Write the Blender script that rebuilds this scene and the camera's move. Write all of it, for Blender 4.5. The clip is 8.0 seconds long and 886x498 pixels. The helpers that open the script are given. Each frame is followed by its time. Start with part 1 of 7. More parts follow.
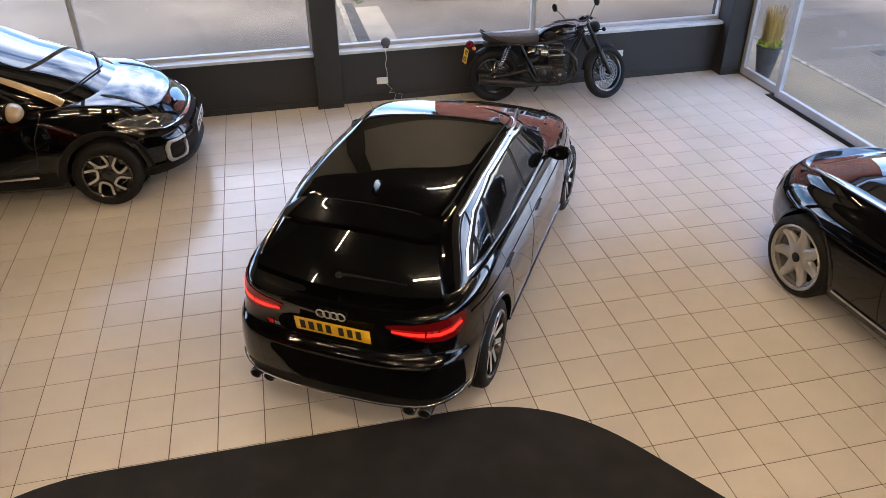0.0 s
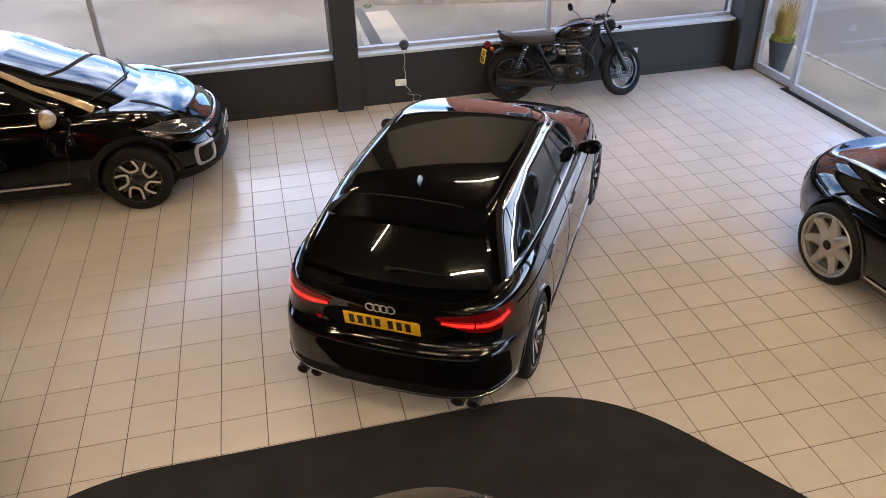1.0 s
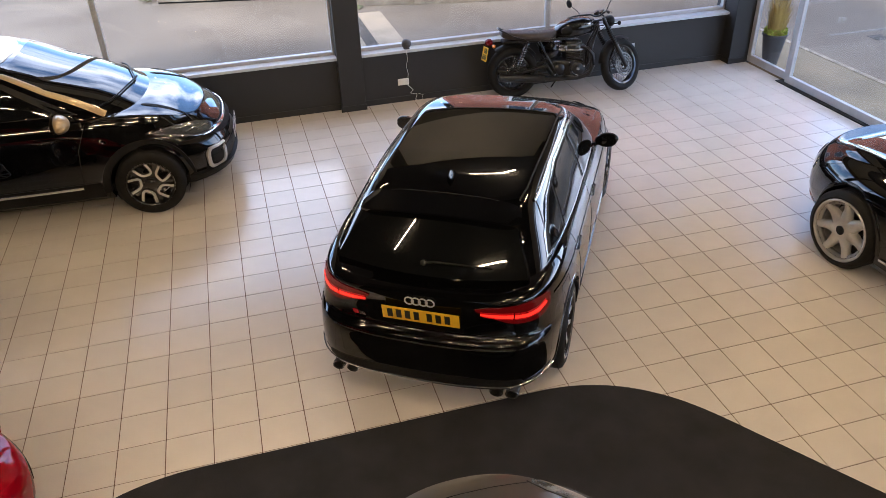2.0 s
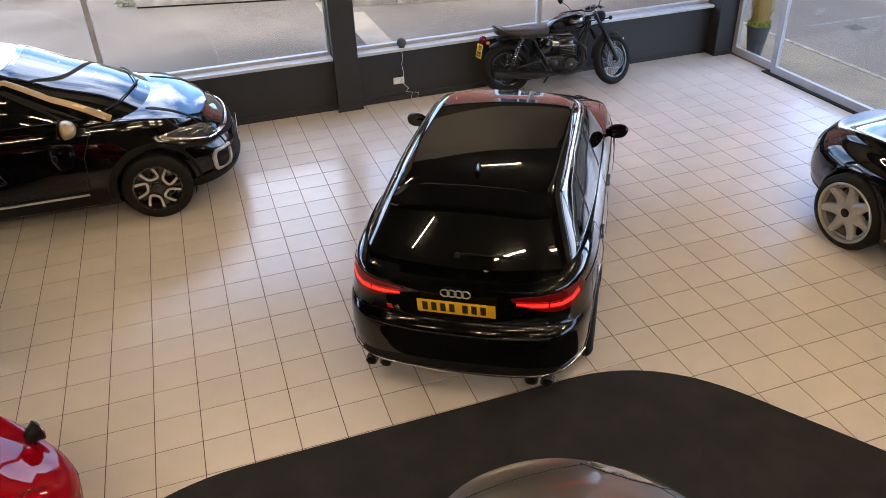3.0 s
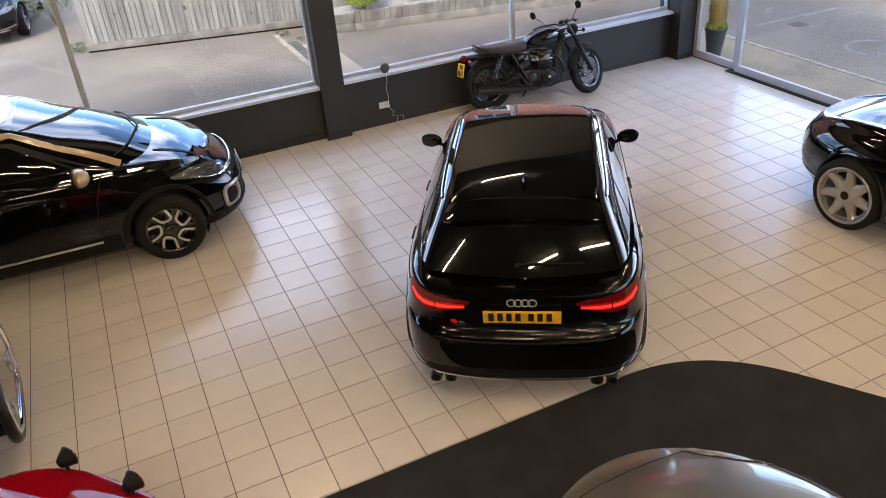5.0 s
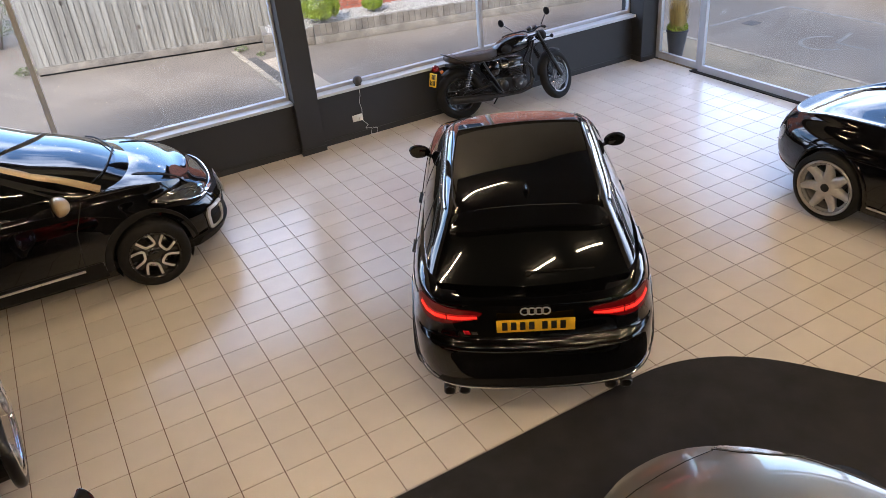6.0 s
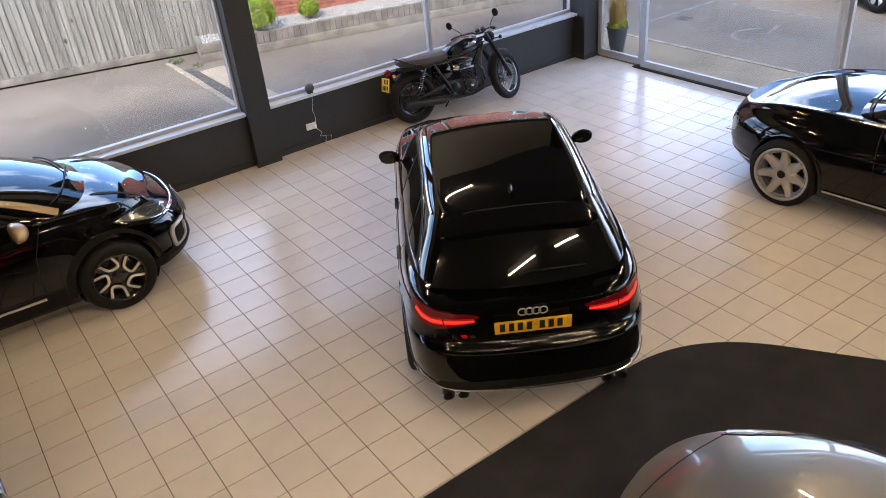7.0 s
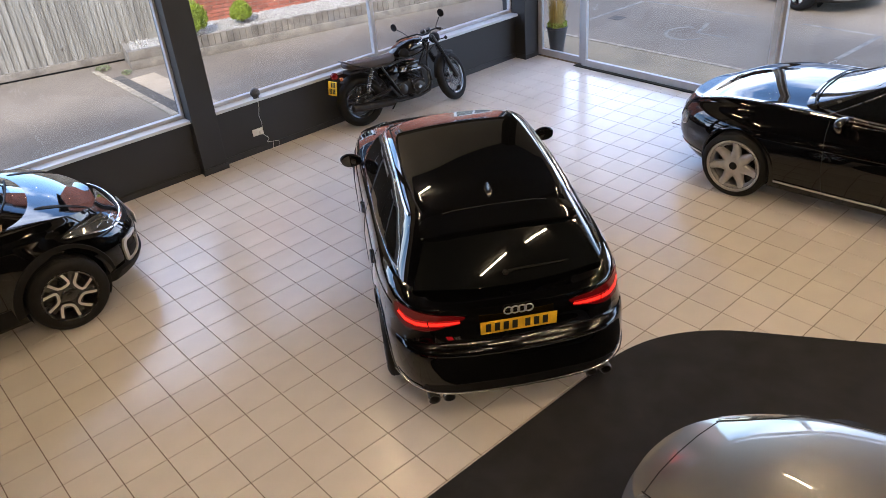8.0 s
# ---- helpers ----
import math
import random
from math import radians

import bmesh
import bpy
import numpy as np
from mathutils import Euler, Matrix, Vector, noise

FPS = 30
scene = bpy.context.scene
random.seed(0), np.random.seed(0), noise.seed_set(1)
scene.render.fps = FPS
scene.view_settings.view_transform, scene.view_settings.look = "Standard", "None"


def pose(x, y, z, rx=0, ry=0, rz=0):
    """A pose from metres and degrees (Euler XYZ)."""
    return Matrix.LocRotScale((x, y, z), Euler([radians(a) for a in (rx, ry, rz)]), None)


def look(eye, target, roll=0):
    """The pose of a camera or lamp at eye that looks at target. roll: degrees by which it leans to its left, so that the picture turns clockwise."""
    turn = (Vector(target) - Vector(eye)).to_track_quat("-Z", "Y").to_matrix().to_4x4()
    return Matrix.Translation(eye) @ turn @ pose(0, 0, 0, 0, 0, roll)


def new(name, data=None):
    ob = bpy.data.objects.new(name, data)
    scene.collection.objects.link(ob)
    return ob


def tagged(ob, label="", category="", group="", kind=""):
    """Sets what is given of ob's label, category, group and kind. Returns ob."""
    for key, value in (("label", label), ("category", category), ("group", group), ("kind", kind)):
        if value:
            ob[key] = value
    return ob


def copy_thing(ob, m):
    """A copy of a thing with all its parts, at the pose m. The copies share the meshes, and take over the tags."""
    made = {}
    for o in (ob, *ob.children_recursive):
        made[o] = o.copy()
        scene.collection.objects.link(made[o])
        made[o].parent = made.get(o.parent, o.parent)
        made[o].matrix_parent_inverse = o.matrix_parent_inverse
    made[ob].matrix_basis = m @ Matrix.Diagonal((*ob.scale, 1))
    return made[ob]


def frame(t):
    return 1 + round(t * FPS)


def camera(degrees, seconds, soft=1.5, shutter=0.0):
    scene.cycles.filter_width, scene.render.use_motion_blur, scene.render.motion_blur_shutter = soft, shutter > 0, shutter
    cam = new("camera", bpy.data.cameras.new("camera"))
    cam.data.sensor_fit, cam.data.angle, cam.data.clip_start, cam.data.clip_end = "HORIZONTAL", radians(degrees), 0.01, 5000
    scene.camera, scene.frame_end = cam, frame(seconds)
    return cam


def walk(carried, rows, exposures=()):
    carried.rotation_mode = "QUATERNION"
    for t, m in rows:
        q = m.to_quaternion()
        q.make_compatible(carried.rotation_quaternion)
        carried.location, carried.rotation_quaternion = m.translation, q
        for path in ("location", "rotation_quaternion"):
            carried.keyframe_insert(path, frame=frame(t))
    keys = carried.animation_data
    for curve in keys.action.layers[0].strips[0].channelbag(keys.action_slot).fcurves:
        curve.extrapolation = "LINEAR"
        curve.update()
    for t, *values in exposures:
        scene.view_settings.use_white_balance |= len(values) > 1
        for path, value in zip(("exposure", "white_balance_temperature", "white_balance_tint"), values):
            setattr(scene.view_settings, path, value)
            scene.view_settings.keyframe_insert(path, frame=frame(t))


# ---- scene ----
cam = camera(60.1, 8.0, soft=0.7)
PATH = [
    (0, (0.047, -0.083, 3.747), (0.414, 1.562, 2.671), -0.6),
    (0.5, (-0.117, -0.086, 3.713), (0.255, 1.564, 2.646), -1.0),
    (1, (-0.273, -0.112, 3.716), (0.101, 1.54, 2.653), -1.7),
    (1.5, (-0.459, -0.115, 3.716), (-0.062, 1.533, 2.655), -2.0),
    (3, (-1.075, -0.048, 3.715), (-0.567, 1.568, 2.653), -2.5),
    (3.5, (-1.304, -0.092, 3.75), (-0.755, 1.516, 2.696), -2.9),
    (4, (-1.507, -0.047, 3.745), (-0.917, 1.556, 2.705), -3.4),
    (4.5, (-1.706, 0.048, 3.773), (-1.077, 1.643, 2.742), -4.1),
    (6, (-2.186, 0.366, 3.813), (-1.397, 1.898, 2.798), -5.6),
    (6.5, (-2.368, 0.505, 3.851), (-1.506, 1.994, 2.831), -5.7),
    (7, (-2.515, 0.623, 3.843), (-1.572, 2.06, 2.819), -5.8),
    (7.5, (-2.652, 0.756, 3.835), (-1.628, 2.132, 2.806), -5.4),
    (8, (-2.757, 0.902, 3.807), (-1.664, 2.224, 2.778), -4.9),
]
walk(cam, [(t, look(eye, target, roll)) for t, eye, target, roll in PATH], exposures=[(0, 2.45, 5670, 15), (8, 2.45, 5670, 15)])

# ---- light ----
world = bpy.data.worlds.new("sky_world")
scene.world = world
world.use_nodes = True
wn, wl = world.node_tree.nodes, world.node_tree.links
wn.clear()
w_out, w_bg = wn.new("ShaderNodeOutputWorld"), wn.new("ShaderNodeBackground")
w_sky = wn.new("ShaderNodeTexSky")
w_sky.sky_type, w_sky.sun_disc = "NISHITA", False
w_sky.sun_elevation, w_sky.sun_rotation = radians(44), radians(232)
w_sky.air_density, w_sky.dust_density, w_sky.ozone_density = 1.0, 0.1, 2.6
w_geo, w_noise, w_ramp, w_mix = wn.new("ShaderNodeTexCoord"), wn.new("ShaderNodeTexNoise"), wn.new("ShaderNodeValToRGB"), wn.new("ShaderNodeMix")
w_map = wn.new("ShaderNodeMapping")
w_map.inputs["Scale"].default_value = (1.0, 1.0, 2.2)
w_map.inputs["Location"].default_value = (-4.63, -3.41, 3.82)
w_noise.inputs["Scale"].default_value, w_noise.inputs["Detail"].default_value, w_noise.inputs["Roughness"].default_value = 2.6, 7, 0.55
w_ramp.color_ramp.elements[0].position, w_ramp.color_ramp.elements[1].position = 0.455, 0.655
w_mix.data_type = "RGBA"
w_mix.inputs["B"].default_value = (10.35, 10.5, 11.5, 1)
wl.new(w_geo.outputs["Generated"], w_map.inputs["Vector"])
wl.new(w_map.outputs["Vector"], w_noise.inputs["Vector"])
wl.new(w_noise.outputs["Fac"], w_ramp.inputs["Fac"])
wl.new(w_ramp.outputs["Color"], w_mix.inputs["Factor"])
wl.new(w_sky.outputs["Color"], w_mix.inputs["A"])
wl.new(w_mix.outputs["Result"], w_bg.inputs["Color"])
wl.new(w_bg.outputs["Background"], w_out.inputs["Surface"])
w_bg.inputs["Strength"].default_value = 0.136

sun = new("sun", bpy.data.lights.new("sun", "SUN"))
sun.data.energy, sun.data.angle, sun.data.color = 1.35, radians(12), (1.0, 0.87, 0.68)
sun.matrix_world = look((-14, -11, 17), (0, 0, 0))
TUBE_GLOW = 55.0

# ---- materials ----
def material(name, color, rough=0.5, metal=0.0, vary=0.12, scale=8.0, fine=120.0, bump=0.0, bump_scale=150.0, coat=0.0, coat_rough=0.03,
             spec=0.5, emit=0.0, emit_color=None, rough_vary=0.0, random_shift=0.0, second=None, transmission=0.0, island=False, stretch=None):
    """A surface with two scales of colour variation and an optional fine relief."""
    m = bpy.data.materials.new(name)
    m.use_nodes = True
    n, l = m.node_tree.nodes, m.node_tree.links
    b = n["Principled BSDF"]
    b.inputs["Roughness"].default_value, b.inputs["Metallic"].default_value = rough, metal
    b.inputs["Specular IOR Level"].default_value = spec
    b.inputs["Coat Weight"].default_value, b.inputs["Coat Roughness"].default_value = coat, coat_rough
    b.inputs["Transmission Weight"].default_value = transmission
    co = n.new("ShaderNodeTexCoord")
    big, small = n.new("ShaderNodeTexNoise"), n.new("ShaderNodeTexNoise")
    big.inputs["Scale"].default_value, big.inputs["Detail"].default_value = scale, 5
    small.inputs["Scale"].default_value, small.inputs["Detail"].default_value = fine, 3
    add = n.new("ShaderNodeMath")
    add.operation = "MULTIPLY_ADD"
    add.inputs[1].default_value = 0.4
    ramp = n.new("ShaderNodeValToRGB")
    dark = [c * (1 - vary) for c in color]
    light = list(second) if second else [min(1, c * (1 + vary)) for c in color]
    ramp.color_ramp.elements[0].position, ramp.color_ramp.elements[1].position = 0.45, 0.95
    ramp.color_ramp.elements[0].color, ramp.color_ramp.elements[1].color = (*dark, 1), (*light, 1)
    place = co.outputs["Object"]
    if stretch:
        mp = n.new("ShaderNodeMapping")
        mp.inputs["Scale"].default_value = stretch
        l.new(place, mp.inputs["Vector"])
        place = mp.outputs["Vector"]
    l.new(place, big.inputs["Vector"])
    l.new(place, small.inputs["Vector"])
    l.new(small.outputs["Fac"], add.inputs[0])
    l.new(big.outputs["Fac"], add.inputs[2])
    l.new(add.outputs[0], ramp.inputs["Fac"])
    last = ramp.outputs["Color"]
    if random_shift:
        info = n.new("ShaderNodeNewGeometry" if island else "ShaderNodeObjectInfo")
        hsv, rng = n.new("ShaderNodeHueSaturation"), n.new("ShaderNodeMapRange")
        rng.inputs["To Min"].default_value, rng.inputs["To Max"].default_value = 1 - random_shift, 1 + random_shift
        l.new(info.outputs["Random Per Island" if island else "Random"], rng.inputs["Value"])
        l.new(rng.outputs["Result"], hsv.inputs["Value"])
        l.new(last, hsv.inputs["Color"])
        last = hsv.outputs["Color"]
    l.new(last, b.inputs["Base Color"])
    if rough_vary:
        rr = n.new("ShaderNodeMapRange")
        rr.inputs["To Min"].default_value, rr.inputs["To Max"].default_value = max(0.02, rough - rough_vary), min(1, rough + rough_vary)
        l.new(big.outputs["Fac"], rr.inputs["Value"])
        l.new(rr.outputs["Result"], b.inputs["Roughness"])
    if bump:
        bn, bt = n.new("ShaderNodeBump"), n.new("ShaderNodeTexNoise")
        bt.inputs["Scale"].default_value, bt.inputs["Detail"].default_value = bump_scale, 4
        bn.inputs["Strength"].default_value, bn.inputs["Distance"].default_value = bump, 0.01
        l.new(co.outputs["Object"], bt.inputs["Vector"])
        l.new(bt.outputs["Fac"], bn.inputs["Height"])
        l.new(bn.outputs["Normal"], b.inputs["Normal"])
    if emit:
        b.inputs["Emission Color"].default_value = (*(emit_color or color), 1)
        b.inputs["Emission Strength"].default_value = emit
    return m


def pane_material(name, tint, rough=0.0):
    """Clear window glass: a thin pane that lets the light straight through and reflects by Fresnel."""
    m = bpy.data.materials.new(name)
    m.use_nodes = True
    n, l = m.node_tree.nodes, m.node_tree.links
    n.clear()
    out, mix, clear, gloss, face, power, lift = (n.new("ShaderNode" + k) for k in ("OutputMaterial", "MixShader", "BsdfTransparent", "BsdfGlossy", "LayerWeight", "Math", "Math"))
    clear.inputs["Color"].default_value = (*tint, 1)
    gloss.inputs["Roughness"].default_value = rough
    power.operation, lift.operation = "POWER", "MULTIPLY_ADD"
    power.inputs[1].default_value, lift.inputs[1].default_value, lift.inputs[2].default_value = 5.0, 0.9, 0.022
    l.new(face.outputs["Facing"], power.inputs[0])
    l.new(power.outputs[0], lift.inputs[0])
    l.new(lift.outputs[0], mix.inputs[0])
    l.new(clear.outputs[0], mix.inputs[1])
    l.new(gloss.outputs[0], mix.inputs[2])
    l.new(mix.outputs[0], out.inputs["Surface"])
    return m


M = {}
M["tile"] = material("glazed_cream_tile", (0.60, 0.552, 0.498), 0.225, vary=0.05, scale=3, fine=90, random_shift=0.035, rough_vary=0.04, bump=0.012, bump_scale=60, spec=0.62)
M["tile_rest"] = material("glazed_cream_tile_field", (0.60, 0.552, 0.498), 0.225, vary=0.05, scale=3, fine=90, random_shift=0.035, rough_vary=0.04, bump=0.012, bump_scale=60, island=True, spec=0.62)
M["grout"] = material("brown_grout", (0.105, 0.055, 0.033), 0.9, vary=0.3, scale=6, bump=0.3)
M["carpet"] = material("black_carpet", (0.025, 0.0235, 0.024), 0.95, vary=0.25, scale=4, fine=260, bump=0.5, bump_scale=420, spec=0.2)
M["wall_dark"] = material("charcoal_wall_paint", (0.016, 0.0165, 0.018), 0.55, vary=0.15, scale=2.5, bump=0.06, bump_scale=90, rough_vary=0.08)
M["wall_grey"] = material("grey_header_paint", (0.235, 0.238, 0.24), 0.7, vary=0.08, scale=1.5, bump=0.05, bump_scale=80)
M["ceiling_rear"] = material("darkened_rear_ceiling", (0.035, 0.036, 0.038), 0.9, vary=0.06, scale=2, bump=0.1, bump_scale=120)
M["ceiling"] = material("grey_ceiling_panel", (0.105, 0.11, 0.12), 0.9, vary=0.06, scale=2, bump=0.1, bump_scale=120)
M["frame_alu"] = material("silver_aluminium_frame", (0.40, 0.41, 0.43), 0.5, 0.3, vary=0.08, scale=6, rough_vary=0.06)
M["sill_white"] = material("white_painted_sill", (0.46, 0.50, 0.56), 0.35, vary=0.06, scale=5)
M["pane"] = pane_material("window_pane", (0.93, 0.95, 0.95))
M["asphalt"] = material("worn_asphalt", (0.170, 0.134, 0.097), 0.9, vary=0.30, scale=0.45, fine=45, bump=0.35, bump_scale=260, spec=0.15)
M["paving"] = material("weathered_concrete_paving", (0.215, 0.163, 0.095), 0.9, vary=0.25, scale=1.6, fine=60, bump=0.25, bump_scale=180)
M["path"] = material("tan_concrete_slab", (0.29, 0.225, 0.15), 0.9, vary=0.25, scale=2.2, fine=70, bump=0.25, bump_scale=160)
M["gutter"] = material("dirty_gutter", (0.075, 0.062, 0.048), 0.95, vary=0.4, scale=9, bump=0.4)
M["edging"] = material("stained_concrete_edging", (0.25, 0.20, 0.135), 0.9, vary=0.4, scale=9, fine=60, bump=0.4, random_shift=0.15)
M["kerb"] = material("worn_pale_kerb", (0.29, 0.235, 0.16), 0.9, vary=0.5, scale=7, fine=40, bump=0.4, bump_scale=60)
M["road_paint"] = material("worn_white_road_paint", (0.175, 0.148, 0.118), 0.85, vary=0.5, scale=5, fine=60)
M["fence_wood"] = material("silvered_fence_board", (0.192, 0.165, 0.128), 0.85, vary=0.42, scale=9, fine=110, bump=0.4, bump_scale=60, random_shift=0.09, stretch=(1, 1, 0.06), second=(0.30, 0.268, 0.215))
M["sleeper"] = material("weathered_timber_sleeper", (0.165, 0.137, 0.105), 0.9, vary=0.4, scale=4, fine=50, bump=0.4, bump_scale=70, random_shift=0.15)
M["gravel"] = material("white_gravel", (0.31, 0.28, 0.235), 0.9, vary=0.35, scale=30, fine=90, random_shift=0.25, island=True)
M["brick"] = material("red_brick", (0.29, 0.095, 0.055), 0.85, vary=0.42, scale=6, fine=60, bump=0.25, random_shift=0.2, island=True)
M["mortar"] = material("pale_mortar", (0.26, 0.22, 0.185), 0.95, vary=0.15, scale=6)
M["leaf"] = material("bright_green_leaf", (0.22, 0.27, 0.018), 0.55, vary=0.35, scale=6, random_shift=0.35, island=True)
M["grass_leaf"] = material("golden_grass_blade", (0.36, 0.25, 0.07), 0.6, vary=0.35, scale=6, random_shift=0.3, island=True)
M["weed"] = material("pale_olive_weed", (0.17, 0.18, 0.08), 0.6, vary=0.35, scale=6, random_shift=0.3, island=True)
M["pot"] = material("dark_grey_planter", (0.045, 0.045, 0.048), 0.55, vary=0.2, scale=5)
M["black_paint"] = material("black_car_paint", (0.0015, 0.0015, 0.0018), 0.03, vary=0.1, scale=4, coat=1.0, coat_rough=0.008, spec=0.07)
M["tourer_paint"] = material("deep_black_car_paint", (0.002, 0.002, 0.0025), 0.03, vary=0.1, scale=4, coat=1.0, coat_rough=0.008, spec=0.0)
M["silver_paint"] = material("grey_silver_metallic_paint", (0.20, 0.19, 0.175), 0.34, 0.75, vary=0.05, scale=4, fine=900, coat=1.0, coat_rough=0.02)
M["red_paint"] = material("bright_red_car_paint", (0.25, 0.001, 0.006), 0.5, vary=0.08, scale=3, spec=0.0, coat=0.6, coat_rough=0.02)
M["gold_paint"] = material("beige_gold_metallic_paint", (0.44, 0.33, 0.19), 0.34, 0.3, vary=0.05, scale=4, coat=0.45, coat_rough=0.03)
M["car_glass"] = material("dark_car_glass", (0.0035, 0.004, 0.0045), 0.012, vary=0.05, spec=0.68)
M["blue_glass"] = material("dark_blue_gloss", (0.006, 0.009, 0.022), 0.06, vary=0.2, scale=6, coat=1.0, coat_rough=0.02)
M["chrome"] = material("polished_chrome", (0.75, 0.76, 0.78), 0.07, 1.0, vary=0.03)
M["satin"] = material("satin_silver_trim", (0.62, 0.63, 0.65), 0.2, 1.0, vary=0.05)
M["alloy"] = material("silver_alloy_wheel", (0.54, 0.535, 0.53), 0.32, 0.6, vary=0.06)
M["alloy_grey"] = material("grey_silver_alloy", (0.43, 0.425, 0.42), 0.34, 0.5, vary=0.12, scale=12)
M["alloy_flange"] = material("dull_grey_rim_flange", (0.22, 0.22, 0.22), 0.4, 0.6, vary=0.12, scale=12)
M["alloy_black"] = material("gloss_black_alloy", (0.012, 0.012, 0.013), 0.2, 0.2, vary=0.1, coat=0.6)
M["rubber"] = material("black_tyre_rubber", (0.008, 0.008, 0.008), 0.75, vary=0.3, scale=14, bump=0.15, bump_scale=90, spec=0.25)
M["plastic"] = material("black_textured_plastic", (0.007, 0.007, 0.0075), 0.55, vary=0.2, scale=12, bump=0.15, bump_scale=300, spec=0.16)
M["gap"] = material("dark_panel_gap", (0.002, 0.002, 0.002), 0.8, vary=0.1)
M["lamp_red"] = material("red_lamp_lens", (0.018, 0.0008, 0.001), 0.15, vary=0.5, scale=30, spec=0.4, emit=0.022, emit_color=(0.6, 0.008, 0.008))
M["lamp_halo"] = material("dim_red_bar_halo", (0.1, 0.002, 0.002), 0.3, emit=0.055, emit_color=(1.0, 0.008, 0.006))
M["lamp_bar"] = material("lit_red_lamp_bar", (0.5, 0.01, 0.008), 0.3, emit=0.46, emit_color=(1.0, 0.016, 0.004))
M["lamp_orange"] = material("orange_indicator_lens", (0.55, 0.13, 0.01), 0.12, vary=0.15, scale=40, coat=1.0)
M["lamp_clear"] = material("clear_headlamp_lens", (0.26, 0.27, 0.28), 0.08, 0.35, vary=0.75, scale=22, coat=1.0)
M["plate_yellow"] = material("yellow_number_plate", (0.78, 0.46, 0.01), 0.4, vary=0.05, scale=20)
M["plate_white"] = material("white_number_plate", (0.75, 0.75, 0.73), 0.4, vary=0.05, scale=20)
M["plate_ink"] = material("black_plate_ink", (0.01, 0.01, 0.01), 0.5, vary=0.1)
M["badge_red"] = material("red_badge_enamel", (0.45, 0.01, 0.02), 0.2, vary=0.05)
M["dark_steel"] = material("sooty_dark_steel", (0.07, 0.068, 0.066), 0.3, 0.9, vary=0.2, scale=20)
M["steel"] = material("brushed_steel", (0.42, 0.42, 0.43), 0.25, 1.0, vary=0.15, scale=20)
M["steel_disc"] = material("worn_brake_steel", (0.17, 0.17, 0.175), 0.4, 0.8, vary=0.2, scale=20)
M["dark_metal"] = material("black_engine_metal", (0.014, 0.014, 0.015), 0.32, 0.4, vary=0.25, scale=12)
M["leather"] = material("dark_brown_leather", (0.035, 0.026, 0.022), 0.5, vary=0.25, scale=10, bump=0.2, bump_scale=220)
M["white_plastic"] = material("white_plastic", (0.70, 0.70, 0.68), 0.4, vary=0.05)
M["speaker_grey"] = material("grey_fabric_speaker", (0.07, 0.07, 0.075), 0.8, vary=0.3, scale=60, bump=0.4, bump_scale=500)
def add_knots(m, scale, stretch):
    """Small dark knots scattered in a timber surface."""
    n, l = m.node_tree.nodes, m.node_tree.links
    b = n["Principled BSDF"]
    old = b.inputs["Base Color"].links[0].from_socket
    co, mp, vo, ramp, mix = (n.new("ShaderNode" + k) for k in ("TexCoord", "Mapping", "TexVoronoi", "ValToRGB", "Mix"))
    mp.inputs["Scale"].default_value = stretch
    vo.inputs["Scale"].default_value = scale
    ramp.color_ramp.elements[0].position, ramp.color_ramp.elements[1].position = 0.07, 0.15
    ramp.color_ramp.elements[0].color, ramp.color_ramp.elements[1].color = (0.32, 0.27, 0.22, 1), (1, 1, 1, 1)
    mix.data_type, mix.blend_type = "RGBA", "MULTIPLY"
    mix.inputs["Factor"].default_value = 1.0
    l.new(co.outputs["Object"], mp.inputs["Vector"])
    l.new(mp.outputs["Vector"], vo.inputs["Vector"])
    l.new(vo.outputs["Distance"], ramp.inputs["Fac"])
    l.new(old, mix.inputs["A"])
    l.new(ramp.outputs["Color"], mix.inputs["B"])
    l.new(mix.outputs["Result"], b.inputs["Base Color"])


add_knots(M["fence_wood"], 3.2, (1, 1, 0.7))
M["lamp_smoked"] = material("dark_lamp_glass", (0.05, 0.055, 0.06), 0.12, vary=0.3, scale=30, fine=160, coat=1.0, coat_rough=0.01, spec=0.5)
M["tube"] = material("lit_warm_tube", (0.9, 0.8, 0.6), 0.4, emit=TUBE_GLOW, emit_color=(1.0, 0.70, 0.36))
M["lamp_body"] = material("white_lamp_housing", (0.4, 0.4, 0.39), 0.4, vary=0.04)

# ---- building blocks ----
from mathutils.bvhtree import BVHTree


def thing(name, label, category, group="", m=None):
    """The Empty at a thing's base that parents its parts."""
    ob = tagged(new(name), label, category, group)
    ob.matrix_world = m or Matrix()
    return ob


def link(name, bm, mat, parent=None, label="", smooth=None, kind="", category=""):
    """A bmesh as one mesh object; smooth: the angle in degrees past which an edge stays sharp."""
    me = bpy.data.meshes.new(name)
    bmesh.ops.recalc_face_normals(bm, faces=bm.faces[:]) if len(bm.faces) < 60000 else None
    bm.to_mesh(me)
    bm.free()
    if smooth:
        me.shade_smooth()
        me.set_sharp_from_angle(angle=radians(smooth))
    me.materials.append(M[mat])
    ob = new(name, me)
    ob.parent = parent
    return tagged(ob, label, category, "", kind)


def part(name, bm, mat, parent, label="", smooth=35):
    return link(name, bm, mat, parent, label, smooth)


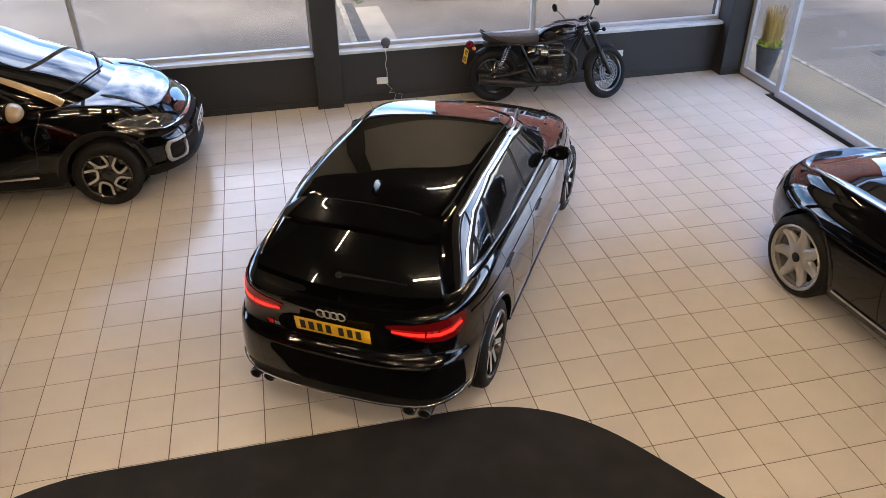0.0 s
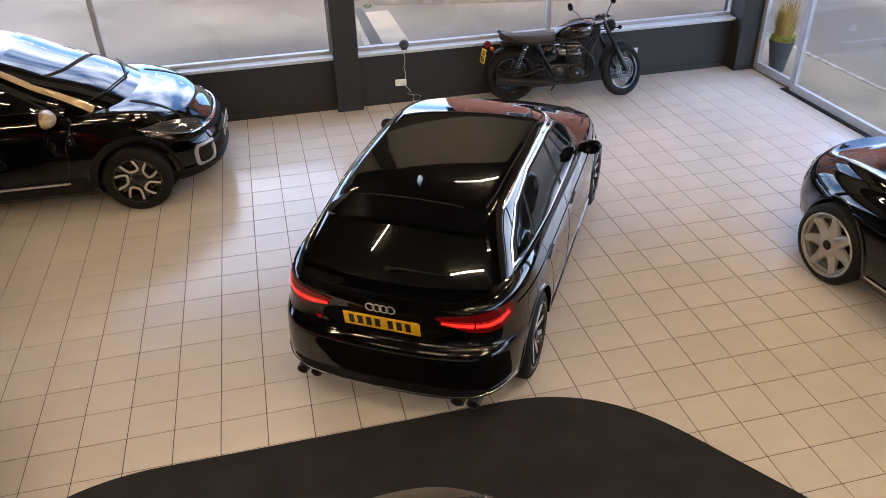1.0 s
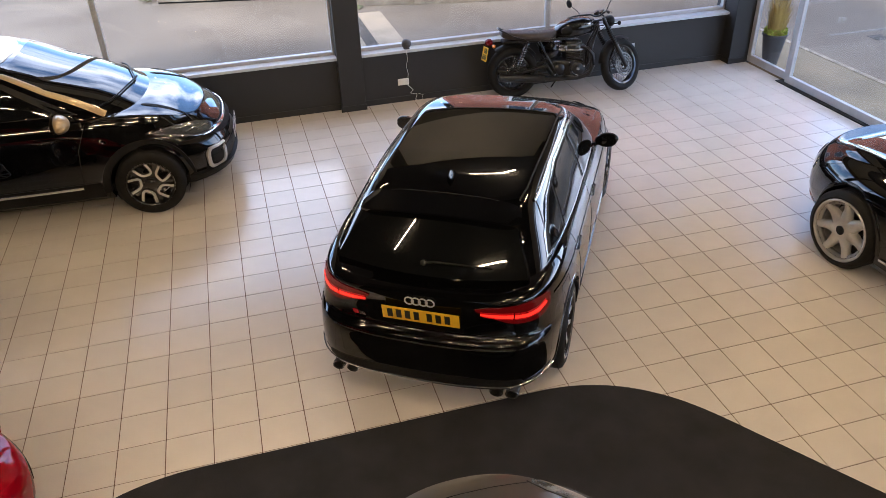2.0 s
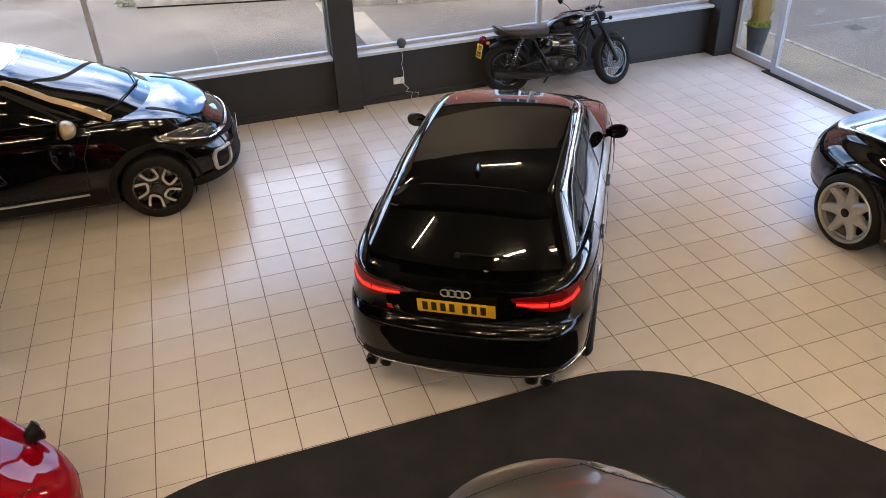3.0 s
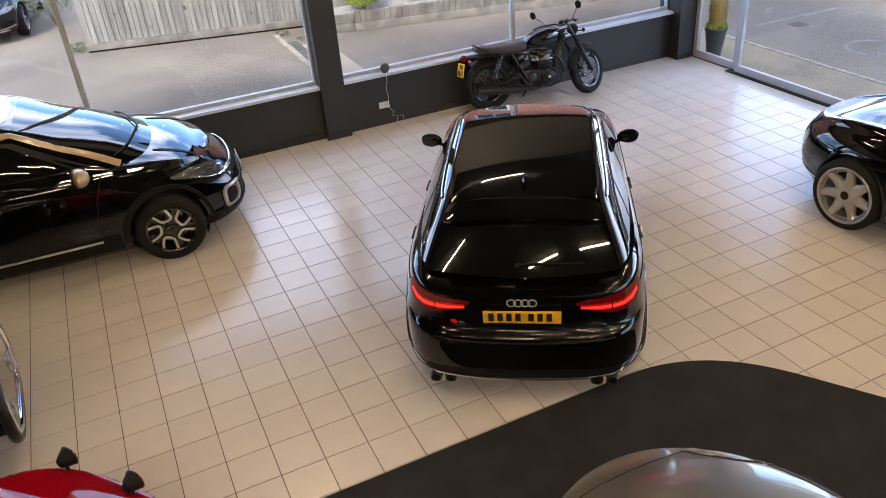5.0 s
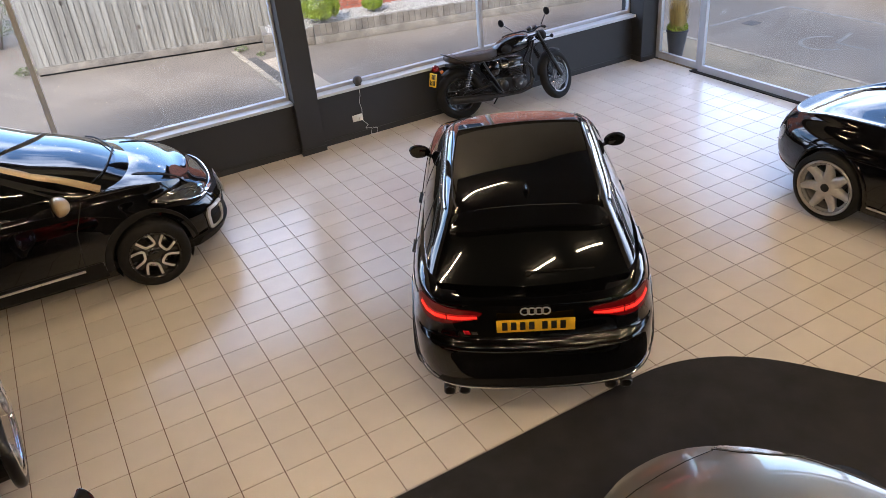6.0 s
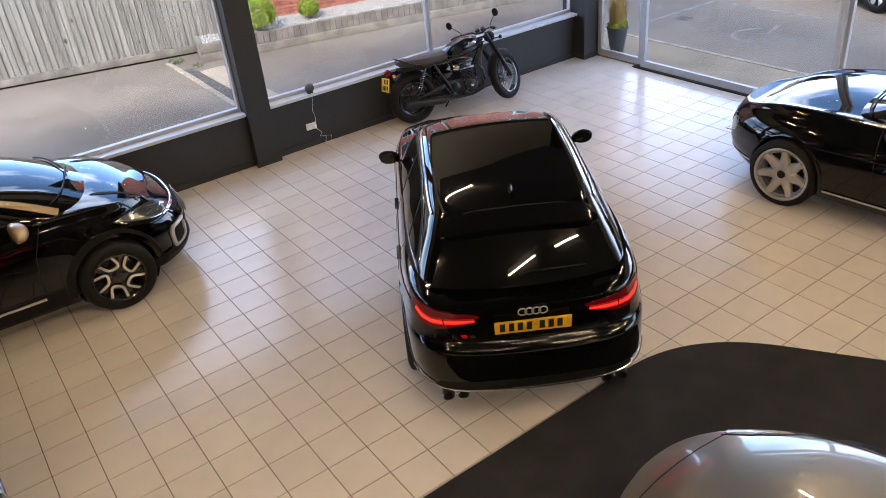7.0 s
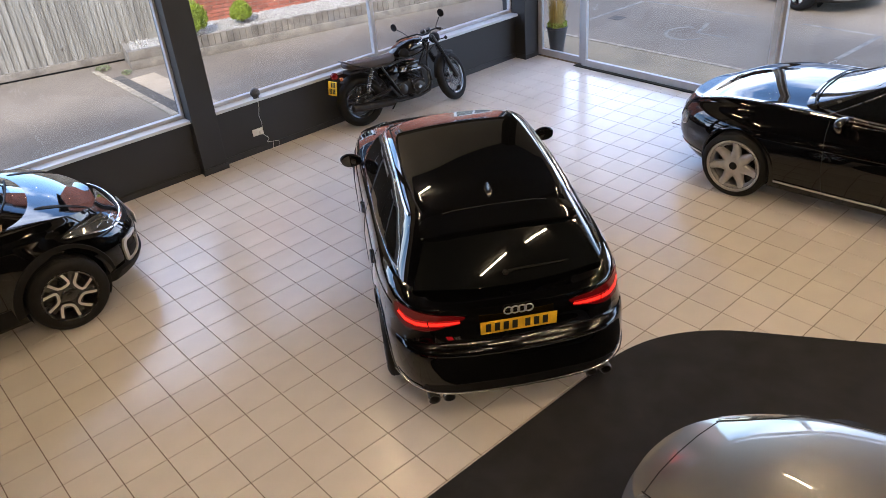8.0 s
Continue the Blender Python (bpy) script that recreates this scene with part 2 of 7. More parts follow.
def box(bm, x0, x1, y0, y1, z0, z1, bevel=0.0, m=None, seg=2):
    r = bmesh.ops.create_cube(bm, size=1.0)
    vs = r["verts"]
    for v in vs:
        v.co = Vector(((x0 + x1) / 2 + v.co.x * (x1 - x0), (y0 + y1) / 2 + v.co.y * (y1 - y0), (z0 + z1) / 2 + v.co.z * (z1 - z0)))
    if bevel:
        es = list({e for v in vs for e in v.link_edges})
        g = bmesh.ops.bevel(bm, geom=es, offset=bevel, segments=seg, affect="EDGES", profile=0.6)
        vs = list(set(g["verts"]) | {v for v in vs if v.is_valid})
    if m:
        bmesh.ops.transform(bm, matrix=m, verts=vs)
    return vs


def tube(bm, path, r, n=10, close=True, r_end=None):
    """A round bar that follows a path of points."""
    pts = [Vector(p) for p in path]
    rings = []
    up = Vector((0.13, 0.31, 0.94)).normalized()
    for i, p in enumerate(pts):
        d = (pts[min(i + 1, len(pts) - 1)] - pts[max(i - 1, 0)]).normalized()
        a = d.cross(up)
        if a.length < 0.05:
            a = d.cross(Vector((1, 0, 0)))
        a.normalize()
        b = d.cross(a)
        rr = r if r_end is None else r + (r_end - r) * i / (len(pts) - 1)
        rings.append([bm.verts.new(p + rr * (a * math.cos(k * math.tau / n) + b * math.sin(k * math.tau / n))) for k in range(n)])
    for u, v in zip(rings, rings[1:]):
        for k in range(n):
            bm.faces.new((u[k], u[(k + 1) % n], v[(k + 1) % n], v[k]))
    if close:
        bm.faces.new(rings[0][::-1])
        bm.faces.new(rings[-1])


def lathe(bm, profile, n=32, m=None, closed=False, caps=True):
    """A profile of (radius, height) turned round the z axis."""
    rings = [[bm.verts.new((r * math.cos(k * math.tau / n), r * math.sin(k * math.tau / n), z)) for k in range(n)] for r, z in profile]
    pairs = list(zip(rings, rings[1:])) + ([(rings[-1], rings[0])] if closed else [])
    for u, v in pairs:
        for k in range(n):
            bm.faces.new((u[k], u[(k + 1) % n], v[(k + 1) % n], v[k]))
    if not closed and caps:
        for ring in (rings[0], rings[-1]):
            if (ring[0].co - ring[n // 2].co).length > 1e-5:
                bm.faces.new(ring)
    vs = [v for ring in rings for v in ring]
    if m:
        bmesh.ops.transform(bm, matrix=m, verts=vs)
    bmesh.ops.remove_doubles(bm, verts=vs, dist=1e-5)
    return vs


def ring(bm, R, r, m=None, n=32, k=10):
    """A torus round the z axis."""
    lathe(bm, [(R + r * math.cos(a * math.tau / k), r * math.sin(a * math.tau / k)) for a in range(k)], n, m, closed=True)


def blob(bm, c, s, m=None, sub=3):
    r = bmesh.ops.create_icosphere(bm, subdivisions=sub, radius=1.0)
    for v in r["verts"]:
        v.co = Vector((c[0] + v.co.x * s[0], c[1] + v.co.y * s[1], c[2] + v.co.z * s[2]))
    if m:
        bmesh.ops.transform(bm, matrix=m, verts=r["verts"])
    return r["verts"]


def prism(bm, poly, z0, z1, bevel=0.0, m=None):
    """A polygon in x, y raised from z0 to z1."""
    lo, hi = [bm.verts.new((x, y, z0)) for x, y in poly], [bm.verts.new((x, y, z1)) for x, y in poly]
    n = len(poly)
    fs = [bm.faces.new(lo[::-1]), bm.faces.new(hi)]
    fs += [bm.faces.new((lo[i], lo[(i + 1) % n], hi[(i + 1) % n], hi[i])) for i in range(n)]
    vs = lo + hi
    if bevel:
        g = bmesh.ops.bevel(bm, geom=list(fs[1].edges), offset=bevel, segments=2, affect="EDGES")
        vs = list({v for v in vs if v.is_valid} | set(g["verts"]))
    if m:
        bmesh.ops.transform(bm, matrix=m, verts=vs)


def spline(knots):
    """A smooth function through (x, y) knots, without overshoot."""
    xs, ys = np.array([k[0] for k in knots], float), np.array([k[1] for k in knots], float)
    h, d = np.diff(xs), np.diff(ys) / np.diff(xs)
    t = np.zeros(len(xs))
    for i in range(1, len(xs) - 1):
        t[i] = 0 if d[i - 1] * d[i] <= 0 else 2 / (1 / d[i - 1] + 1 / d[i])
    t[0], t[-1] = d[0], d[-1]

    def value(x):
        x = min(max(x, xs[0]), xs[-1])
        i = min(int(np.searchsorted(xs, x, "right")) - 1, len(xs) - 2)
        s = (x - xs[i]) / h[i]
        return float((2 * s**3 - 3 * s**2 + 1) * ys[i] + (s**3 - 2 * s**2 + s) * h[i] * t[i] + (3 * s**2 - 2 * s**3) * ys[i + 1] + (s**3 - s**2) * h[i] * t[i + 1])
    return value


def rounded(poly, times=2, keep=0.22):
    """Cuts the corners of a polygon."""
    for _ in range(times):
        out = []
        for (ax, ay), (bx, by) in zip(poly, poly[1:] + poly[:1]):
            out += [(ax + (bx - ax) * keep, ay + (by - ay) * keep), (bx + (ax - bx) * keep, by + (ay - by) * keep)]
        poly = out
    return poly


# ---- car bodies ----
def superellipse(a, ahead, behind):
    """The point at the angle a on a rounded square of half side 1, with its own roundness ahead and behind."""
    ca, sa = math.cos(a), math.sin(a)
    e = ahead if ca > 0 else behind
    far = (abs(ca) ** e + abs(sa) ** e) ** (1 / e)
    return ca / far, sa / far


def body_shell(bm, c, rows=46, around=144):
    """The lower body: rings round the plan's outline from the sills to the shoulder, closed above by bonnet and deck."""
    half, xf, xr, wide, low, high, crown = c["half"], spline(c["front"]), spline(c["rear"]), spline(c["wide"]), spline(c["low"]), spline(c["shoulder"]), spline(c["crown"])
    plan = spline(c["plan"])
    grid = []
    ef, er = c.get("ef", 3.2), c.get("er", 3.6)
    out = []
    L = c["length"] / 2
    for j in range(rows + 1):
        t = j / rows
        line = []
        # the tail's corners may be squarer at the bumper than above it
        u = min(1, max(0, (t - 0.45) / 0.2))
        er_t = er + (c.get("er_top", er) - er) * u * u * (3 - 2 * u)
        out = []
        for k in range(around):
            out.append(superellipse(math.tau * k / around, ef, er_t))
        for xi, eta in out:
            x0 = xi * L
            z = low(x0) + (high(x0) - low(x0)) * t
            x = xi * xf(z) if xi > 0 else -xi * xr(z)
            s = (z - low(x0)) / max(0.05, high(x0) - low(x0))
            x -= math.copysign((c.get("bow_f", 0.06) if xi > 0 else c.get("bow_r", 0.06)) * eta * eta * abs(xi) ** 6, xi)
            line.append(bm.verts.new((x, eta * half * wide(s) * plan(x0), z)))
        grid.append(line)
    top = grid[-1]
    wing = spline(c.get("wing", [(-3, 0), (3, 0)]))
    for q, crest in ((0.985, 0.3), (0.97, 0.55), (0.945, 0.85), (0.92, 1.0), (0.89, 0.95), (0.86, 0.75), (0.82, 0.4), (0.78, 0.12), (0.72, 0), (0.56, 0), (0.38, 0), (0.2, 0), (0.0, 0)):
        line = []
        for k, v in enumerate(top):
            x0 = out[k][0] * L
            line.append(bm.verts.new((v.co.x, v.co.y * q, v.co.z + crown(x0) * (1 - q * q) ** 0.8 + wing(x0) * crest)))
        grid.append(line)
    under = []
    for v in grid[0]:
        under.append(bm.verts.new((v.co.x * 0.96, v.co.y * 0.9, v.co.z + 0.01)))
    grid.insert(0, under)
    for u, v in zip(grid, grid[1:]):
        for k in range(around):
            bm.faces.new((u[k], u[(k + 1) % around], v[(k + 1) % around], v[k]))
    bm.faces.new(under[::-1])
    bmesh.ops.remove_doubles(bm, verts=bm.verts[:], dist=0.0008)


def cabin_shell(bm, c, rows=28, around=160):
    """The glasshouse: rings from the shoulder to the roof's edge, closed by a crowned roof."""
    xf, xr, wide, base, roof = spline(c["g_front"]), spline(c["g_rear"]), spline(c["g_wide"]), spline(c["g_base"]), spline(c["g_roof"])
    taper = spline(c["g_plan"])
    ef, er = c.get("gef", 4.5), c.get("ger", 5.0)
    grid, crown = [], c["g_crown"]
    for j in range(rows + 1):
        t = j / rows
        line = []
        for k in range(around):
            xi, eta = superellipse(math.tau * k / around, ef, er)
            mid, ext = (xf(t) + xr(t)) / 2, (xf(t) - xr(t)) / 2
            x = mid + xi * ext - math.copysign((c.get("g_bow_f", 0.08) if xi > 0 else c.get("g_bow_r", 0.08)) * eta * eta * abs(xi) ** 4, xi)
            z = base(x) + (roof(x) - base(x)) * t
            line.append(bm.verts.new((x, eta * wide(t) * taper(x), z)))
        grid.append(line)
    top = grid[-1]
    for q in (0.96, 0.9, 0.8, 0.66, 0.48, 0.25, 0.0):
        grid.append([bm.verts.new((v.co.x, v.co.y * q, v.co.z + crown * (1 - q * q) * min(1, max(0, (xf(1) - v.co.x) * 3)) * min(1, max(0, (v.co.x - xr(1)) * 4)))) for v in top])
    for u, v in zip(grid, grid[1:]):
        for k in range(around):
            bm.faces.new((u[k], u[(k + 1) % around], v[(k + 1) % around], v[k]))
    bm.faces.new(grid[0][::-1])
    bmesh.ops.remove_doubles(bm, verts=bm.verts[:], dist=0.0008)


def cabin_at(c, t, degrees):
    """The place on a glasshouse at the height t (0 base, 1 roof edge) and an angle round its plan (0 ahead, 90 at the left side)."""
    xf, xr, base, roof = spline(c["g_front"])(t), spline(c["g_rear"])(t), spline(c["g_base"]), spline(c["g_roof"])
    xi, eta = superellipse(radians(degrees), c.get("gef", 4.5), c.get("ger", 5.0))
    x = (xf + xr) / 2 + xi * (xf - xr) / 2 - math.copysign((c.get("g_bow_f", 0.08) if xi > 0 else c.get("g_bow_r", 0.08)) * eta * eta * abs(xi) ** 4, xi)
    return Vector((x, eta * spline(c["g_wide"])(t) * spline(c["g_plan"])(x), base(x) + (roof(x) - base(x)) * t))


def band(tree, pts, width, lift=0.006, depth=0.010):
    """A raised band that lies on a body's skin along a line in space."""
    bm, rows = bmesh.new(), []
    for i, p in enumerate(pts):
        d = (pts[min(i + 1, len(pts) - 1)] - pts[max(i - 1, 0)]).normalized()
        loc, n = tree.find_nearest(p)[:2]
        n = n if n.dot(loc - Vector((loc.x * 0.7, 0, 0.6))) > 0 else -n
        across = d.cross(n).normalized() * width / 2
        row = []
        for q, up in ((-1, -depth), (-0.9, lift * 0.5), (-0.45, lift), (0.45, lift), (0.9, lift * 0.5), (1, -depth)):
            row.append(bm.verts.new(tree.find_nearest(loc + across * q)[0] + n * up))
        rows.append(row)
    for u, v in zip(rows, rows[1:]):
        for k in range(5):
            bm.faces.new((u[k], u[k + 1], v[k + 1], v[k]))
    return bm


VIEWS = {"left": (Vector((0, 3, 0)), Vector((0, -1, 0))), "right": (Vector((0, -3, 0)), Vector((0, 1, 0))),
         "rear": (Vector((-5, 0, 0)), Vector((1, 0, 0))), "front": (Vector((5, 0, 0)), Vector((-1, 0, 0))), "top": (Vector((0, 0, 4)), Vector((0, 0, -1)))}


def on_plane(view, u, v):
    if view in ("left", "right"):
        return Vector((u, 0, v))
    return Vector((0, u, v)) if view in ("rear", "front") else Vector((u, v, 0))


def laid(tree, view, u, v, off):
    """The place on a body's skin under the point (u, v) of one of its views, lifted by off."""
    start, way = VIEWS[view]
    p = on_plane(view, u, v)
    hit, normal, _, _ = tree.ray_cast(p + start, way)
    if hit is None:
        hit, normal, _, _ = tree.find_nearest(p + start * 0.28)
    if normal.dot(way) > 0:
        normal = -normal
    return hit + normal * off, normal


def skin(tree, view, poly, off=0.004, step=0.05, depth=0.008):
    """A panel that follows a body's skin inside an outline drawn in one of its views."""
    bm = bmesh.new()
    bm.faces.new([bm.verts.new((x, y, 0)) for x, y in poly])
    for axis in (0, 1):
        lo, hi = min(p[axis] for p in poly), max(p[axis] for p in poly)
        for k in range(1, int((hi - lo) / step) + 1):
            co, no = Vector((0, 0, 0)), Vector((0, 0, 0))
            co[axis], no[axis] = lo + k * step, 1.0
            bmesh.ops.bisect_plane(bm, geom=bm.verts[:] + bm.edges[:] + bm.faces[:], plane_co=co, plane_no=no, dist=1e-6)
    bmesh.ops.remove_doubles(bm, verts=bm.verts[:], dist=1e-5)
    normals = {}
    for v in bm.verts:
        v.co, normals[v] = laid(tree, view, v.co.x, v.co.y, off)
    rim = [e for e in bm.edges if e.is_boundary]
    made = bmesh.ops.extrude_edge_only(bm, edges=rim)
    inner = [g for g in made["geom"] if isinstance(g, bmesh.types.BMVert)]
    for v in inner:
        near = min((w for e in v.link_edges for w in (e.other_vert(v),) if w in normals), key=lambda w: (w.co - v.co).length, default=None)
        if near:
            v.co = v.co - normals[near] * depth
    return bm


def strip(tree, view, path, width, off=0.004, depth=0.006, step=0.03):
    """A narrow band along a line drawn in one of a body's views."""
    pts = []
    for (ax, ay), (bx, by) in zip(path, path[1:]):
        n = max(1, int(math.hypot(bx - ax, by - ay) / step))
        pts += [(ax + (bx - ax) * i / n, ay + (by - ay) * i / n) for i in range(n)]
    pts.append(path[-1])
    bm, rows = bmesh.new(), []
    for i, (x, y) in enumerate(pts):
        (ax, ay), (bx, by) = pts[max(0, i - 1)], pts[min(len(pts) - 1, i + 1)]
        d = math.hypot(bx - ax, by - ay) or 1
        nx, ny = -(by - ay) / d * width / 2, (bx - ax) / d * width / 2
        row = []
        for s, lift in ((-1, off - depth), (-0.85, off), (0, off + width * 0.12), (0.85, off), (1, off - depth)):
            row.append(bm.verts.new(laid(tree, view, x + nx * s, y + ny * s, lift)[0]))
        rows.append(row)
    for u, v in zip(rows, rows[1:]):
        for k in range(4):
            bm.faces.new((u[k], u[k + 1], v[k + 1], v[k]))
    return bm


def smooth_path(knots, n=24):
    f = spline(knots)
    a, b = knots[0][0], knots[-1][0]
    return [(a + (b - a) * i / n, f(a + (b - a) * i / n)) for i in range(n + 1)]


def wheel(parent, x, y, r, rim_r, width, side, spoke, mats, twist=0.0, name="wheel"):
    """A wheel under a car; side: 1 where its face looks to +y, -1 to -y. spoke: draws the spokes into a bmesh, in a plane facing +z."""
    m = Matrix.Translation((x, y, r)) @ Matrix.Rotation(radians(-90 * side), 4, "X")
    w = width / 2
    bm = bmesh.new()
    prof = [(rim_r, -w), (r - 0.05, -w - 0.004), (r - 0.015, -w + 0.012), (r, -w + 0.035)]
    for k in range(5):
        z = -w + 0.045 + (2 * w - 0.09) * k / 4
        prof += [(r, z - 0.006), (r - 0.006, z), (r, z + 0.006)]
    prof += [(r, w - 0.035), (r - 0.015, w - 0.012), (r - 0.05, w + 0.004), (rim_r + 0.012, w + 0.002), (rim_r, w - 0.006)]
    lathe(bm, prof, 56, None, closed=True)
    ob = part(name, bm, "rubber", parent, "black rubber tyre on its rim")
    ob.matrix_local = m @ Matrix.Rotation(twist, 4, "Z")
    bm = bmesh.new()
    lathe(bm, [(rim_r + 0.002, w - 0.004), (rim_r - 0.006, w + 0.004), (rim_r - 0.018, w - 0.002), (rim_r - 0.03, w - 0.05), (rim_r - 0.035, -w + 0.02), (rim_r + 0.002, -w)], 48, closed=True)
    part("rim", bm, mats[0], ob)
    bm = bmesh.new()
    lathe(bm, [(0.06, -0.035), (rim_r * 0.72, -0.035), (rim_r * 0.72, -0.012), (0.06, -0.012)], 36, closed=True)
    lathe(bm, [(0, -0.02), (0.075, -0.02), (0.075, w - 0.06), (0, w - 0.06)], 20)
    part("brake_disc", bm, "steel", ob)
    bm = bmesh.new()
    box(bm, rim_r * 0.45, rim_r * 0.8, -0.1, 0.1, -0.05, 0.03, 0.01, Matrix.Rotation(-twist + 2.6, 4, "Z"))
    part("brake_caliper", bm, "dark_metal", ob)
    spoke(ob, rim_r, w, mats)
    return ob


def spokes_star(count, base_w, tip_w, lift=0.0, hub=0.07):
    """Broad single spokes from a hub, tapering to the rim."""
    def draw(ob, R, w, mats):
        for k in range(count):
            bm = bmesh.new()
            rows = []
            for i in range(7):
                t = i / 6
                rad = hub * 0.6 + (R - 0.012 - hub * 0.6) * t
                half = base_w + (tip_w - base_w) * math.sin(t * math.pi / 2) ** 2 - 0.012 * math.sin(t * math.pi)
                z = w - 0.03 - lift * math.sin(t * math.pi) + 0.012 * t
                rows.append([bm.verts.new((rad, s * half, z - d)) for s, d in ((-1, 0.035), (-0.9, 0.008), (-0.35, 0), (0.35, 0), (0.9, 0.008), (1, 0.035))])
            for u, v in zip(rows, rows[1:]):
                for j in range(5):
                    bm.faces.new((u[j], u[j + 1], v[j + 1], v[j]))
            bmesh.ops.transform(bm, matrix=Matrix.Rotation(math.tau * k / count, 4, "Z"), verts=bm.verts[:])
            part("spoke", bm, mats[1], ob, smooth=60)
        cap(ob, w, hub, mats)
    return draw


def spokes_flared(count, base_w, tip_w, hub):
    """Spokes broad at the hub and narrow at a bolted flange inside the rim."""
    def draw(ob, R, w, mats):
        for k in range(count):
            bm = bmesh.new()
            rows = []
            for i in range(9):
                t = i / 8
                rad = hub * 0.55 + (R - 0.03 - hub * 0.55) * t
                half = tip_w + (base_w - tip_w) * (1 - t) ** 1.6 + 0.016 * t ** 5
                z = w - 0.022 - 0.014 * math.sin(t * math.pi) + 0.010 * t
                rows.append([bm.verts.new((rad, s * half, z - d)) for s, d in ((-1, 0.045), (-0.88, 0.012), (-0.4, 0), (0.4, 0), (0.88, 0.012), (1, 0.045))])
            for u, v in zip(rows, rows[1:]):
                for j in range(5):
                    bm.faces.new((u[j], u[j + 1], v[j + 1], v[j]))
            bm.faces.new(rows[-1])
            bmesh.ops.transform(bm, matrix=Matrix.Rotation(math.tau * k / count, 4, "Z"), verts=bm.verts[:])
            part("spoke", bm, mats[1], ob, smooth=60)
        bm = bmesh.new()
        lathe(bm, [(R - 0.008, w - 0.016), (R - 0.042, w - 0.024), (R - 0.052, w - 0.034), (R - 0.052, w - 0.06), (R - 0.008, w - 0.06)], 56, closed=True)
        part("rim_flange", bm, "alloy_flange", ob, "dull grey flange with bolt heads")
        bm = bmesh.new()
        for k in range(count * 4):
            a = math.tau * (k + 0.5) / (count * 4)
            lathe(bm, [(0.0048, -0.004), (0.0048, 0.003), (0.003, 0.005), (0, 0.005)], 6, Matrix.Translation(((R - 0.03) * math.cos(a), (R - 0.03) * math.sin(a), w - 0.021)))
        tagged(part("bolt_ring", bm, "dark_metal", ob), kind="stuff")
        cap(ob, w, hub, mats)
    return draw


def cap(ob, w, hub, mats):
    bm = bmesh.new()
    lathe(bm, [(hub, w - 0.065), (hub, w - 0.03), (hub * 0.8, w - 0.022), (hub * 0.5, w - 0.02), (0, w - 0.018)], 28)
    part("hub", bm, mats[1], ob)
    bm = bmesh.new()
    lathe(bm, [(hub * 0.46, w - 0.021), (hub * 0.46, w - 0.013), (hub * 0.38, w - 0.010), (0, w - 0.009)], 24)
    part("centre_cap", bm, mats[2], ob)


def spokes_pair(count, spread, face, tip=1.0, skew=0.0, face_w=0.016):
    """Pairs of thin dark spokes with bright machined faces."""
    def draw(ob, R, w, mats):
        for k in range(count):
            for s in (-1, 1):
                a0, a1 = s * spread * 0.35, s * spread * tip + skew
                bm, fm = bmesh.new(), bmesh.new()
                p0 = Vector((0.05 * math.cos(a0 * 2), 0.05 * math.sin(a0 * 2), w - 0.035))
                p1 = Vector(((R - 0.014) * math.cos(a1), (R - 0.014) * math.sin(a1), w - 0.016))
                d = (p1 - p0).normalized()
                c = Vector((-d.y, d.x, 0)).normalized()
                for b, half, top, deep in ((bm, face_w * 1.25, 0.0, 0.03), (fm, face_w, 0.002, 0.003)):
                    vs = [b.verts.new(p + c * q * half + Vector((0, 0, top - z))) for p in (p0, p1) for q, z in ((-1, deep), (-1, 0), (1, 0), (1, deep))]
                    for f in ((0, 1, 5, 4), (1, 2, 6, 5), (2, 3, 7, 6), (4, 5, 6, 7)):
                        b.faces.new([vs[i] for i in f])
                for b, mt, nm in ((bm, mats[1], "spoke"), (fm, face, "spoke_face")):
                    bmesh.ops.transform(b, matrix=Matrix.Rotation(math.tau * k / count, 4, "Z"), verts=b.verts[:])
                    part(nm, b, mt, ob, smooth=None)
        cap(ob, w, 0.062, mats)
    return draw


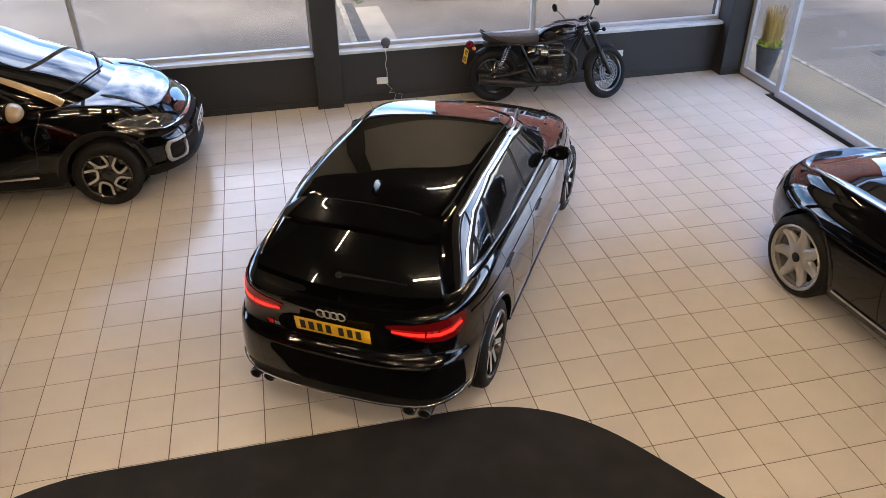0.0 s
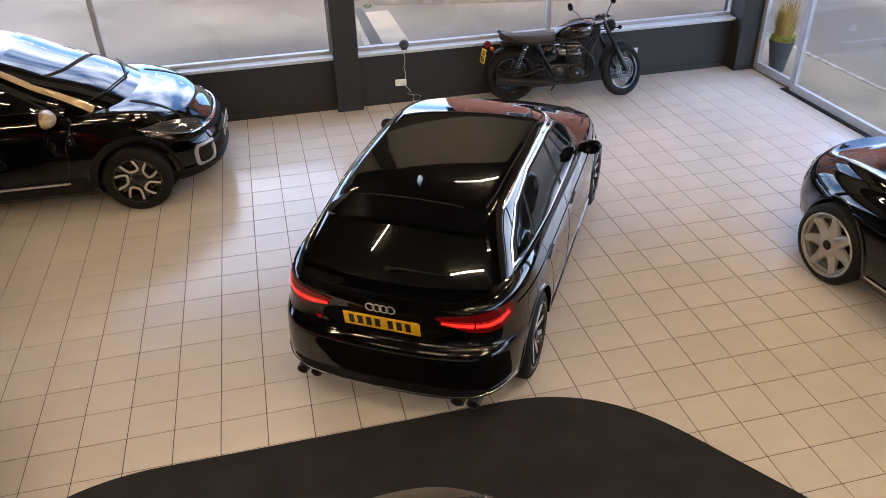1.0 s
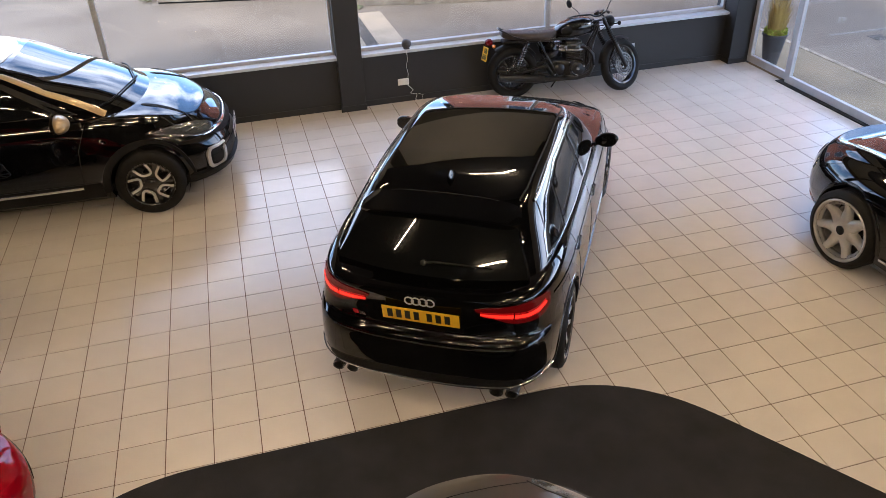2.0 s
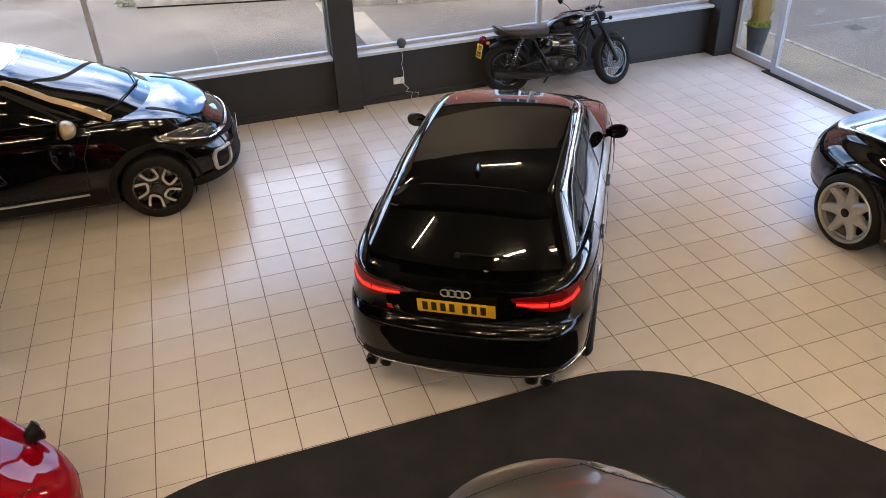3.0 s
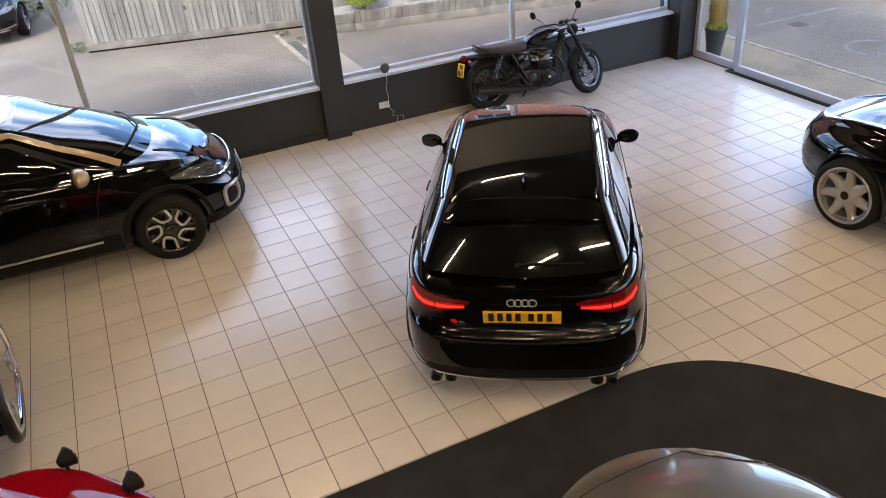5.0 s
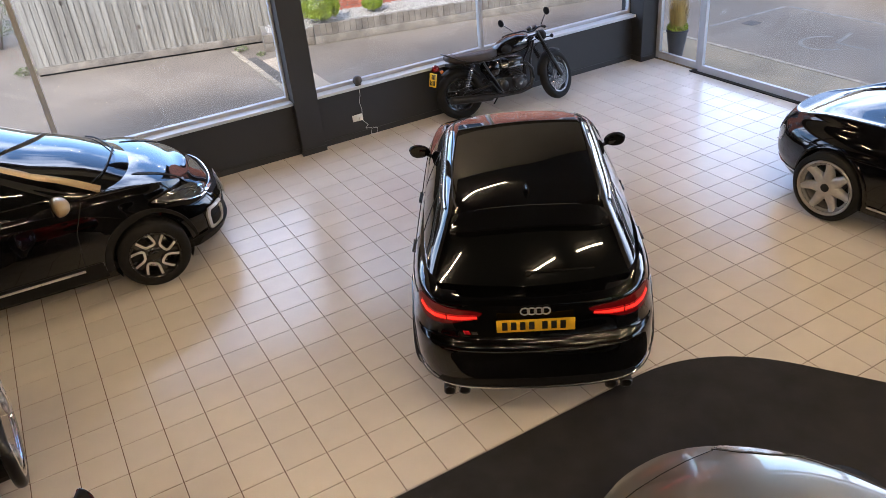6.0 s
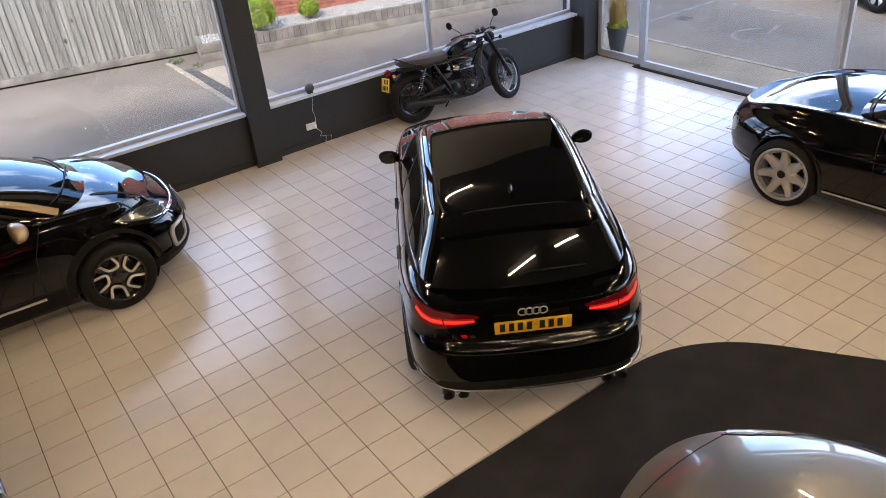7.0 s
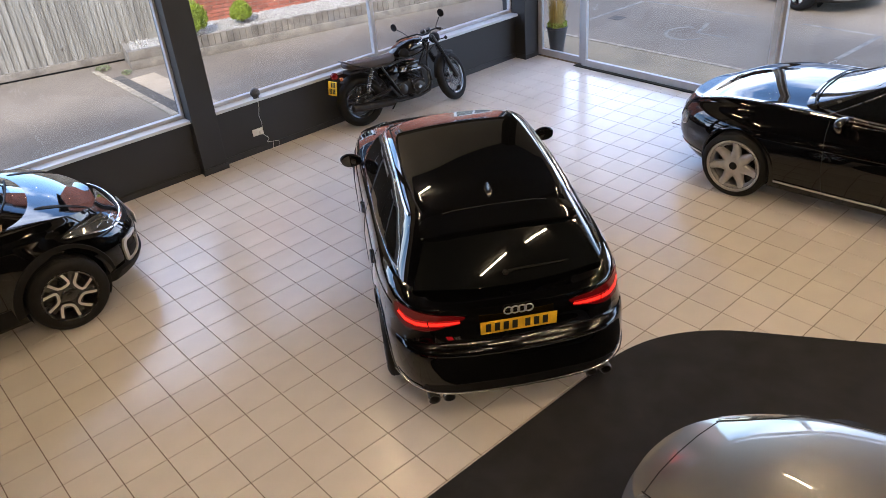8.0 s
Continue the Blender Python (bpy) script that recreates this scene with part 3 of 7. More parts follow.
def spokes_hook(count, face):
    """Dark spokes, each edged by a bright hook-shaped machined face."""
    shape = ((0.985, -0.16), (0.86, -0.22), (0.70, -0.32), (0.56, -0.43), (0.47, -0.44), (0.41, -0.28), (0.395, 0.0), (0.42, 0.26), (0.50, 0.40), (0.64, 0.44), (0.80, 0.44), (0.985, 0.46))

    def draw(ob, R, w, mats):
        for k in range(count):
            fm, bm = bmesh.new(), bmesh.new()
            turn = Matrix.Rotation(math.tau * k / count, 4, "Z")
            for b, half, top, deep in ((fm, 0.0115, w - 0.014, 0.006), (bm, 0.019, w - 0.017, 0.03)):
                rows = []
                pts = [Vector((R * r * math.cos(a), R * r * math.sin(a), 0)) for r, a in shape]
                for i, p in enumerate(pts):
                    d = (pts[min(i + 1, len(pts) - 1)] - pts[max(i - 1, 0)]).normalized()
                    c = Vector((-d.y, d.x, 0)) * half
                    z = top - 0.018 * (1 - p.length / R)
                    rows.append([b.verts.new(p + c * q + Vector((0, 0, z - e))) for q, e in ((-1, deep), (-1, 0), (1, 0), (1, deep))])
                for u, v in zip(rows, rows[1:]):
                    for j in range(3):
                        b.faces.new((u[j], u[j + 1], v[j + 1], v[j]))
                bmesh.ops.transform(b, matrix=turn, verts=b.verts[:])
            part("spoke", bm, mats[1], ob, smooth=None)
            part("spoke_face", fm, face, ob, smooth=None)
            bm = bmesh.new()
            box(bm, 0.03, R * 0.97, -0.030, 0.030, w - 0.06, w - 0.040, 0.006, turn @ Matrix.Rotation(math.pi / count, 4, "Z"))
            part("spoke", bm, mats[1], ob, smooth=None)
        bm = bmesh.new()
        ring(bm, R - 0.006, 0.006, Matrix.Translation((0, 0, w - 0.004)), 48, 6)
        part("rim_edge", bm, face, ob)
        cap(ob, w, 0.062, mats)
    return draw


def cut_arches(bm, c):
    """Opens the wheel arches in a lower body."""
    me = bpy.data.meshes.new("body")
    bm.to_mesh(me)
    bm.free()
    ob = new("body", me)
    tools = []
    for x in (c["axle_f"], c["axle_r"]):
        tm = bmesh.new()
        lathe(tm, [(c["arch"], -1.5), (c["arch"], 1.5)], 48, Matrix.Translation((x, 0, c["wheel_r"] + 0.01)) @ Matrix.Rotation(radians(90), 4, "X"))
        bmesh.ops.recalc_face_normals(tm, faces=tm.faces[:])
        tme = bpy.data.meshes.new("cutter")
        tm.to_mesh(tme)
        tm.free()
        t = new("cutter", tme)
        tools.append(t)
        mod = ob.modifiers.new("arch", "BOOLEAN")
        mod.operation, mod.object, mod.solver = "DIFFERENCE", t, "EXACT"
    dg = bpy.context.evaluated_depsgraph_get()
    dg.update()
    res = bpy.data.meshes.new_from_object(ob.evaluated_get(dg))
    done = bmesh.new()
    done.from_mesh(res)
    for o in (ob, *tools):
        bpy.data.objects.remove(o, do_unlink=True)
    return done


def number_plate(parent, m, mat, width=0.52, height=0.111):
    """A plate with plain bars in place of its characters."""
    bm = bmesh.new()
    box(bm, -width / 2, width / 2, -height / 2, height / 2, 0, 0.004, 0.002)
    pl = part("number_plate", bm, mat, parent, "number plate with seven dark bars")
    pl.matrix_local = m
    step = width * 0.115
    x = -width * 0.43
    for k in range(7):
        bm = bmesh.new()
        box(bm, x, x + step * 0.60, -height * 0.32, height * 0.32, 0.004, 0.0052)
        x += step + (step * 0.45 if k == 3 else 0)
        part("character_bar", bm, "plate_ink", pl, smooth=None)
    return pl

# ---- the showroom ----
X0, X1, Y0, Y1, TOP = -9.5, 6.36, -7.0, 9.36, 4.7
PITCH, TX, TY = 0.305, -1.240, 5.463
GLASS_TOP = 2.85


def structure(name, boxes, mat, label, bevel=0.0, smooth=None):
    bm = bmesh.new()
    for b in boxes:
        box(bm, *b, bevel)
    return link(name, bm, mat, None, label, smooth, "structure")


floor = structure("floor", [(X0 - 0.2, X1 + 0.02, Y0 - 0.2, Y1 + 0.1, -0.3, -0.004)], "grout", "cream glazed square floor tiles with brown joints")
# Ceiling is out of view; its rear half is coloured darker for dark reflections.
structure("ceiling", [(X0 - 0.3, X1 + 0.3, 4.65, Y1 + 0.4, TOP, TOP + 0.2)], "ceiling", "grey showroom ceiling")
structure("ceiling_rear", [(X0 - 0.3, X1 + 0.3, Y0 - 0.3, 4.65, TOP - 0.03, TOP + 0.2)], "ceiling_rear", "unseen rear half of the ceiling, darkened for the reflections")
structure("wall_west", [(X0 - 0.3, X0, Y0 - 0.3, Y1 + 0.3, -0.1, TOP)], "wall_dark", "charcoal painted wall")
structure("wall_south", [(X0, X1 + 0.3, Y0 - 0.3, Y0, -0.1, TOP)], "wall_dark", "charcoal painted wall")
structure("wall_north", [(X0, X1 - 0.26, Y1, Y1 + 0.22, -0.2, 0.665)], "wall_dark", "low charcoal painted wall below the shop windows", 0.004)
structure("wall_header", [(X0, X1 - 0.26, Y1 + 0.0, Y1 + 0.26, GLASS_TOP + 0.3, TOP)], "wall_grey", "grey wall above the shop windows")
structure("window_beam", [(X0, X1 - 0.26, Y1 - 0.04, Y1 + 0.26, GLASS_TOP, GLASS_TOP + 0.3)], "wall_dark", "charcoal beam above the shop windows")
structure("wall_east_header", [(X1 - 0.02, X1 + 0.2, Y0, Y1 - 0.23, GLASS_TOP, TOP)], "wall_grey", "grey wall above the glazed doors")
structure("column", [(0.53, 0.84, Y1 - 0.11, Y1 + 0.24, -0.02, TOP)], "wall_dark", "charcoal painted square column between the windows", 0.006)
structure("corner_pillar", [(6.10, X1 + 0.12, Y1 - 0.22, Y1 + 0.26, -0.02, TOP)], "wall_dark", "charcoal painted corner pillar", 0.006)
structure("baseboard", [(X0, 0.53, Y1 - 0.014, Y1 + 0.01, 0, 0.075), (0.84, 6.10, Y1 - 0.014, Y1 + 0.01, 0, 0.075), (6.088, X1 + 0.0, Y1 - 0.232, Y1 - 0.21, 0, 0.075), (6.088, 6.11, Y1 - 0.22, Y1, 0, 0.075), (0.518, 0.852, Y1 - 0.122, Y1 - 0.10, 0, 0.075)], "wall_dark", "charcoal skirting board", 0.004)
structure("window_sill", [(X0, 0.53, Y1 - 0.07, Y1 + 0.14, 0.667, 0.705), (0.84, 6.10, Y1 - 0.07, Y1 + 0.14, 0.667, 0.705)], "sill_white", "white painted window sill board", 0.005)


def window(name, spans, y, z0, z1):
    """A shop window in the north wall: frame bars round each pane, and the panes."""
    ob = tagged(new(name), "large clear shop window in slim aluminium frame", "", "", "structure")
    for a, b in spans:
        for nm, bx in (("frame_post", (a, a + 0.03, y - 0.03, y + 0.04, z0, z1)), ("frame_post", (b - 0.03, b, y - 0.03, y + 0.04, z0, z1)),
                       ("frame_rail", (a + 0.03, b - 0.03, y - 0.03, y + 0.04, z0, z0 + 0.045)), ("frame_rail", (a + 0.03, b - 0.03, y - 0.03, y + 0.04, z1 - 0.06, z1))):
            bm = bmesh.new()
            box(bm, *bx, 0.006)
            part(nm, bm, "frame_alu", ob, smooth=None)
        bm = bmesh.new()
        box(bm, a + 0.025, b - 0.025, y, y + 0.008, z0 + 0.04, z1 - 0.05)
        p = part("pane", bm, "pane", ob, smooth=None)
        p.visible_shadow = False
    return ob


window("window_1", [(-9.4, -5.4), (-5.4, -2.14), (-2.14, 0.53)], Y1 + 0.10, 0.705, GLASS_TOP)
window("window_2", [(0.84, 3.41), (3.41, 6.10)], Y1 + 0.10, 0.705, GLASS_TOP)


def glazed_door(name, y0, y1, x, rail, label):
    ob = tagged(new(name), label, "", "", "structure")
    for nm, bx in (("door_stile", (x - 0.03, x + 0.03, y0, y0 + 0.075, 0.02, 2.55)), ("door_stile", (x - 0.03, x + 0.03, y1 - 0.075, y1, 0.02, 2.55)),
                   ("bottom_rail", (x - 0.028, x + 0.028, y0 + 0.075, y1 - 0.075, 0.02, rail)), ("top_rail", (x - 0.028, x + 0.028, y0 + 0.075, y1 - 0.075, 2.45, 2.55))):
        bm = bmesh.new()
        box(bm, *bx, 0.006)
        part(nm, bm, "frame_alu", ob, smooth=None)
    bm = bmesh.new()
    box(bm, x - 0.004, x + 0.004, y0 + 0.07, y1 - 0.07, rail - 0.01, 2.46)
    part("pane", bm, "pane", ob, smooth=None).visible_shadow = False
    return ob


glazed_door("door_1", 8.22, 9.13, X1 + 0.06, 0.12, "narrow fixed glass panel in aluminium frame")
glazed_door("door_2", 5.205, 8.20, X1 + 0.00, 0.12, "wide sliding glass door in aluminium frame")
glazed_door("door_3", 2.30, 5.24, X1 + 0.06, 0.12, "wide sliding glass door in aluminium frame")
glazed_door("door_4", -0.8, 2.28, X1 + 0.06, 0.12, "wide sliding glass door in aluminium frame")
glazed_door("door_5", -6.9, -0.82, X1 + 0.06, 0.12, "wide fixed glass panel in aluminium frame")
structure("door_header", [(X1 - 0.05, X1 + 0.12, Y0, Y1 - 0.23, 2.56, 2.68)], "frame_alu", "aluminium door rail", 0.006)
glass_over = structure("fanlight", [(X1 + 0.03, X1 + 0.04, Y0, Y1 - 0.23, 2.68, GLASS_TOP)], "pane", "clear glass above the sliding doors")
glass_over.visible_shadow = False
structure("threshold", [(X1 - 0.075, X1 + 0.16, Y0, 8.32, -0.01, 0.012)], "plastic", "black rubber door threshold", 0.003)

# the carpeted display stage: straight along the room, rounded at both ends
def stage_outline():
    corners = [(1.64, 3.61), (3.35, 1.0), (3.35, -3.0), (1.6, -5.2), (-2.0, -5.2), (-3.8, -3.0), (-3.8, 1.0), (-2.02, 3.61)]
    pts = []
    for k, c in enumerate(corners):
        a, b = Vector(corners[k - 1]), Vector(corners[(k + 1) % len(corners)])
        c = Vector(c)
        p, q = c + (a - c).normalized() * 0.68, c + (b - c).normalized() * 0.72
        pts += [tuple(p * (1 - t) ** 2 + c * 2 * t * (1 - t) + q * t * t) for t in (i / 16 for i in range(17))]
    return pts


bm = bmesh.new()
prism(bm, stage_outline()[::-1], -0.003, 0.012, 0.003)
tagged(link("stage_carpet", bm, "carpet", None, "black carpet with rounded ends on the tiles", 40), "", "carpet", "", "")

# ---- outdoors ----
bm = bmesh.new()
n = 60
GROUND = -0.10
for sx0, sx1, sy0, sy1 in ((-900, 900, Y1 + 0.24, 900), (X1 + 0.14, 900, -900, Y1 + 0.24), (-900, X0 - 0.3, -900, Y1 + 0.24), (X0 - 0.3, X1 + 0.14, -900, Y0 - 0.3)):
    bm.faces.new([bm.verts.new(p) for p in ((sx0, sy0, GROUND), (sx1, sy0, GROUND), (sx1, sy1, GROUND), (sx0, sy1, GROUND))])
link("ground", bm, "asphalt", None, "worn grey asphalt yard and road", None, "structure")
structure("pavement", [(X1 + 0.16, 7.50, -8, 10.6, GROUND - 0.1, -0.005)], "paving", "weathered concrete pavement strip beside the doors", 0.01)
structure("kerb", [(7.505, 7.59, -8, 10.6, GROUND - 0.1, 0.0)], "kerb", "pale worn kerb edge", 0.012)

# ---- cars ----
def car_base(name, c, m, label, paint, cabin=True, cut=True):
    ob = thing(name, label, "car", "", m)
    bm = bmesh.new()
    body_shell(bm, c)
    if cut:
        bm = cut_arches(bm, c)
    whole = bm.copy()
    part("body", bm, paint, ob, smooth=40)
    if cabin:
        bm = bmesh.new()
        cabin_shell(bm, c)
        me = bpy.data.meshes.new("tmp")
        bm.to_mesh(me)
        whole.from_mesh(me)
        bpy.data.meshes.remove(me)
        part("cabin", bm, c.get("cabin_paint", paint), ob, smooth=50)
    tree = BVHTree.FromBMesh(whole)
    whole.free()
    # dark wheel wells inside the arches
    for x in (c["axle_f"], c["axle_r"]):
        for s in (1, -1):
            bm = bmesh.new()
            lathe(bm, [(c["arch"] + 0.004, 0.0), (c["arch"] + 0.004, 0.28), (0.05, 0.29), (0, 0.29)], 36, Matrix.Translation((x, s * (c["half"] - 0.10), c["wheel_r"] + 0.01)) @ Matrix.Rotation(radians(90 * s), 4, "X"), caps=False)
            for f in [f for f in bm.faces if f.calc_center_median().z < 0.16]:
                bm.faces.remove(f)
            part("wheel_well", bm, "plastic", ob, smooth=60)
    return ob, tree


def mirror_pair(ob, x, y, z, paint, size=1.0, skew=0.0, folded=0.0):
    out, high = y, z
    for s in (1, -1):
        y, z = (out - folded, high - folded * 0.8) if s > 0 else (out, high)
        bm = bmesh.new()
        vs = blob(bm, (0, 0, 0), (0.075 * size, 0.118 * size, 0.068 * size))
        for v in vs:
            if v.co.x < -0.02:
                v.co.x = -0.02 + (v.co.x + 0.02) * 0.35
            v.co.z += 0.25 * v.co.y * s * 0.3
        bmesh.ops.transform(bm, matrix=Matrix.Translation((x, s * y, z)) @ Matrix.Rotation(skew * s, 4, "Z"), verts=bm.verts[:])
        h = part("door_mirror", bm, paint, ob, smooth=60)
        bm = bmesh.new()
        tube(bm, [(x + 0.03, s * (y - 0.2 * size), z - 0.09), (x + 0.02, s * (y - 0.1 * size), z - 0.055), (x, s * (y - 0.04), z - 0.03)], 0.020, 10, True, 0.014)
        part("mirror_foot", bm, "plastic", h, smooth=60)
        bm = bmesh.new()
        lathe(bm, [(0.0, 0), (0.062 * size, 0), (0.066 * size, 0.004)], 24, Matrix.Translation((x - 0.036 * size, s * y, z)) @ Matrix.Rotation(radians(-90), 4, "Y") @ Matrix.Diagonal((1.0, 1.55, 1, 1)))
        part("mirror_glass", bm, "car_glass", h, smooth=60)


def arch_lips(ob, tree, c, mat, width=0.03, lift=0.006, wheels=("axle_f", "axle_r")):
    for key in wheels:
        for side in ("left", "right"):
            bm, rows, s = bmesh.new(), [], 1 if side == "left" else -1
            for a in range(-6, 187, 6):
                ca, sa = math.cos(radians(a)), math.sin(radians(a))
                cx, cz = c[key], c["wheel_r"] + 0.01
                rad = c["arch"] + width
                out, _ = laid(tree, side, cx + rad * ca, max(cz + rad * sa, c["wheel_r"] * 0.85), 0)
                y = abs(out.y)
                rows.append([bm.verts.new((cx + r * ca, s * (y + d), cz + r * sa)) for r, d in ((c["arch"] - 0.004, -0.06), (c["arch"] - 0.004, lift), (c["arch"] + width * 0.5, lift + 0.004), (rad - 0.006, lift), (rad, -0.01))])
            for u, v in zip(rows, rows[1:]):
                for k in range(4):
                    bm.faces.new((u[k], u[k + 1], v[k + 1], v[k]))
            part("arch_lip", bm, mat, ob, smooth=60)


# the black hatchback in the middle
HATCH = dict(length=4.324, half=0.888, axle_f=1.268, axle_r=-1.362, wheel_r=0.322, arch=0.352,
             front=[(0.15, 2.04), (0.3, 2.12), (0.45, 2.155), (0.58, 2.14), (0.68, 2.08), (0.78, 2.0)],
             rear=[(0.18, -2.07), (0.27, -2.132), (0.36, -2.150), (0.46, -2.142), (0.58, -2.120), (0.612, -2.105), (0.628, -2.087), (0.642, -2.066), (0.80, -2.042), (0.882, -2.052), (0.905, -2.05), (0.925, -2.02), (0.985, -1.87)],
             wide=[(0, 0.955), (0.12, 0.985), (0.3, 0.998), (0.55, 1.0), (0.74, 0.985), (0.86, 0.958), (0.95, 0.93), (1, 0.905)],
             low=[(-2.16, 0.27), (-1.7, 0.24), (-0.8, 0.19), (0.8, 0.19), (1.8, 0.2), (2.16, 0.22)],
             shoulder=[(-2.16, 0.935), (-1.9, 0.96), (-1.4, 0.965), (0.0, 0.94), (0.9, 0.91), (1.5, 0.845), (2.0, 0.73), (2.16, 0.66)],
             crown=[(-2.16, 0), (-1.9, 0.0), (0.8, 0.03), (1.05, 0.05), (1.7, 0.06), (2.05, 0.035), (2.16, 0)],
             plan=[(-2.16, 0.952), (-1.8, 0.982), (-1.3, 1.0), (0.9, 1.0), (1.5, 0.99), (2.16, 0.94)], ef=4.2, er=7.5, er_top=7.0, bow_f=0.16, bow_r=0.085, g_bow_r=0.07, g_bow_f=0.14,
             g_front=[(0, 1.12), (0.5, 0.80), (0.85, 0.50), (1.0, 0.30)],
             g_rear=[(0, -1.90), (0.12, -1.84), (0.5, -1.70), (0.82, -1.57), (0.93, -1.52), (1, -1.46)],
             g_wide=[(0, 0.80), (0.1, 0.785), (0.5, 0.70), (0.8, 0.625), (0.92, 0.58), (1, 0.52)],
             g_base=[(-2.0, 0.90), (-1.5, 0.95), (0, 0.93), (1.2, 0.90)],
             g_roof=[(-1.9, 1.23), (-1.45, 1.32), (-0.9, 1.375), (-0.2, 1.395), (0.3, 1.355), (0.6, 1.28)],
             g_plan=[(-2.0, 0.90), (-1.5, 0.945), (-0.6, 1.0), (0.3, 1.0), (1.1, 0.95)], g_crown=0.02, gef=5.0, ger=9.0)
F58 = 58.0
hatch, skin_of = car_base("hatchback_car", HATCH, pose(1.279, 5.492, 0, 0, 0, F58), "glossy black five-door hatchback, tail lamps lit, yellow plate", "black_paint")
for x, s in ((1.268, 1), (1.268, -1), (-1.362, 1), (-1.362, -1)):
    wheel(hatch, x, s * 0.765, 0.322, 0.244, 0.225, s, spokes_pair(5, 0.36, "alloy", face_w=0.017), ("alloy_black", "alloy_black", "alloy_black"), twist=0.35)

# side windows in a bright frame
dlo = [(0.80, 0.975), (0.22, 1.262), (-0.1, 1.305), (-0.75, 1.295), (-1.15, 1.225), (-1.42, 1.09), (-1.52, 1.0), (-1.3, 0.985)]
for side in ("left", "right"):
    part("side_glass_trim", skin(skin_of, side, [(0.83, 0.962), (0.225, 1.276), (-0.1, 1.32), (-0.755, 1.31), (-1.165, 1.238), (-1.45, 1.095), (-1.56, 0.985), (-1.3, 0.971)], 0.004, 0.08), "satin", hatch, "bright polished window surround")
    part("window_seal", skin(skin_of, side, dlo, 0.007, 0.08), "gap", hatch)
    for poly in ([(0.76, 0.985), (0.22, 1.245), (-0.1, 1.29), (-0.27, 1.293), (-0.30, 0.985)],
                 [(-0.36, 0.985), (-0.33, 1.293), (-0.75, 1.283), (-0.98, 1.245), (-1.12, 0.995)],
                 [(-1.16, 0.997), (-1.03, 1.235), (-1.15, 1.208), (-1.38, 1.085), (-1.46, 1.012), (-1.3, 0.998)]):
        part("side_window", skin(skin_of, side, poly, 0.011, 0.06), "car_glass", hatch, "dark tinted side glass")
    part("roof_rail", strip(skin_of, side, smooth_path([(-1.32, 1.272), (-0.8, 1.328), (-0.2, 1.345), (0.25, 1.31)]), 0.018, 0.010), "satin", hatch, "bright roof rail")
    for a, b in (((-0.33, 0.95), (-0.36, 0.27)), ((0.86, 0.93), (0.80, 0.27)), ((-1.13, 0.95), (-0.98, 0.62)), ((-0.98, 0.62), (-0.86, 0.27))):
        part("door_gap", strip(skin_of, side, [a, b], 0.008, 0.0015, 0.003), "gap", hatch)
    part("body_crease", strip(skin_of, side, [(-1.7, 0.83), (1.5, 0.775)], 0.016, 0.004), "black_paint", hatch)
    part("sill_trim", strip(skin_of, side, [(-0.95, 0.245), (0.85, 0.245)], 0.04, 0.010, 0.012), "black_paint", hatch, "glossy sill ledge")
    s = 1 if side == "left" else -1
    for hx, hz in ((-0.16, 0.79), (-1.02, 0.805)):
        bm = bmesh.new()
        p, nn = laid(skin_of, side, hx, hz, 0.010)
        tube(bm, [(hx - 0.1, p.y - s * 0.03, hz), (hx - 0.085, p.y, hz + 0.002), (hx + 0.085, p.y, hz + 0.004), (hx + 0.1, p.y - s * 0.03, hz + 0.004)], 0.011, 8)
        part("door_handle", bm, "black_paint", hatch, smooth=60)
    part("fuel_flap" if s < 0 else "quarter_gap", strip(skin_of, side, [(-1.42, 0.80), (-1.58, 0.80), (-1.60, 0.66), (-1.42, 0.66), (-1.42, 0.80)], 0.005, 0.001, 0.002) if s < 0 else strip(skin_of, side, [(-1.62, 0.92), (-1.9, 0.9)], 0.005, 0.001, 0.002), "gap", hatch)
mirror_pair(hatch, 0.42, 0.90, 0.985, "black_paint", 0.85, -0.15)
arch_lips(hatch, skin_of, HATCH, "black_paint")

# the tailgate
bm = bmesh.new()
rows = []
for j in range(13):
    v = j / 12
    half_w, mid_x, mid_z = 0.65 - 0.135 * v, -1.905 + 0.285 * v - 0.02 * v * (1 - v), 0.962 + 0.288 * v
    line = []
    for k in range(25):
        u = (k - 12) / 12
        line.append(bm.verts.new((mid_x + (0.085 - 0.035 * v) * u * u, half_w * u, mid_z + (0.015 - 0.03 * v) * u * u)))
    line = [bm.verts.new(line[0].co + Vector((0.05, -0.012, -0.05)))] + line + [bm.verts.new(line[-1].co + Vector((0.05, 0.012, -0.05)))]
    rows.append(line)
rows.insert(0, [bm.verts.new(w.co + Vector((0.03, 0, -0.05))) for w in rows[0]])
for u, v in zip(rows, rows[1:]):
    for k in range(26):
        bm.faces.new((u[k], u[k + 1], v[k + 1], v[k]))
part("rear_window", bm, "car_glass", hatch, "black tinted rear window", 40)
part("tailgate_gap", strip(skin_of, "rear", [(-0.62, 0.585), (-0.3, 0.577), (0.3, 0.577), (0.62, 0.585)], 0.010, 0.0015, 0.003), "gap", hatch)
part("tail_crease", strip(skin_of, "rear", [(-0.80, 0.636), (-0.4, 0.63), (0.4, 0.63), (0.80, 0.636)], 0.012, 0.003), "black_paint", hatch)
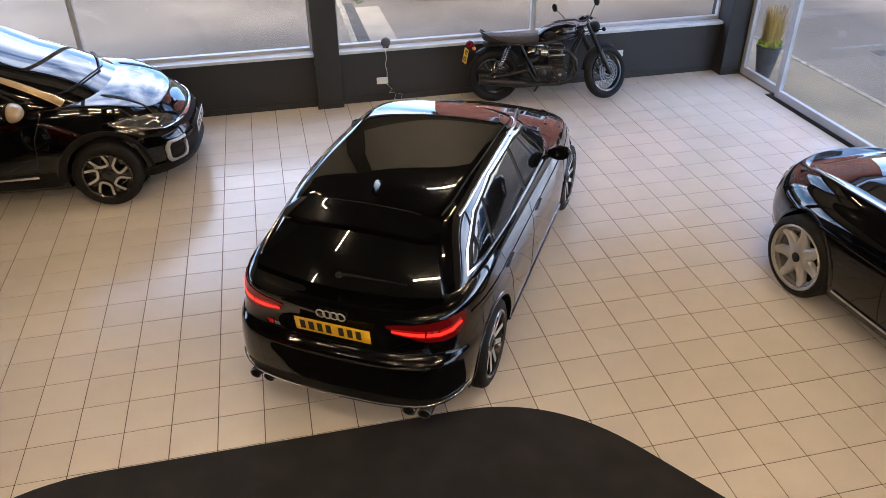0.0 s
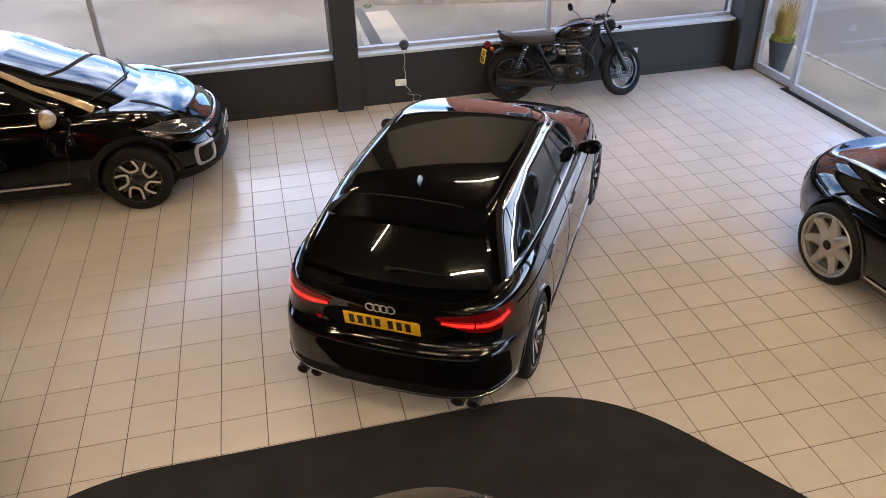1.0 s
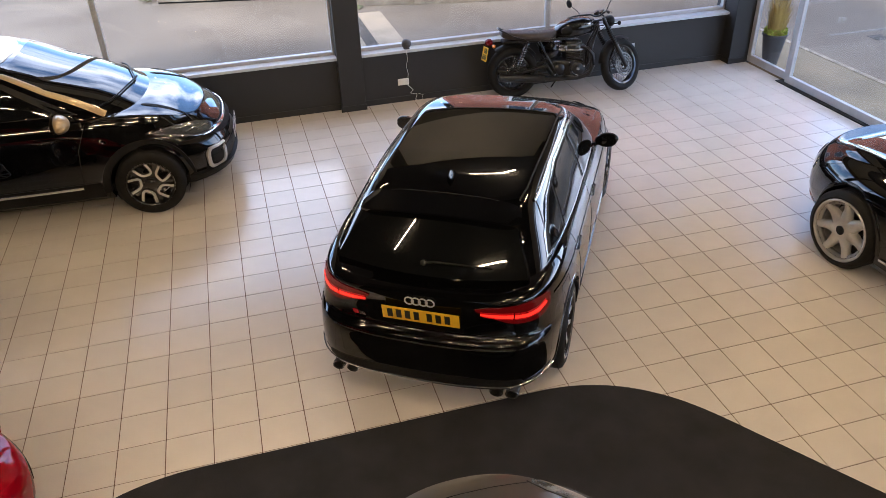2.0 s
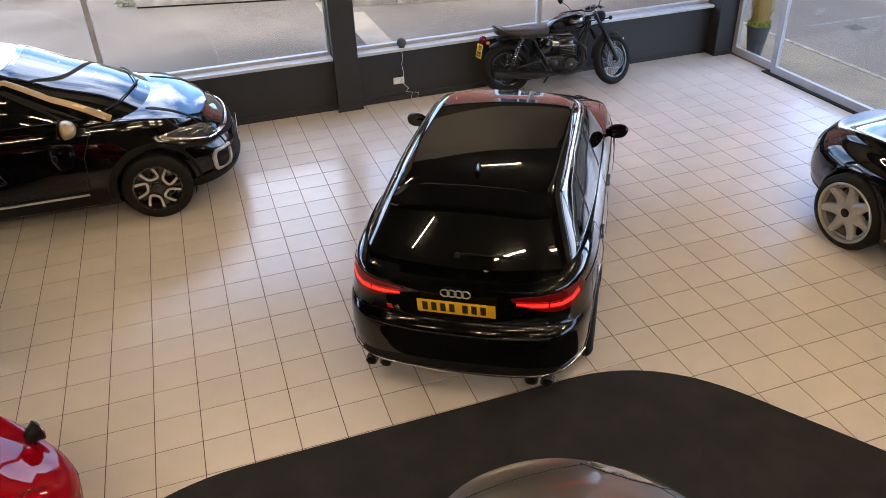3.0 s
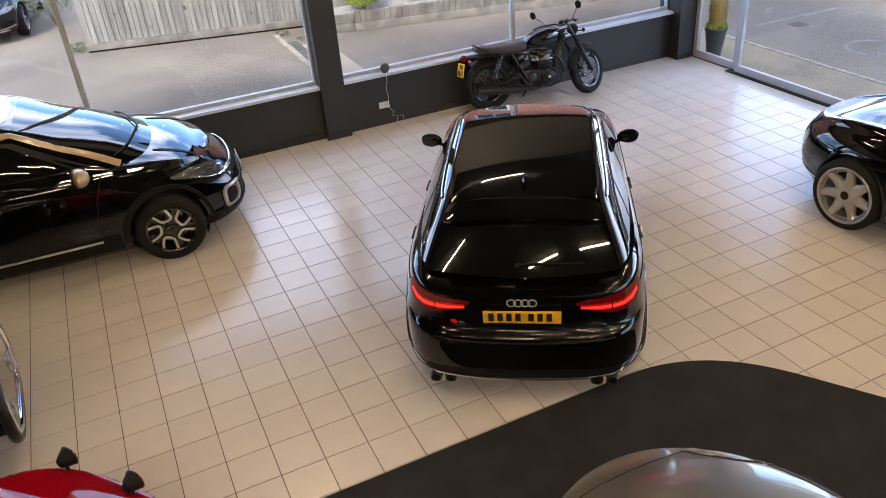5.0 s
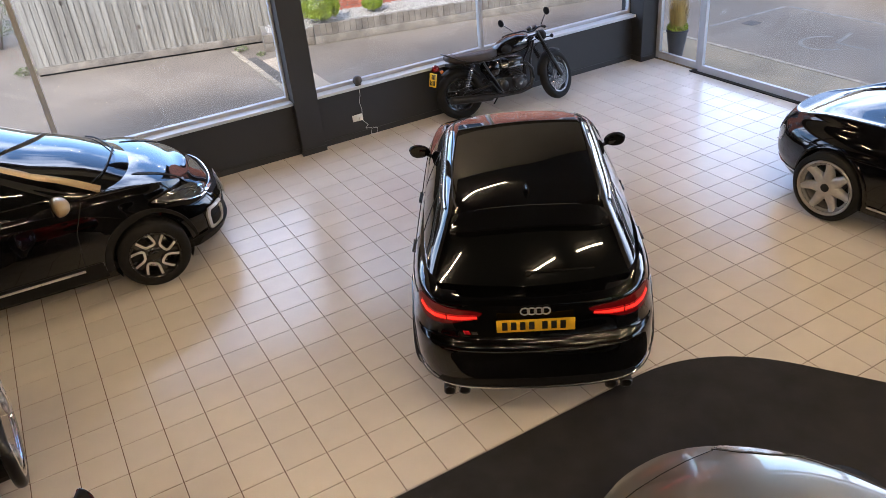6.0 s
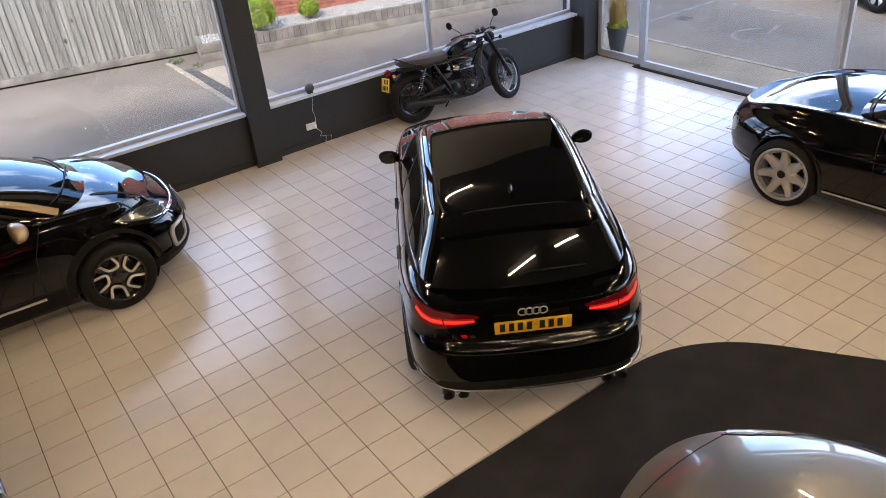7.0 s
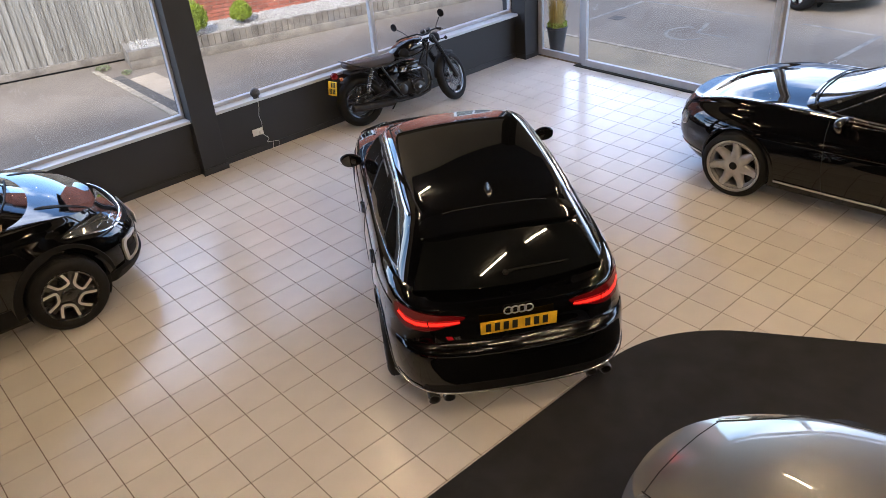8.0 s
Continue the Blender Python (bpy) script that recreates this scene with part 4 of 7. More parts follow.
# roof spoiler: a thick lip that runs back over the rear window
bm = bmesh.new()
rows = []
for k in range(25):
    y = -0.545 + 1.09 * k / 24
    e = abs(y / 0.545)
    back = -1.665 + 0.02 * e ** 2 + 0.05 * e ** 9
    zt = 1.306 - 0.03 * e ** 2 - 0.012 * e ** 8
    p0, _ = laid(skin_of, "top", -1.44, y * 0.96, 0.001)
    p1 = Vector((-1.49, y * 0.98, p0.z + (zt - 0.006 - p0.z) * 0.45))
    rows.append([bm.verts.new(p) for p in (p0, p1, Vector((-1.545, y, zt - 0.004)), Vector((back + 0.010, y, zt - 0.026)), Vector((back, y, zt - 0.032)), Vector((back + 0.004, y, zt - 0.050)), Vector((-1.57, y, zt - 0.075)), Vector((-1.51, y * 0.97, zt - 0.105)))])
for u, v in zip(rows, rows[1:]):
    for j in range(7):
        bm.faces.new((u[j], u[j + 1], v[j + 1], v[j]))
for r in (rows[0], rows[-1]):
    bm.faces.new(r)
part("roof_spoiler", bm, "black_paint", hatch, "black roof spoiler over the rear window", 14)
part("roof_gap", strip(skin_of, "top", [(-1.455, -0.50), (-1.443, -0.3), (-1.436, 0), (-1.443, 0.3), (-1.455, 0.50)], 0.009, 0.0015, 0.003), "gap", hatch)
for s in (1, -1):
    part("roof_joint", strip(skin_of, "top", [(-1.40, s * 0.50), (-1.25, s * 0.525), (-0.6, s * 0.545), (0.1, s * 0.545), (0.32, s * 0.50)], 0.012, 0.0015, 0.003), "gap", hatch)
bm = bmesh.new()
rows = []
for k in range(9):
    t = k / 8
    h, w = 0.055 * math.sin(min(1, t * 1.15) * math.pi * 0.5) ** 1.2 * (1 if t < 0.85 else 1 - (t - 0.85) * 3), 0.032 * math.sin(0.35 + t * 2.3)
    rows.append([bm.verts.new((-1.17 - 0.15 * t, y, z)) for y, z in ((-w, 1.345), (-w * 0.5, 1.357 + h * 0.6), (0, 1.362 + h), (w * 0.5, 1.357 + h * 0.6), (w, 1.345))])
for u, v in zip(rows, rows[1:]):
    for j in range(4):
        bm.faces.new((u[j], u[j + 1], v[j + 1], v[j]))
bm.faces.new(rows[-1])
part("roof_aerial", bm, "black_paint", hatch, "small black shark-fin aerial", 60)
# tail lamps: lens, and the lit bars behind it
for s in (1, -1):
    lens = [(s * y, z) for y, z in ((0.335, 0.842), (0.45, 0.788), (0.58, 0.742), (0.72, 0.738), (0.77, 0.765), (0.785, 0.82), (0.772, 0.882), (0.70, 0.882), (0.56, 0.872), (0.41, 0.864))]
    lamp = part("tail_lamp", skin(skin_of, "rear", rounded(lens, 1), 0.006, 0.04), "lamp_red", hatch, "red tail lamp with lit bars")
    for bar in ([(0.385, 0.806), (0.48, 0.790), (0.585, 0.782), (0.587, 0.806), (0.485, 0.812), (0.388, 0.816)], [(0.595, 0.782), (0.67, 0.778), (0.73, 0.79), (0.765, 0.822), (0.756, 0.834), (0.722, 0.810), (0.668, 0.800), (0.597, 0.804)]):
        # The dim halo round each lit bar is drawn as a wider glowing layer.
        n = len(bar) // 2
        wide = [(y, z - 0.010) for y, z in bar[:n]] + [(y, z + 0.016) for y, z in bar[n:]]
        part("light_guide", skin(skin_of, "rear", [(s * y, z) for y, z in wide], 0.0075, 0.04), "lamp_halo", lamp)
        part("lamp_bar", skin(skin_of, "rear", [(s * y, z) for y, z in bar], 0.009, 0.04), "lamp_bar", lamp)
pc, pn = laid(skin_of, "rear", 0, 0.752, 0.014)
number_plate(hatch, Matrix.Translation((pc.x, 0, 0.752)) @ Matrix.Rotation(radians(-8), 4, "Y") @ Matrix.Rotation(radians(90), 4, "X") @ Matrix.Rotation(radians(-90), 4, "Y"), "plate_yellow")
bc, _ = laid(skin_of, "rear", 0, 0.868, 0.006)
bm = bmesh.new()
for k in range(4):
    ring(bm, 0.0285, 0.005, Matrix.Translation((bc.x - 0.008, (k - 1.5) * 0.046, 0.868)) @ Matrix.Rotation(radians(84), 4, "Y"), 28, 8)
part("badge", bm, "alloy", hatch, "row of four chrome rings")
part("model_badge", skin(skin_of, "rear", [(0.475, 0.678), (0.435, 0.678), (0.447, 0.703), (0.487, 0.703)], 0.004, 0.03), "badge_red", hatch, "small red and silver badge")
part("model_badge", skin(skin_of, "rear", [(0.425, 0.678), (0.385, 0.678), (0.395, 0.699), (0.435, 0.699)], 0.004, 0.03), "satin", hatch)
# wiper
bm = bmesh.new()
wp = [laid(skin_of, "rear", y, z, d)[0] for y, z, d in ((0.03, 0.985, 0.06), (-0.04, 0.992, 0.075), (-0.2, 0.992, 0.07), (-0.41, 0.99, 0.055))]
tube(bm, wp, 0.011, 8, True, 0.005)
lathe(bm, [(0.02, -0.04), (0.02, 0.014), (0.01, 0.018), (0, 0.018)], 16, Matrix.Translation(wp[0]) @ Matrix.Rotation(radians(-60), 4, "Y"))
part("rear_wiper", bm, "plastic", hatch, smooth=60)
# diffuser, bright lower edge and four pipes
part("diffuser", skin(skin_of, "rear", [(-0.70, 0.285), (-0.3, 0.278), (0.3, 0.278), (0.70, 0.285), (0.66, 0.36), (0.3, 0.375), (-0.3, 0.375), (-0.66, 0.36)], 0.004, 0.06), "plastic", hatch, "black lower bumper insert")
part("bumper_edge", strip(skin_of, "rear", [(-0.82, 0.335), (-0.6, 0.302), (-0.3, 0.296), (0.3, 0.296), (0.6, 0.302), (0.82, 0.335)], 0.017, 0.016), "satin", hatch, "satin silver lower bumper edge")
for y in (0.61, 0.505, -0.505, -0.61):
    bm = bmesh.new()
    lathe(bm, [(0.042, 0), (0.042, 0.13), (0.036, 0.135), (0.033, 0.12), (0.031, 0.02), (0, 0.02)], 24, Matrix.Translation((-1.955, y, 0.243)) @ Matrix.Rotation(radians(-90), 4, "Y") @ Matrix.Diagonal((0.85, 1.05, 1, 1)))
    pipe = part("exhaust_pipe", bm, "dark_steel", hatch, "dark steel exhaust pipe", 50)
    bm = bmesh.new()
    ring(bm, 0.040, 0.0035, Matrix.Translation((-1.955, y, 0.243)) @ Matrix.Rotation(radians(-90), 4, "Y") @ Matrix.Diagonal((0.85, 1.05, 1, 1)) @ Matrix.Translation((0, 0, 0.134)), 28, 8)
    part("pipe_lip", bm, "chrome", pipe, "bright rolled lip")
# bonnet, windscreen and front lamps
part("windscreen", skin(skin_of, "front", rounded([(-0.66, 0.955), (0.66, 0.955), (0.50, 1.325), (-0.50, 1.325)], 1), 0.004, 0.08), "car_glass", hatch)
for s in (1, -1):
    part("headlamp", skin(skin_of, "front", rounded([(s * 0.45, 0.60), (s * 0.72, 0.60), (s * 0.80, 0.70), (s * 0.60, 0.69)], 1), 0.005, 0.05), "lamp_clear", hatch)
    part("bonnet_crease", strip(skin_of, "top", [(1.15, s * 0.62), (1.6, s * 0.56), (1.95, s * 0.42)], 0.03, 0.005), "black_paint", hatch)
    part("bonnet_gap", strip(skin_of, "top", [(1.0, s * 0.72), (1.5, s * 0.70), (1.9, s * 0.60), (2.0, s * 0.45)], 0.007, 0.0015, 0.003), "gap", hatch)
part("front_grille", skin(skin_of, "front", rounded([(-0.36, 0.30), (0.36, 0.30), (0.46, 0.56), (0.40, 0.64), (-0.40, 0.64), (-0.46, 0.56)], 1), 0.004, 0.06), "plastic", hatch)


# the black and gold crossover by the window
CROSS = dict(length=4.122, half=0.885, axle_f=1.23, axle_r=-1.376, wheel_r=0.332, arch=0.372,
             front=[(0.15, 1.93), (0.28, 2.0), (0.42, 2.05), (0.52, 2.055), (0.62, 2.02), (0.70, 1.965), (0.76, 1.905), (0.81, 1.84), (0.845, 1.805), (0.87, 1.795), (0.95, 1.79), (1.1, 1.79)],
             rear=[(0.2, -1.95), (0.4, -2.05), (0.6, -2.061), (0.85, -2.0), (1.05, -1.93)],
             wide=[(0, 0.95), (0.12, 0.99), (0.25, 1.0), (0.42, 0.995), (0.6, 0.978), (0.78, 0.957), (0.9, 0.935), (1, 0.90)],
             low=[(-2.06, 0.30), (-0.8, 0.22), (0.8, 0.22), (1.7, 0.24), (2.06, 0.27)],
             shoulder=[(-2.06, 1.05), (-1.2, 1.06), (0.0, 1.02), (0.95, 1.012), (1.4, 0.99), (1.68, 0.955), (1.9, 0.905), (2.06, 0.845)],
             crown=[(-2.06, 0), (0.6, 0.05), (0.9, 0.055), (1.5, 0.05), (1.85, 0.04), (2.06, 0.02)],
             plan=[(-2.06, 0.96), (-1.3, 1.0), (1.1, 1.0), (1.6, 0.985), (2.06, 0.92)], ef=4.6, er=6.0, bow_f=0.14, g_bow_f=0.22,
             g_front=[(0, 1.36), (0.5, 0.93), (0.85, 0.47), (1.0, 0.15)], g_rear=[(0, -1.98), (0.5, -1.86), (0.85, -1.70), (1, -1.5)],
             g_wide=[(0, 0.81), (0.1, 0.80), (0.5, 0.735), (0.8, 0.655), (0.93, 0.61), (1, 0.54)],
             g_base=[(-2.0, 1.02), (-1.0, 1.04), (0, 1.0), (1.1, 0.99)], g_roof=[(-1.9, 1.46), (-1.0, 1.54), (-0.3, 1.55), (0.1, 1.51), (0.5, 1.42)],
             g_plan=[(-2.0, 0.93), (-1.0, 1.0), (0.2, 1.0), (1.0, 0.93)], g_crown=0.025, gef=7.0, ger=5.0)
cross, tree = car_base("crossover_car", CROSS, pose(-2.875, 8.155, 0, 0, 0, -3), "black crossover car with beige-gold roof and mirrors", "black_paint")
for x, s in ((1.23, 1), (1.23, -1), (-1.376, 1), (-1.376, -1)):
    wheel(cross, x, s * 0.775, 0.332, 0.236, 0.215, s, spokes_hook(5, "alloy"), ("alloy_black", "alloy_black", "alloy_black"), twist=0.57)
part("windscreen", skin(tree, "front", rounded([(-0.775, 1.035), (-0.5, 1.075), (0, 1.095), (0.5, 1.075), (0.775, 1.035), (0.56, 1.465), (0.2, 1.495), (-0.2, 1.495), (-0.56, 1.465)], 1), 0.004, 0.07), "car_glass", cross, "windscreen that mirrors the sky")
for side in ("left", "right"):
    s = 1 if side == "left" else -1
    part("window_seal", skin(tree, side, [(0.72, 1.075), (0.14, 1.40), (-0.3, 1.46), (-0.9, 1.45), (-1.45, 1.36), (-1.75, 1.13)], 0.006, 0.08), "gap", cross)
    for poly in ([(0.55, 1.095), (0.10, 1.375), (-0.28, 1.435), (-0.36, 1.095)], [(-0.42, 1.095), (-0.34, 1.437), (-0.9, 1.43), (-1.2, 1.38), (-1.25, 1.11)], [(0.67, 1.09), (0.59, 1.095), (0.42, 1.205)]):
        part("side_window", skin(tree, side, poly, 0.010, 0.06), "car_glass", cross, "dark side glass")
    for a, b in (((-0.40, 1.05), (-0.42, 0.32)), ((0.78, 1.02), (0.66, 0.75)), ((0.66, 0.75), (0.62, 0.32))):
        part("door_gap", strip(tree, side, [a, b], 0.008, 0.0015, 0.003), "gap", cross)
    part("sill_cladding", skin(tree, side, [(0.80, 0.26), (0.78, 0.42), (-0.95, 0.42), (-0.97, 0.26)], 0.012, 0.1, 0.02), "plastic", cross)
    part("sill_trim", strip(tree, side, [(0.62, 0.385), (-0.9, 0.375)], 0.03, 0.02), "chrome", cross, "chrome strip low on the doors")
    part("headlamp", skin(tree, side, rounded([(1.30, 0.822), (1.50, 0.845), (1.70, 0.815), (1.87, 0.745), (1.87, 0.685), (1.70, 0.715), (1.50, 0.778)], 1), 0.006, 0.04), "lamp_smoked", cross, "long clear headlamp over a dark reflector")
    for line, wide_ in (([(1.52, 0.815), (1.66, 0.795), (1.76, 0.765)], 0.009), ([(1.74, 0.735), (1.80, 0.752), (1.84, 0.735)], 0.012), ([(1.64, 0.758), (1.71, 0.765), (1.75, 0.745)], 0.010)):
        part("reflector", strip(tree, side, line, wide_, 0.010), "chrome", cross)
    part("lamp_strip", strip(tree, side, [(1.33, 0.820), (1.50, 0.834), (1.61, 0.822)], 0.007, 0.010), "chrome", cross)
    part("lamp_strip", strip(tree, side, [(1.36, 0.808), (1.50, 0.770), (1.70, 0.708), (1.86, 0.677)], 0.016, 0.010), "chrome", cross)
    part("fog_lamp", skin(tree, "front", [(s * 0.50, 0.345), (s * 0.69, 0.345), (s * 0.705, 0.54), (s * 0.58, 0.54)], 0.004, 0.04), "plastic", cross)
    loop = rounded([(s * 0.51, 0.545), (s * 0.685, 0.555), (s * 0.675, 0.345), (s * 0.50, 0.325)], 2)[2:-1]
    part("fog_surround", strip(tree, "front", [(s * 0.50, 0.545)] + loop + [(s * 0.49, 0.325)], 0.030, 0.020, 0.025), "alloy", cross, "bright silver surround of the fog lamp")
    part("fog_bar", strip(tree, "front", [(s * 0.55, 0.425), (s * 0.65, 0.43)], 0.06, 0.016), "gap", cross)
    part("bonnet_vent", skin(tree, "top", rounded([(1.24, s * 0.485), (1.30, s * 0.462), (1.45, s * 0.472), (1.70, s * 0.520), (1.71, s * 0.532), (1.45, s * 0.518), (1.30, s * 0.51)], 1), 0.005, 0.05, 0.006), "gap", cross, "dark slot beside the bonnet ridge")
    part("bonnet_gap", strip(tree, "top", [(0.9, s * 0.70), (1.3, s * 0.72), (1.6, s * 0.66), (1.75, s * 0.5)], 0.008, 0.0015, 0.003), "gap", cross)
    bm = bmesh.new()
    p, _ = laid(tree, side, -0.2, 0.86, 0.032)
    tube(bm, [(-0.3, p.y - s * 0.03, 0.86), (-0.285, p.y, 0.862), (-0.125, p.y, 0.865), (-0.11, p.y - s * 0.03, 0.865)], 0.014, 8)
    part("door_handle", bm, "black_paint", cross, smooth=60)
arch_lips(cross, tree, CROSS, "plastic", 0.07, 0.012)
mirror_pair(cross, 0.60, 0.985, 1.085, "gold_paint", 1.25, -0.12, 0.14)
part("roof_panel", skin(tree, "top", [(-1.65, -0.50), (-0.8, -0.56), (0.0, -0.55), (0.10, -0.3), (0.13, 0), (0.10, 0.3), (0.0, 0.55), (-0.8, 0.56), (-1.65, 0.50)], 0.004, 0.1), "gold_paint", cross, "beige-gold roof")
for s in (1, -1):
    edge = [cabin_at(CROSS, 0.10 + 0.80 * k / 14, s * 47) for k in range(15)] + [cabin_at(CROSS, 0.90, s * (47 + k * 5)) for k in range(1, 20)]
    part("pillar_trim", band(tree, edge, 0.078, 0.010), "gold_paint", cross, "beige-gold windscreen pillar and roof edge")
for ya, yb, lift in ((0.10, -0.66, 0.03), (0.62, -0.02, 0.022)):
    bm = bmesh.new()
    tube(bm, [laid(tree, "front", ya + (yb - ya) * k / 8, 1.092 + 0.02 * math.sin(k / 8 * math.pi), lift)[0] for k in range(9)], 0.010, 8, True, 0.006)
    part("wiper", bm, "plastic", cross, smooth=60)
part("front_grille", skin(tree, "front", rounded([(-0.50, 0.62), (0.50, 0.62), (0.56, 0.715), (-0.56, 0.715)], 1), 0.008, 0.05), "plastic", cross)
part("grille_bar", strip(tree, "front", [(-0.62, 0.69), (-0.2, 0.685), (0.2, 0.685), (0.62, 0.69)], 0.03, 0.014), "chrome", cross)
part("bumper_grille", skin(tree, "front", rounded([(-0.52, 0.32), (0.52, 0.32), (0.56, 0.52), (-0.56, 0.52)], 1), 0.006, 0.06), "plastic", cross)
part("lower_bumper", skin(tree, "front", [(-0.80, 0.275), (0.80, 0.275), (0.78, 0.345), (0.5, 0.335), (-0.5, 0.335), (-0.78, 0.345)], 0.045, 0.06, 0.055), "plastic", cross, "dark grey textured bumper lip")
part("skid_plate", strip(tree, "front", [(-0.42, 0.31), (-0.2, 0.30), (0.2, 0.30), (0.42, 0.31)], 0.05, 0.030), "satin", cross, "silver skid plate")
number_plate(cross, Matrix.Translation((2.066, 0, 0.52)) @ Matrix.Rotation(radians(90), 4, "Z") @ Matrix.Rotation(radians(90), 4, "X"), "plate_white")

# the black grand tourer by the sliding doors
TOURER = dict(length=5.0, half=0.958, axle_f=1.58, axle_r=-1.206, wheel_r=0.338, arch=0.368,
              front=[(0.15, 2.3), (0.3, 2.45), (0.45, 2.5), (0.62, 2.485), (0.74, 2.43), (0.82, 2.36), (0.88, 2.31), (0.95, 2.30)],
              rear=[(0.2, -2.25), (0.4, -2.38), (0.6, -2.40), (0.8, -2.36), (0.95, -2.25)],
              wide=[(0, 0.93), (0.15, 0.975), (0.35, 0.998), (0.48, 1.0), (0.62, 0.99), (0.78, 0.962), (0.9, 0.92), (1, 0.85)],
              low=[(-2.4, 0.28), (-1, 0.19), (1, 0.19), (2.0, 0.21), (2.4, 0.24)],
              shoulder=[(-2.4, 0.88), (-1.5, 0.97), (-0.6, 0.96), (0.4, 0.94), (1.0, 0.914), (1.6, 0.887), (2.1, 0.84), (2.4, 0.785)],
              crown=[(-2.4, 0), (-1.5, 0.04), (0.5, 0.05), (0.9, 0.085), (1.7, 0.095), (2.2, 0.06), (2.4, 0)],
              plan=[(-2.4, 0.93), (-1.3, 1.0), (0.2, 0.98), (1.5, 1.0), (2.4, 0.93)], wing=[(-2.4, 0), (0.3, 0), (0.9, 0.030), (1.5, 0.048), (2.0, 0.046), (2.3, 0.024), (2.5, 0)], ef=4.4, er=3.6, bow_f=0.22, g_bow_f=0.20,
              g_front=[(0, 1.34), (0.5, 0.90), (0.85, 0.52), (1.0, 0.22)], g_rear=[(0, -1.95), (0.5, -1.55), (0.85, -1.15), (1, -0.85)],
              g_wide=[(0, 0.80), (0.1, 0.79), (0.5, 0.70), (0.8, 0.61), (0.92, 0.56), (1, 0.48)],
              g_base=[(-2.0, 0.93), (0, 0.92), (1.0, 0.92)], g_roof=[(-1.9, 1.2), (-0.9, 1.345), (-0.4, 1.38), (0.0, 1.375), (0.4, 1.34), (0.9, 1.26)],
              g_plan=[(-2.0, 0.85), (-1.0, 0.98), (0.2, 1.0), (1.0, 0.96)], g_crown=0.02, gef=6.0, ger=3.2)
tourer, tree = car_base("grand_tourer_car", TOURER, pose(5.02, 2.842, 0, 0, 0, 95), "deep black two-door grand tourer with silver seven-spoke wheels", "tourer_paint")
for x, s in ((1.58, 1), (1.58, -1), (-1.206, 1), (-1.206, -1)):
    wheel(tourer, x, s * 0.835, 0.338, 0.272, 0.235, s, spokes_flared(7, 0.082, 0.029, 0.086), ("alloy_grey", "alloy_grey", "gap"), twist=0.22)
part("windscreen", skin(tree, "front", rounded([(-0.74, 0.975), (-0.4, 1.02), (0.4, 1.02), (0.74, 0.975), (0.50, 1.315), (-0.50, 1.315)], 1), 0.004, 0.07), "car_glass", tourer, "windscreen that mirrors the sky")
for side in ("left", "right"):
    s = 1 if side == "left" else -1
    part("window_trim", skin(tree, side, [(0.95, 0.985), (0.45, 1.27), (0.1, 1.315), (-0.4, 1.325), (-0.95, 1.265), (-1.4, 1.08), (-1.45, 0.975)], 0.004, 0.08), "satin", tourer, "bright window surround")
    part("side_window", skin(tree, side, [(0.89, 0.998), (0.43, 1.252), (0.1, 1.298), (-0.4, 1.308), (-0.94, 1.25), (-1.36, 1.075), (-1.39, 0.99)], 0.009, 0.06), "car_glass", tourer, "dark side glass")
    part("waist_trim", strip(tree, side, [(0.98, 0.962), (-1.5, 0.967)], 0.016, 0.006), "satin", tourer)
    part("sill_trim", strip(tree, side, [(1.17, 0.285), (0.4, 0.275), (-0.8, 0.275)], 0.026, 0.012), "satin", tourer, "bright strip along the sill")
    part("body_line", strip(tree, side, [(2.0, 0.69), (1.0, 0.70), (-0.6, 0.715), (-1.6, 0.78)], 0.03, 0.010), "tourer_paint", tourer)
    for a, b in (((0.80, 0.94), (0.72, 0.28)), ((-0.55, 0.95), (-0.65, 0.3))):
        part("door_gap", strip(tree, side, [a, b], 0.008, 0.0015, 0.003), "gap", tourer)
    part("bonnet_gap", strip(tree, "top", [(0.95, s * 0.70), (1.5, s * 0.70), (2.0, s * 0.60), (2.25, s * 0.45)], 0.008, 0.0015, 0.003), "gap", tourer)
    part("bumper_trim", strip(tree, side, [(2.36, 0.33), (1.98, 0.335)], 0.022, 0.008), "chrome", tourer)
    for y, z, r in ((0.40, 0.62, 0.085), (0.585, 0.60, 0.065)):
        circle = [(s * y + r * math.cos(math.tau * k / 20), z + r * math.sin(math.tau * k / 20)) for k in range(20)]
        part("lamp_rim", skin(tree, "front", [(s * y + (u - s * y) * 1.14, z + (v - z) * 1.14) for u, v in circle], 0.003, 0.05), "chrome", tourer)
        part("headlamp", skin(tree, "front", circle, 0.008, 0.05), "lamp_clear", tourer, "round clear headlamp")
for ya, yb in ((0.62, -0.10), (0.05, -0.60)):
    bm = bmesh.new()
    tube(bm, [laid(tree, "front", y, 1.022 - 0.10 * y * y, 0.02)[0] for y in (ya + (yb - ya) * k / 8 for k in range(9))], 0.011, 8, True, 0.007)
    part("wiper", bm, "plastic", tourer, smooth=60)
mirror_pair(tourer, 0.62, 0.985, 1.0, "tourer_paint", 1.1, -0.1)
part("grille", skin(tree, "front", rounded([(-0.34, 0.36), (0.34, 0.36), (0.36, 0.60), (-0.36, 0.60)], 2), 0.008, 0.05), "plastic", tourer)
arch_lips(tourer, tree, TOURER, "tourer_paint", 0.035)
for s in (1, -1):
    part("pillar_trim", band(tree, [cabin_at(TOURER, 0.14 + 0.76 * k / 14, s * 50) for k in range(15)], 0.022, 0.008), "satin", tourer, "bright windscreen pillar strip")

